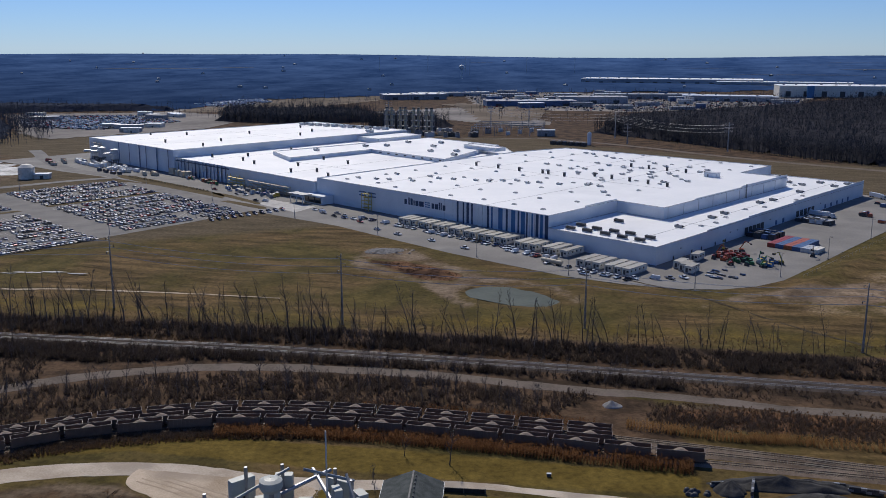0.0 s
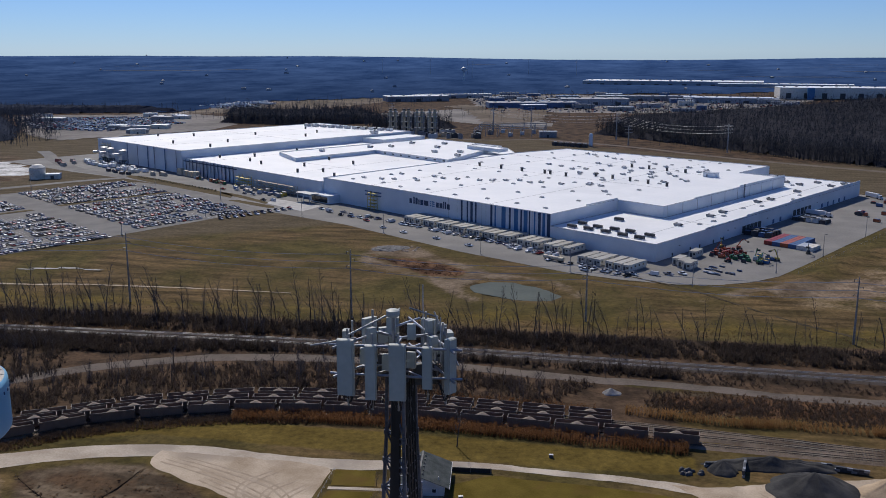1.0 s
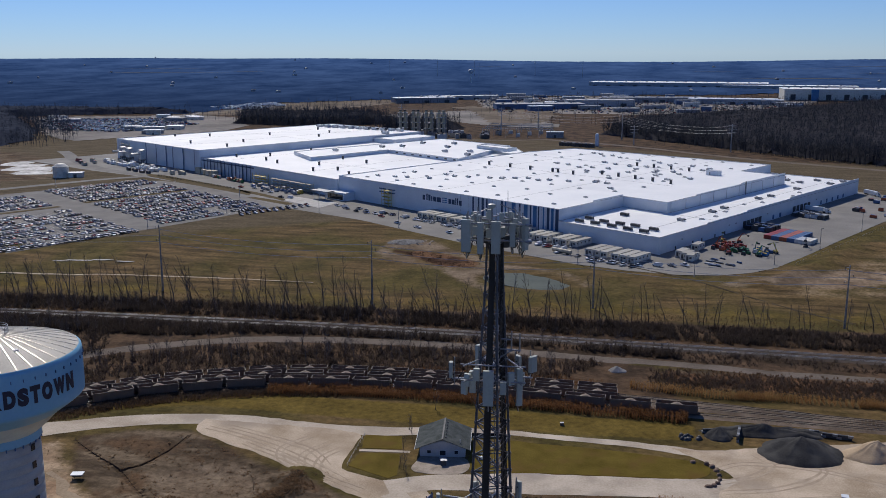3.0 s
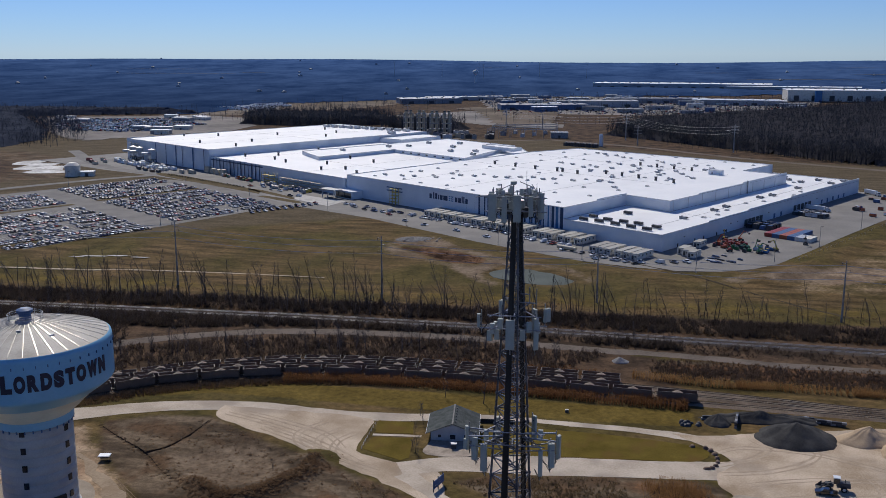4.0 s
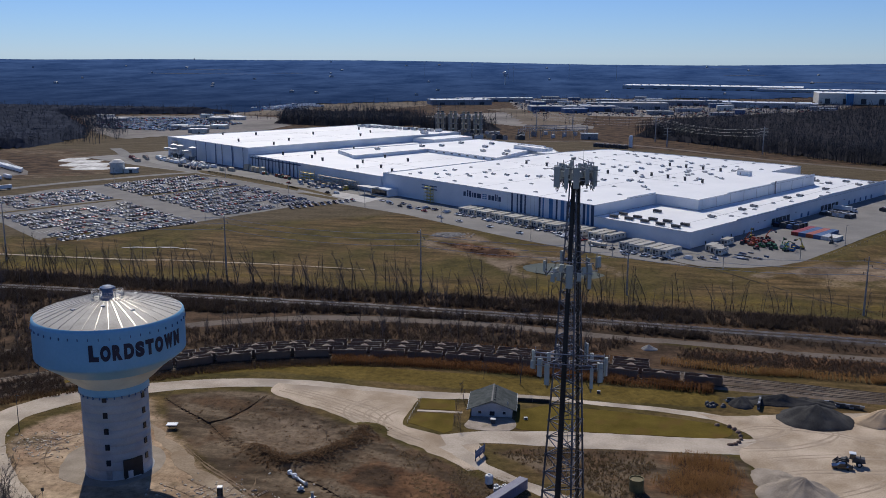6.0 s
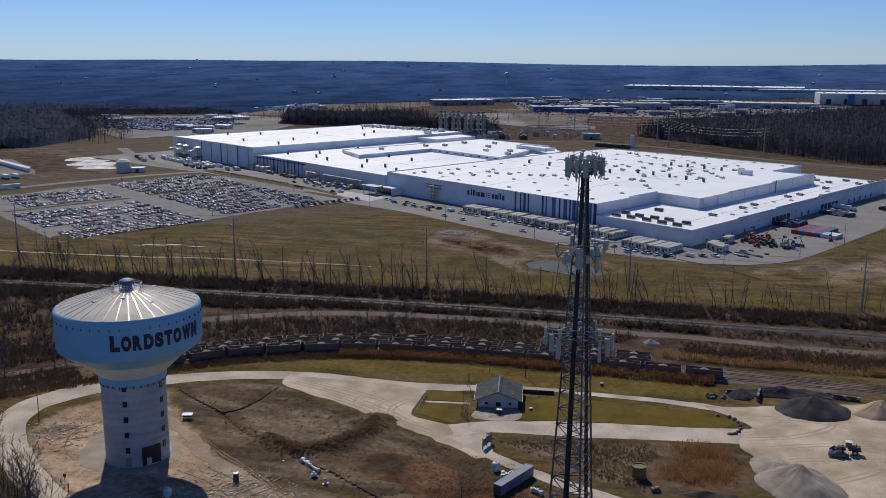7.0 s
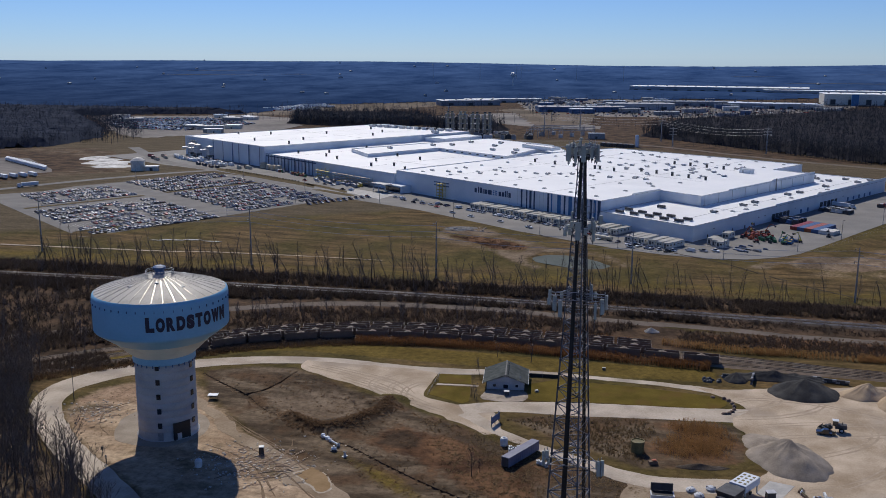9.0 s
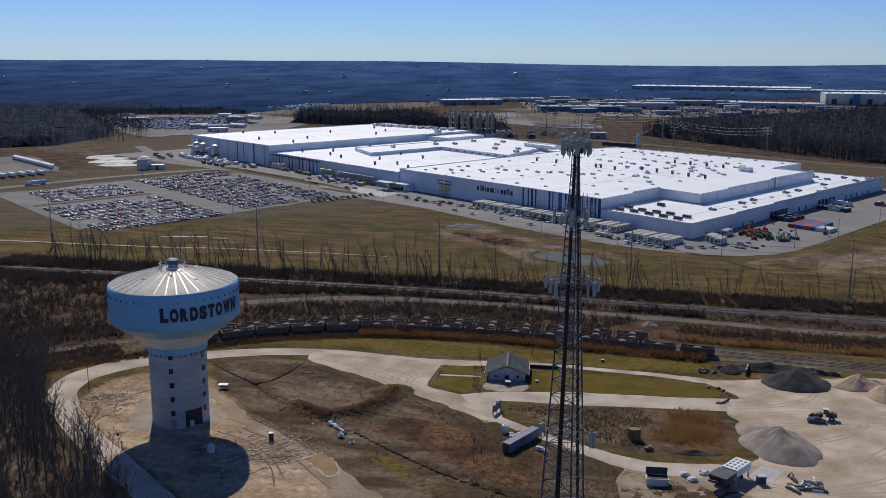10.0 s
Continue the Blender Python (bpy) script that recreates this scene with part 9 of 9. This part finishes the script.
def canopy(name, outlines, xs, ys, h, mat, label, kind, seed, edge=20.0):
    """A rough crown surface over woodland, ragged at the top and falling to the ground at the edges."""
    X, Y = np.meshgrid(xs, ys)
    r = np.random.RandomState(seed)
    X = X + r.uniform(-0.35, 0.35, X.shape) * np.gradient(X, axis=1)
    Y = Y + r.uniform(-0.35, 0.35, Y.shape) * np.gradient(Y, axis=0)
    d = np.full(X.shape, -1e9)
    for o in outlines:
        d = np.maximum(d, inside(o, X, Y))
    Z = ground_height(X, Y) + h * np.clip(d / edge + 0.2, -0.1, 1) * r.uniform(0.86, 1.06, X.shape)
    ii = np.arange(X.size).reshape(X.shape)
    ok = d > -10
    q = ok[:-1, :-1] & ok[1:, :-1] & ok[:-1, 1:] & ok[1:, 1:]
    f = np.stack([ii[:-1, :-1][q], ii[:-1, 1:][q], ii[1:, 1:][q], ii[1:, :-1][q]], 1)
    keep, inv = np.unique(f, return_inverse=True)
    v = np.stack([X.ravel(), Y.ravel(), Z.ravel()], 1)[keep]
    me = bpy.data.meshes.new(name)
    me.from_pydata(v.tolist(), [], inv.reshape(f.shape).tolist())
    me.materials.append(mat)
    return tagged(new(name, me), label, "woods", "", kind)


LEFT_WOOD = [(-2200, 1080), (-1000, 1060), (-804, 1075), (-755, 1119), (-766, 1263), (-868, 1435), (-1090, 1720), (-940, 1800), (-790, 1840), (-790, 1860), (-2200, 1860)]
canopy("woods", [WOODS[0]], np.arange(0, 1500, 7.0), np.arange(1090, 2440, 8.0), 13, near_woods, "broad leafless winter wood behind the factory", "stuff", 1)
canopy("woods", WOODS[2:], np.arange(-650, -190, 7.0), np.arange(1460, 1790, 7.0), 15, near_woods, "dark strip of leafless wood", "stuff", 2)
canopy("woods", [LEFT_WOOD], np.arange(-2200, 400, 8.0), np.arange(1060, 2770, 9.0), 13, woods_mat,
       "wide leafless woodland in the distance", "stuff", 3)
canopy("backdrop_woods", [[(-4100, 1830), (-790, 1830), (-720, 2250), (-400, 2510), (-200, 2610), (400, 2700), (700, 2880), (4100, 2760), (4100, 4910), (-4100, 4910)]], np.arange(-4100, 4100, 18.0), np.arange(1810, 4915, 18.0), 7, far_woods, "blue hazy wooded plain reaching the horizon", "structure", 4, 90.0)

# trunks along the edges of the woods


def wood_edge(pts, depth, count, h, seed):
    r = np.random.RandomState(seed)
    line = spline(pts, 10.0)
    spots = []
    for k in range(count):
        p = line[r.randint(len(line))]
        i = min(max(1, line.index(p)), len(line) - 2)
        d = (line[i + 1] - line[i - 1]).normalized()
        n = Vector((-d.y, d.x))
        if n.y < 0:
            n = -n
        q = p + n * r.uniform(0, 1) ** 1.5 * depth + d * r.uniform(-6, 6)
        spots.append((q.x, q.y, rise(q.x, q.y)))
    return spots


def far_tree(seed, h):
    r = random.Random(seed)
    v, f = [], []
    w = 0.28
    v += [(-w, 0, 0), (w, 0, 0), (0, w, 0), (r.uniform(-0.6, 0.6), r.uniform(-0.6, 0.6), h)]
    f += [(0, 1, 3), (1, 2, 3), (2, 0, 3)]
    for k in range(13):
        g = r.uniform(0.3, 0.95)
        a = r.uniform(0, 6.28)
        L = h * 0.26 * (1.1 - 0.6 * g)
        c, s = math.cos(a), math.sin(a)
        n = len(v)
        v += [(-s * 0.22, c * 0.22, h * g), (s * 0.22, -c * 0.22, h * g), (c * L, s * L, h * g + L * r.uniform(0.6, 1.5))]
        f += [(n, n + 1, n + 2)]
    return np.array(v), np.array(f)


far_kinds = [far_tree(s, 22) for s in range(6)]
# Twigs of the woods carry the same haze blue in their colour.
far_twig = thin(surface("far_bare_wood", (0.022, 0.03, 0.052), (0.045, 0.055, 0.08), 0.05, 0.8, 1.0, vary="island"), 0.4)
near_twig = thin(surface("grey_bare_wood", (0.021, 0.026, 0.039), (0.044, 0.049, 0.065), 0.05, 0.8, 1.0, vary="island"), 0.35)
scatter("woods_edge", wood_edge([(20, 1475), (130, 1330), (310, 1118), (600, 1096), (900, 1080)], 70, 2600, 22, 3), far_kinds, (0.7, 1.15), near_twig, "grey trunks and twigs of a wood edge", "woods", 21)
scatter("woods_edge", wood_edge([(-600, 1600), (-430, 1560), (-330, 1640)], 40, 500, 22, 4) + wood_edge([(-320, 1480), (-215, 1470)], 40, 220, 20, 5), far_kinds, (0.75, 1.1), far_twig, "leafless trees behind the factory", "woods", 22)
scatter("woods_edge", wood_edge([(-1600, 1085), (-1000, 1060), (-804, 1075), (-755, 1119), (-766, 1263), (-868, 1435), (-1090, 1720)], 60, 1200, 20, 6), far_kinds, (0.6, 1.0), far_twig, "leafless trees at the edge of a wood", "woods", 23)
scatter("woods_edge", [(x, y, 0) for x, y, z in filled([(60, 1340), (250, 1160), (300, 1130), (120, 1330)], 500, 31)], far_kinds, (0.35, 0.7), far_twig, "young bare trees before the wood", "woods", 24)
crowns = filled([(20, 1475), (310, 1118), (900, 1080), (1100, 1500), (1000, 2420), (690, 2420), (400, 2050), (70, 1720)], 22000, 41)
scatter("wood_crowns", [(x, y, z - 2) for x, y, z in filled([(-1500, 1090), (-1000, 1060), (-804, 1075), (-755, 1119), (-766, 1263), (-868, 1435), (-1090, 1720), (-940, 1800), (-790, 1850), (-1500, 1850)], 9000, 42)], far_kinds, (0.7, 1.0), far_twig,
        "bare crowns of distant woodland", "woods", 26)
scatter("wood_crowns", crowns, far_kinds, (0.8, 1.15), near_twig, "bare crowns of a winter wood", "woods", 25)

# far paved areas, roads and car lots
far_paving = surface("far_pale_paving", (0.15, 0.14, 0.13), (0.29, 0.265, 0.24), 0.008, 0.08, 0.95)


def far_patch(name, pts, label, lift=0.5, mat=far_paving):
    xs, ys = [p[0] for p in pts], [p[1] for p in pts]
    X, Y = np.meshgrid(np.arange(min(xs), max(xs) + 12, 12.0), np.arange(min(ys), max(ys) + 12, 12.0))
    Z = ground_height(X, Y) + lift
    ok = inside([tuple(p) for p in pts], X, Y) > -4
    s, ii = Shape(), np.arange(X.size).reshape(X.shape)
    q = ok[:-1, :-1] & ok[1:, :-1] & ok[:-1, 1:] & ok[1:, 1:]
    s.add(list(zip(X.ravel(), Y.ravel(), Z.ravel())), np.stack([ii[:-1, :-1][q], ii[:-1, 1:][q], ii[1:, 1:][q], ii[1:, :-1][q]], 1).tolist())
    return structure(name, s, mat, label, "pavement")


far_patch("far_lot_1", [(-800, 1350), (-980, 1605), (-1051, 1691), (-960, 1731), (-854, 1763), (-777, 1825), (-640, 1740), (-553, 1560), (-560, 1440), (-640, 1330), (-690, 1262), (-722, 1268)], "distant pale industrial car lot")
far_tan = surface("far_cleared_earth", (0.12, 0.095, 0.07), (0.22, 0.18, 0.14), 0.01, 0.06, 0.95, stain=(0.085, 0.07, 0.05), stain_scale=0.006)
far_patch("far_lot_5", [(-780, 1800), (-830, 1985), (-925, 2340), (-925, 2450), (-620, 2570), (-400, 2480), (-508, 2110), (-560, 1900), (-720, 1806)], "distant graded tan plateau", 0.3, far_tan)
far_patch("far_lot_6", [(-310, 2110), (-258, 2180), (-200, 2112), (-84, 2098), (-60, 1880), (-74, 1700), (-140, 1598), (-154, 1575), (-198, 1800), (-252, 2028)], "distant graded tan ground", 0.9, far_tan)
far_patch("far_lot_2", [(-790, 1950), (-650, 1960), (-740, 2240), (-900, 2260)], "distant pale lorry park")
far_patch("far_lot_3", [(-409, 1839), (-230, 2060), (-150, 1900), (-40, 1640), (-60, 1560), (-140, 1600), (-331, 1774)], "distant cleared pale ground")
far_patch("far_lot_4", [(-200, 1960), (95, 1930), (420, 2120), (560, 2500), (150, 2640), (-310, 2560)], "distant pale industrial estate ground")
ribbon("far_road_1", [(-700, 1640), (-752, 1741), (-795, 1957), (-860, 2180), (-894, 2290)], 14, 0.8, far_paving, "distant pale curving road", rough_edge=0.3, step=20)
for k, pts in enumerate(([(-1100, 2345), (-894, 2360), (-640, 2470), (-390, 2560), (0, 2640)],)):
    z = max(rise(*p) for p in pts) + 1
    ribbon("far_road_2", pts, 22, z, far_paving, "distant pale highway", rough_edge=0.3, step=30)
ribbon("rear_track", [(-60, 1380), (60, 1290), (200, 1150), (420, 1010), (700, 940)], 12, 0.06, dirt_road_mat, "grey dirt track behind the factory", rough_edge=1.0, step=8)
ribbon("rear_track", [(-330, 1500), (-160, 1360), (-60, 1375)], 10, 0.09, dirt_road_mat, "grey dirt track behind the factory", rough_edge=1.0, step=8)

fr = random.Random(66)


def far_cars(name, outline, count, seed, label):
    s = Shape()
    for x, y, z in filled(outline, count, seed, soft=1.0):
        c, t = fr.choice((0.0, 0.3, 1.57)), fr.choice((1.0, 1.0, 1.3))
        s.box((x, y, z + 0.5 + 0.8 * t), (4.6, 1.9, 1.6 * t), c)
    return structure(name, s, car_stuff_paint, label, "parked cars", kind="stuff")


far_cars("distant_cars", [(-835, 1425), (-985, 1640), (-800, 1700), (-650, 1580), (-700, 1400)], 4200, 51, "distant rows of parked cars")
far_cars("distant_cars", [(-780, 1960), (-670, 1970), (-740, 2210), (-870, 2230)], 500, 52, "distant parked vehicles")
vans = Shape()
for k in range(46):
    x, y = -826 + 95 * fr.random(), 2000 + 210 * fr.random()
    vans.box((x, y, rise(x, y) + 2.9), (fr.uniform(9, 16), 3.0, 4.0), fr.choice((0.1, 0.15, 1.6)))
structure("distant_trailers", vans, white_metal, "distant rows of white trailers", "trailers", kind="stuff")
far_cars("distant_cars", [(-190, 1970), (90, 1940), (400, 2130), (520, 2440), (150, 2600), (-300, 2520)], 2600, 53, "distant parked vehicles on an estate")


def far_building(x, y, w, d, h, turn, mat, label, roof=None):
    z = rise(x, y)
    ob = thing("far_building", label, "building", "distant buildings", at=pose(x, y, z, 0, 0, turn))
    part("wall", Shape().box((0, 0, h / 2), (w, d, h)), mat, ob)
    part("roof", Shape().box((0, 0, h + 0.5), (w + 1, d + 1, 1.0)), roof or (white_roof if w > 300 else fr.choice((light_grey, white_metal, far_wall, mid_grey))), ob)
    for k in range(max(1, int(w // 40))):
        part("door", Shape().box((-w / 2 + (k + 0.5) * w / max(1, int(w // 40)), -d / 2 - 0.15, h * 0.28), (min(12, w * 0.1), 0.3, h * 0.5)), dark_grey, ob)
    if w > 60:
        for k in range(int(w // 30)):
            part("roof_unit", Shape().box((-w / 2 + 15 + k * 30, fr.uniform(-d * 0.3, d * 0.3), h + 2), (5, 4, 2)), mid_grey, ob)
    return ob


for x, y, w, d, h, turn, mat, label in [(260, 3010, 520, 120, 16, -10, far_wall, "vast pale car plant with a white roof in the distance"), (560, 2890, 360, 70, 14, -12, far_wall, "long pale plant building in the distance"),
                                        (640, 2540, 330, 110, 26, -4, cream, "tall cream plant building with blue panels in the distance"), (900, 2600, 260, 90, 24, -4, cream, "cream plant building in the distance"),
                                        (-400, 2330, 150, 60, 12, 24, far_wall, "grey warehouse in the distance"), (-330, 2460, 200, 30, 9, 20, far_wall, "long low pale warehouse in the distance"),
                                        (-110, 2110, 190, 60, 11, 14, steel_blue, "long blue-grey shed in the distance"), (20, 2230, 150, 60, 14, 10, far_wall, "pale works building in the distance"),
                                        (150, 2420, 240, 50, 11, 6, far_wall, "long pale works building in the distance"), (330, 2360, 200, 60, 12, -8, far_wall, "pale works building in the distance")]:
    far_building(x, y, w, d, h, turn, mat, label)
for x in (540, 770):
    ob = simple("blue_panel_block", "bright blue panel block on the distant plant", "building", pose(x, 2480, rise(x, 2480), 0, 0, -4), [("block", Shape().box((0, 0, 14), (16, 12, 28)), blue_paint), ("cap", Shape().box((0, 0, 28.4), (17, 13, 0.8)), light_grey)])
for k in range(56):
    x, y = fr.uniform(-310, 480), fr.uniform(1990, 2640)
    if inside([(-200, 1960), (95, 1930), (420, 2120), (560, 2500), (150, 2640), (-310, 2560)], np.array([x]), np.array([y]))[0] > 10:
        far_building(x, y, fr.uniform(18, 55), fr.uniform(12, 25), fr.uniform(5, 10), fr.uniform(-10, 25), fr.choice((far_wall, far_wall, cream, mid_grey, steel_blue)), "small industrial building in the distance")
for k in range(15):
    x, y = fr.uniform(-1000, -600), fr.uniform(1330, 1740)
    if inside([(-800, 1350), (-1040, 1690), (-854, 1760), (-640, 1730), (-560, 1560), (-640, 1340)], np.array([x]), np.array([y]))[0] > 8:
        far_building(x, y, fr.uniform(20, 50), fr.uniform(10, 18), fr.uniform(4, 7), fr.uniform(-20, 20), fr.choice((far_wall, cream, mid_grey)), "low shed beside a distant car lot")
for k in range(26):
    x, y = fr.uniform(-870, -680), fr.uniform(1975, 2200)
    simple("far_lorry_trailer", "white lorry trailer in a distant park", "trailer", pose(x, y, 0.5, 0, 0, fr.uniform(-10, 30)), [("box", Shape().box((0, 0, 2.6), (16, 3, 3.2)), white_metal), ("chassis", Shape().box((0, 0, 0.6), (15, 2, 0.8)), dark_grey)], "distant trailers")
# white trailers and a warehouse at the edge of the car park
for k in range(24):
    simple("parked_trailer", "white lorry trailer parked in a row", "trailer", pose(*((-699 + k * 7.4, 958.5 - k * 5.5) if k < 14 else (-632 + (k - 14) * 5.4, 770 + (k - 14) * 7.6)), 0.05, 0, 0, 118 if k < 14 else 146), [("box", Shape().box((0, 0, 2.7), (16, 2.9, 3.0)), white_metal), ("chassis", Shape().box((0, 0, 0.7), (14, 1.6, 1.3)), dark_grey)], "parked trailers")
patch("trailer_yard", [(-790, 790), (-640, 808), (-585, 872), (-600, 895), (-690, 985), (-720, 990), (-800, 870)], 0.05, far_paving, "pale trailer yard", "pavement", 0.5, 8, smooth=False)
rl = simple("road_lorry", "white articulated lorry on the access road", "lorry", pose(-541, 768, 0.08, 0, 0, 56), [("trailer", Shape().box((3, 0, 2.7), (15, 2.6, 2.9)), white_metal), ("cab", Shape().box((-7, 0, 1.9), (3, 2.4, 3.0), 0, 0, 0.9), white_paint), ("chassis", Shape().box((0, 0, 0.9), (18, 1, 0.35)), dark_grey)]
            + [("wheel", Shape().tube((x, y - 0.2, 0.5), (x, y + 0.2, 0.5), 0.5, None, 10), rubber) for x in (-7.5, -4.2, 7.5, 8.8) for y in (-1.1, 1.1)])

# stacks, substation, pylons and tanks behind the factory
for k, (x, y) in enumerate(((-272, 1430), (-252, 1428), (-232, 1424), (-213, 1421))):
    ob = thing("boiler_stack", "pair of tall tan exhaust stacks in a steel frame", "stack", "boiler stacks", at=pose(x, y, 0))
    for dx in (-3.4, 3.4):
        part("flue", Shape().tube((dx, 0, 0), (dx, 0, 36), 2.2, 1.9, 12), tan_panel, ob)
        part("rim", Shape().tube((dx, 0, 35), (dx, 0, 36.4), 2.5, None, 12), dark_grey, ob)
    for z in (10, 18, 26, 32):
        part("platform", Shape().box((0, 0, z), (14, 9, 0.7)), mid_grey, ob)
    for sx in (-6.5, 6.5):
        for sy in (-4, 4):
            part("column", Shape().bar((sx, sy, 0), (sx, sy, 32), 0.6), mid_grey, ob)
for k in range(24):
    x, y = -190 + fr.uniform(-90, 60), 1400 + fr.uniform(-30, 60)
    simple("plant_unit", "grey utility plant unit behind the factory", "plant", pose(x, y, 0, 0, 0, fr.uniform(-30, 30)), [("body", Shape().box((0, 0, 3), (fr.uniform(5, 14), fr.uniform(4, 8), 6)), fr.choice((mid_grey, dark_grey, light_grey, tan_panel))), ("top", Shape().box((0, 0, 6.6), (4, 3, 1.4)), dark_grey)], "utility plant units")
sub = thing("substation", "open steel electrical substation with lattice gantries", "substation")
for i in range(7):
    for j in range(4):
        x, y = -150 + i * 16, 1400 + j * 32 + i * 0.5
        part("gantry_post", Shape().bar((x, y, 0), (x, y, 13), 0.7), galvanised, sub)
    for j in range(4):
        y = 1400 + j * 32
        if i < 6:
            part("gantry_beam", Shape().bar((-150 + i * 16, y, 12.5), (-134 + i * 16, y, 12.5), 0.8), galvanised, sub)
    part("transformer", Shape().box((-146 + i * 15, 1418 + (i % 3) * 26, 2.5), (6, 4, 5)), light_grey, sub)
simple("control_house", "grey flat-roofed control house of a substation", "building", pose(-48, 1410, 0, 0, 0, 5), [("wall", Shape().box((0, 0, 4), (24, 12, 8)), mid_grey), ("roof", Shape().box((0, 0, 8.3), (25, 13, 0.6)), light_grey), ("door", Shape().box((0, -6.1, 2), (3, 0.2, 4)), dark_grey)])


def pylon(x, y, h, kind=0):
    z = rise(x, y)
    ob = thing("pylon", "grey steel transmission pole with cross-arms", "pylon", "pylons", at=pose(x, y, z))
    part("mast", Shape().tube((0, 0, 0), (0, 0, h), 0.9, 0.4, 8), galvanised, ob)
    for k in range(3):
        part("cross_arm", Shape().bar((-5, 0, h - 2 - k * 4), (5, 0, h - 2 - k * 4), 0.5), galvanised, ob)
    return ob


PY = [(-131, 1480, 38), (45, 1390, 36), (58, 1315, 26), (-80, 1559, 34), (170, 1240, 34), (330, 1090, 34), (-300, 1560, 38)]
for x, y, h in PY:
    pylon(x, y, h)
for x, y in ((-554, 3483), (-739, 3519), (-420, 3500), (-200, 3500), (-30, 3450), (-380, 3300)):
    pylon(x, y, 62)
pl = thing("pylon_line", "sagging lines between transmission poles", "power line")
for (x0, y0, h0), (x1, y1, h1) in zip([PY[3], PY[0], PY[1]], [PY[0], PY[1], PY[4]]):
    for k in range(3):
        for sx in (-5, 5):
            s = Shape()
            pts = [(x0 + sx + (x1 - x0) * i / 10, y0 + (y1 - y0) * i / 10, (h0 + (h1 - h0) * i / 10) - 3 - k * 4 - 6 * i / 10 * (1 - i / 10) * 4) for i in range(11)]
            s.wire(pts, 0.05)
            part("line", s, light_grey, pl)
simple("white_silo", "slim white silo behind the factory", "silo", pose(10.4, 1290, 0), [("shell", Shape().lathe([(0.01, 0), (2.5, 0), (2.5, 15), (1.6, 16.4), (0.01, 16.8)], 20), white_metal), ("skirt", Shape().lathe([(2.7, 0), (2.7, 1.2)], 20), mid_grey)])
for k in range(6):
    simple("cooling_unit", "dark cooling unit in a row behind the factory", "cooling unit", pose(-34 + k * 7.5, 1296 - k * 4, 0, 0, 0, -30), [("body", Shape().box((0, 0, 2.2), (6.2, 6, 4.4)), dark_grey), ("fan", Shape().tube((0, 0, 4.4), (0, 0, 5.1), 2.0, None, 12), mid_grey)], "cooling units")
fw = (-387, 3138)
simple("far_water_tower", "tiny pale water tower on the horizon", "water tower", pose(*fw, rise(*fw)), [("shaft", Shape().tube((0, 0, 0), (0, 0, 34), 3.2, 2.6, 12), light_grey), ("bowl", Shape().lathe([(2.6, 32), (9, 40), (10, 44), (7, 48), (0.01, 50)], 20), light_grey)])

scatter("far_trees", filled([(-200, 1960), (95, 1930), (420, 2120), (560, 2500), (150, 2640), (-310, 2560)], 2600, 71) + filled([(-420, 1800), (-60, 1560), (60, 1640), (-200, 2080)], 260, 72)
        + filled([(-1060, 1720), (-560, 1640), (-400, 1780), (-300, 2400), (-700, 2240)], 1500, 73), far_kinds, (0.4, 0.8), far_twig, "scattered bare trees among distant lots", "woods", 74)
scatter("wood_crowns", filled(WOODS[2], 2600, 81) + filled(WOODS[3], 900, 82), far_kinds, (0.85, 1.1), near_twig, "bare crowns of trees behind the factory", "woods", 83)

hs = random.Random(101)
hamlet = Shape()
for k in range(46):
    x, y = hs.uniform(-2400, 2200), 2500 + 2100 * hs.random() ** 1.3
    z = rise(x, y) + 6.5
    w, d, t = hs.uniform(7, 16), hs.uniform(6, 9), hs.uniform(0, 3.1)
    hamlet.box((x, y, z + 2.5), (w, d, 5.0), t)
    hamlet.box((x, y, z + 6.2), (w * 0.98, d * 0.98, 2.4), t, 0, 0.35)
structure("distant_houses", hamlet, far_wall, "tiny pale houses scattered over the wooded plain", "houses", kind="stuff")
clearing = surface("far_dry_clearing", (0.05, 0.052, 0.06), (0.09, 0.09, 0.092), 0.006, 0.05, 1.0)
for k in range(16):
    x, y = hs.uniform(-2300, 2100), 2650 + 1800 * hs.random()
    w, d = hs.uniform(60, 260), hs.uniform(10, 34)
    pts = [(x - w, y - d * 0.4), (x - w * 0.3, y - d), (x + w * 0.7, y - d * 0.6), (x + w, y + d * 0.3), (x + w * 0.2, y + d), (x - w * 0.8, y + d * 0.5)]
    patch("far_clearing", pts, max(rise(*q) for q in pts) + 8.0, clearing, "pale dry clearing among distant woods", "field", 4.0, 12)
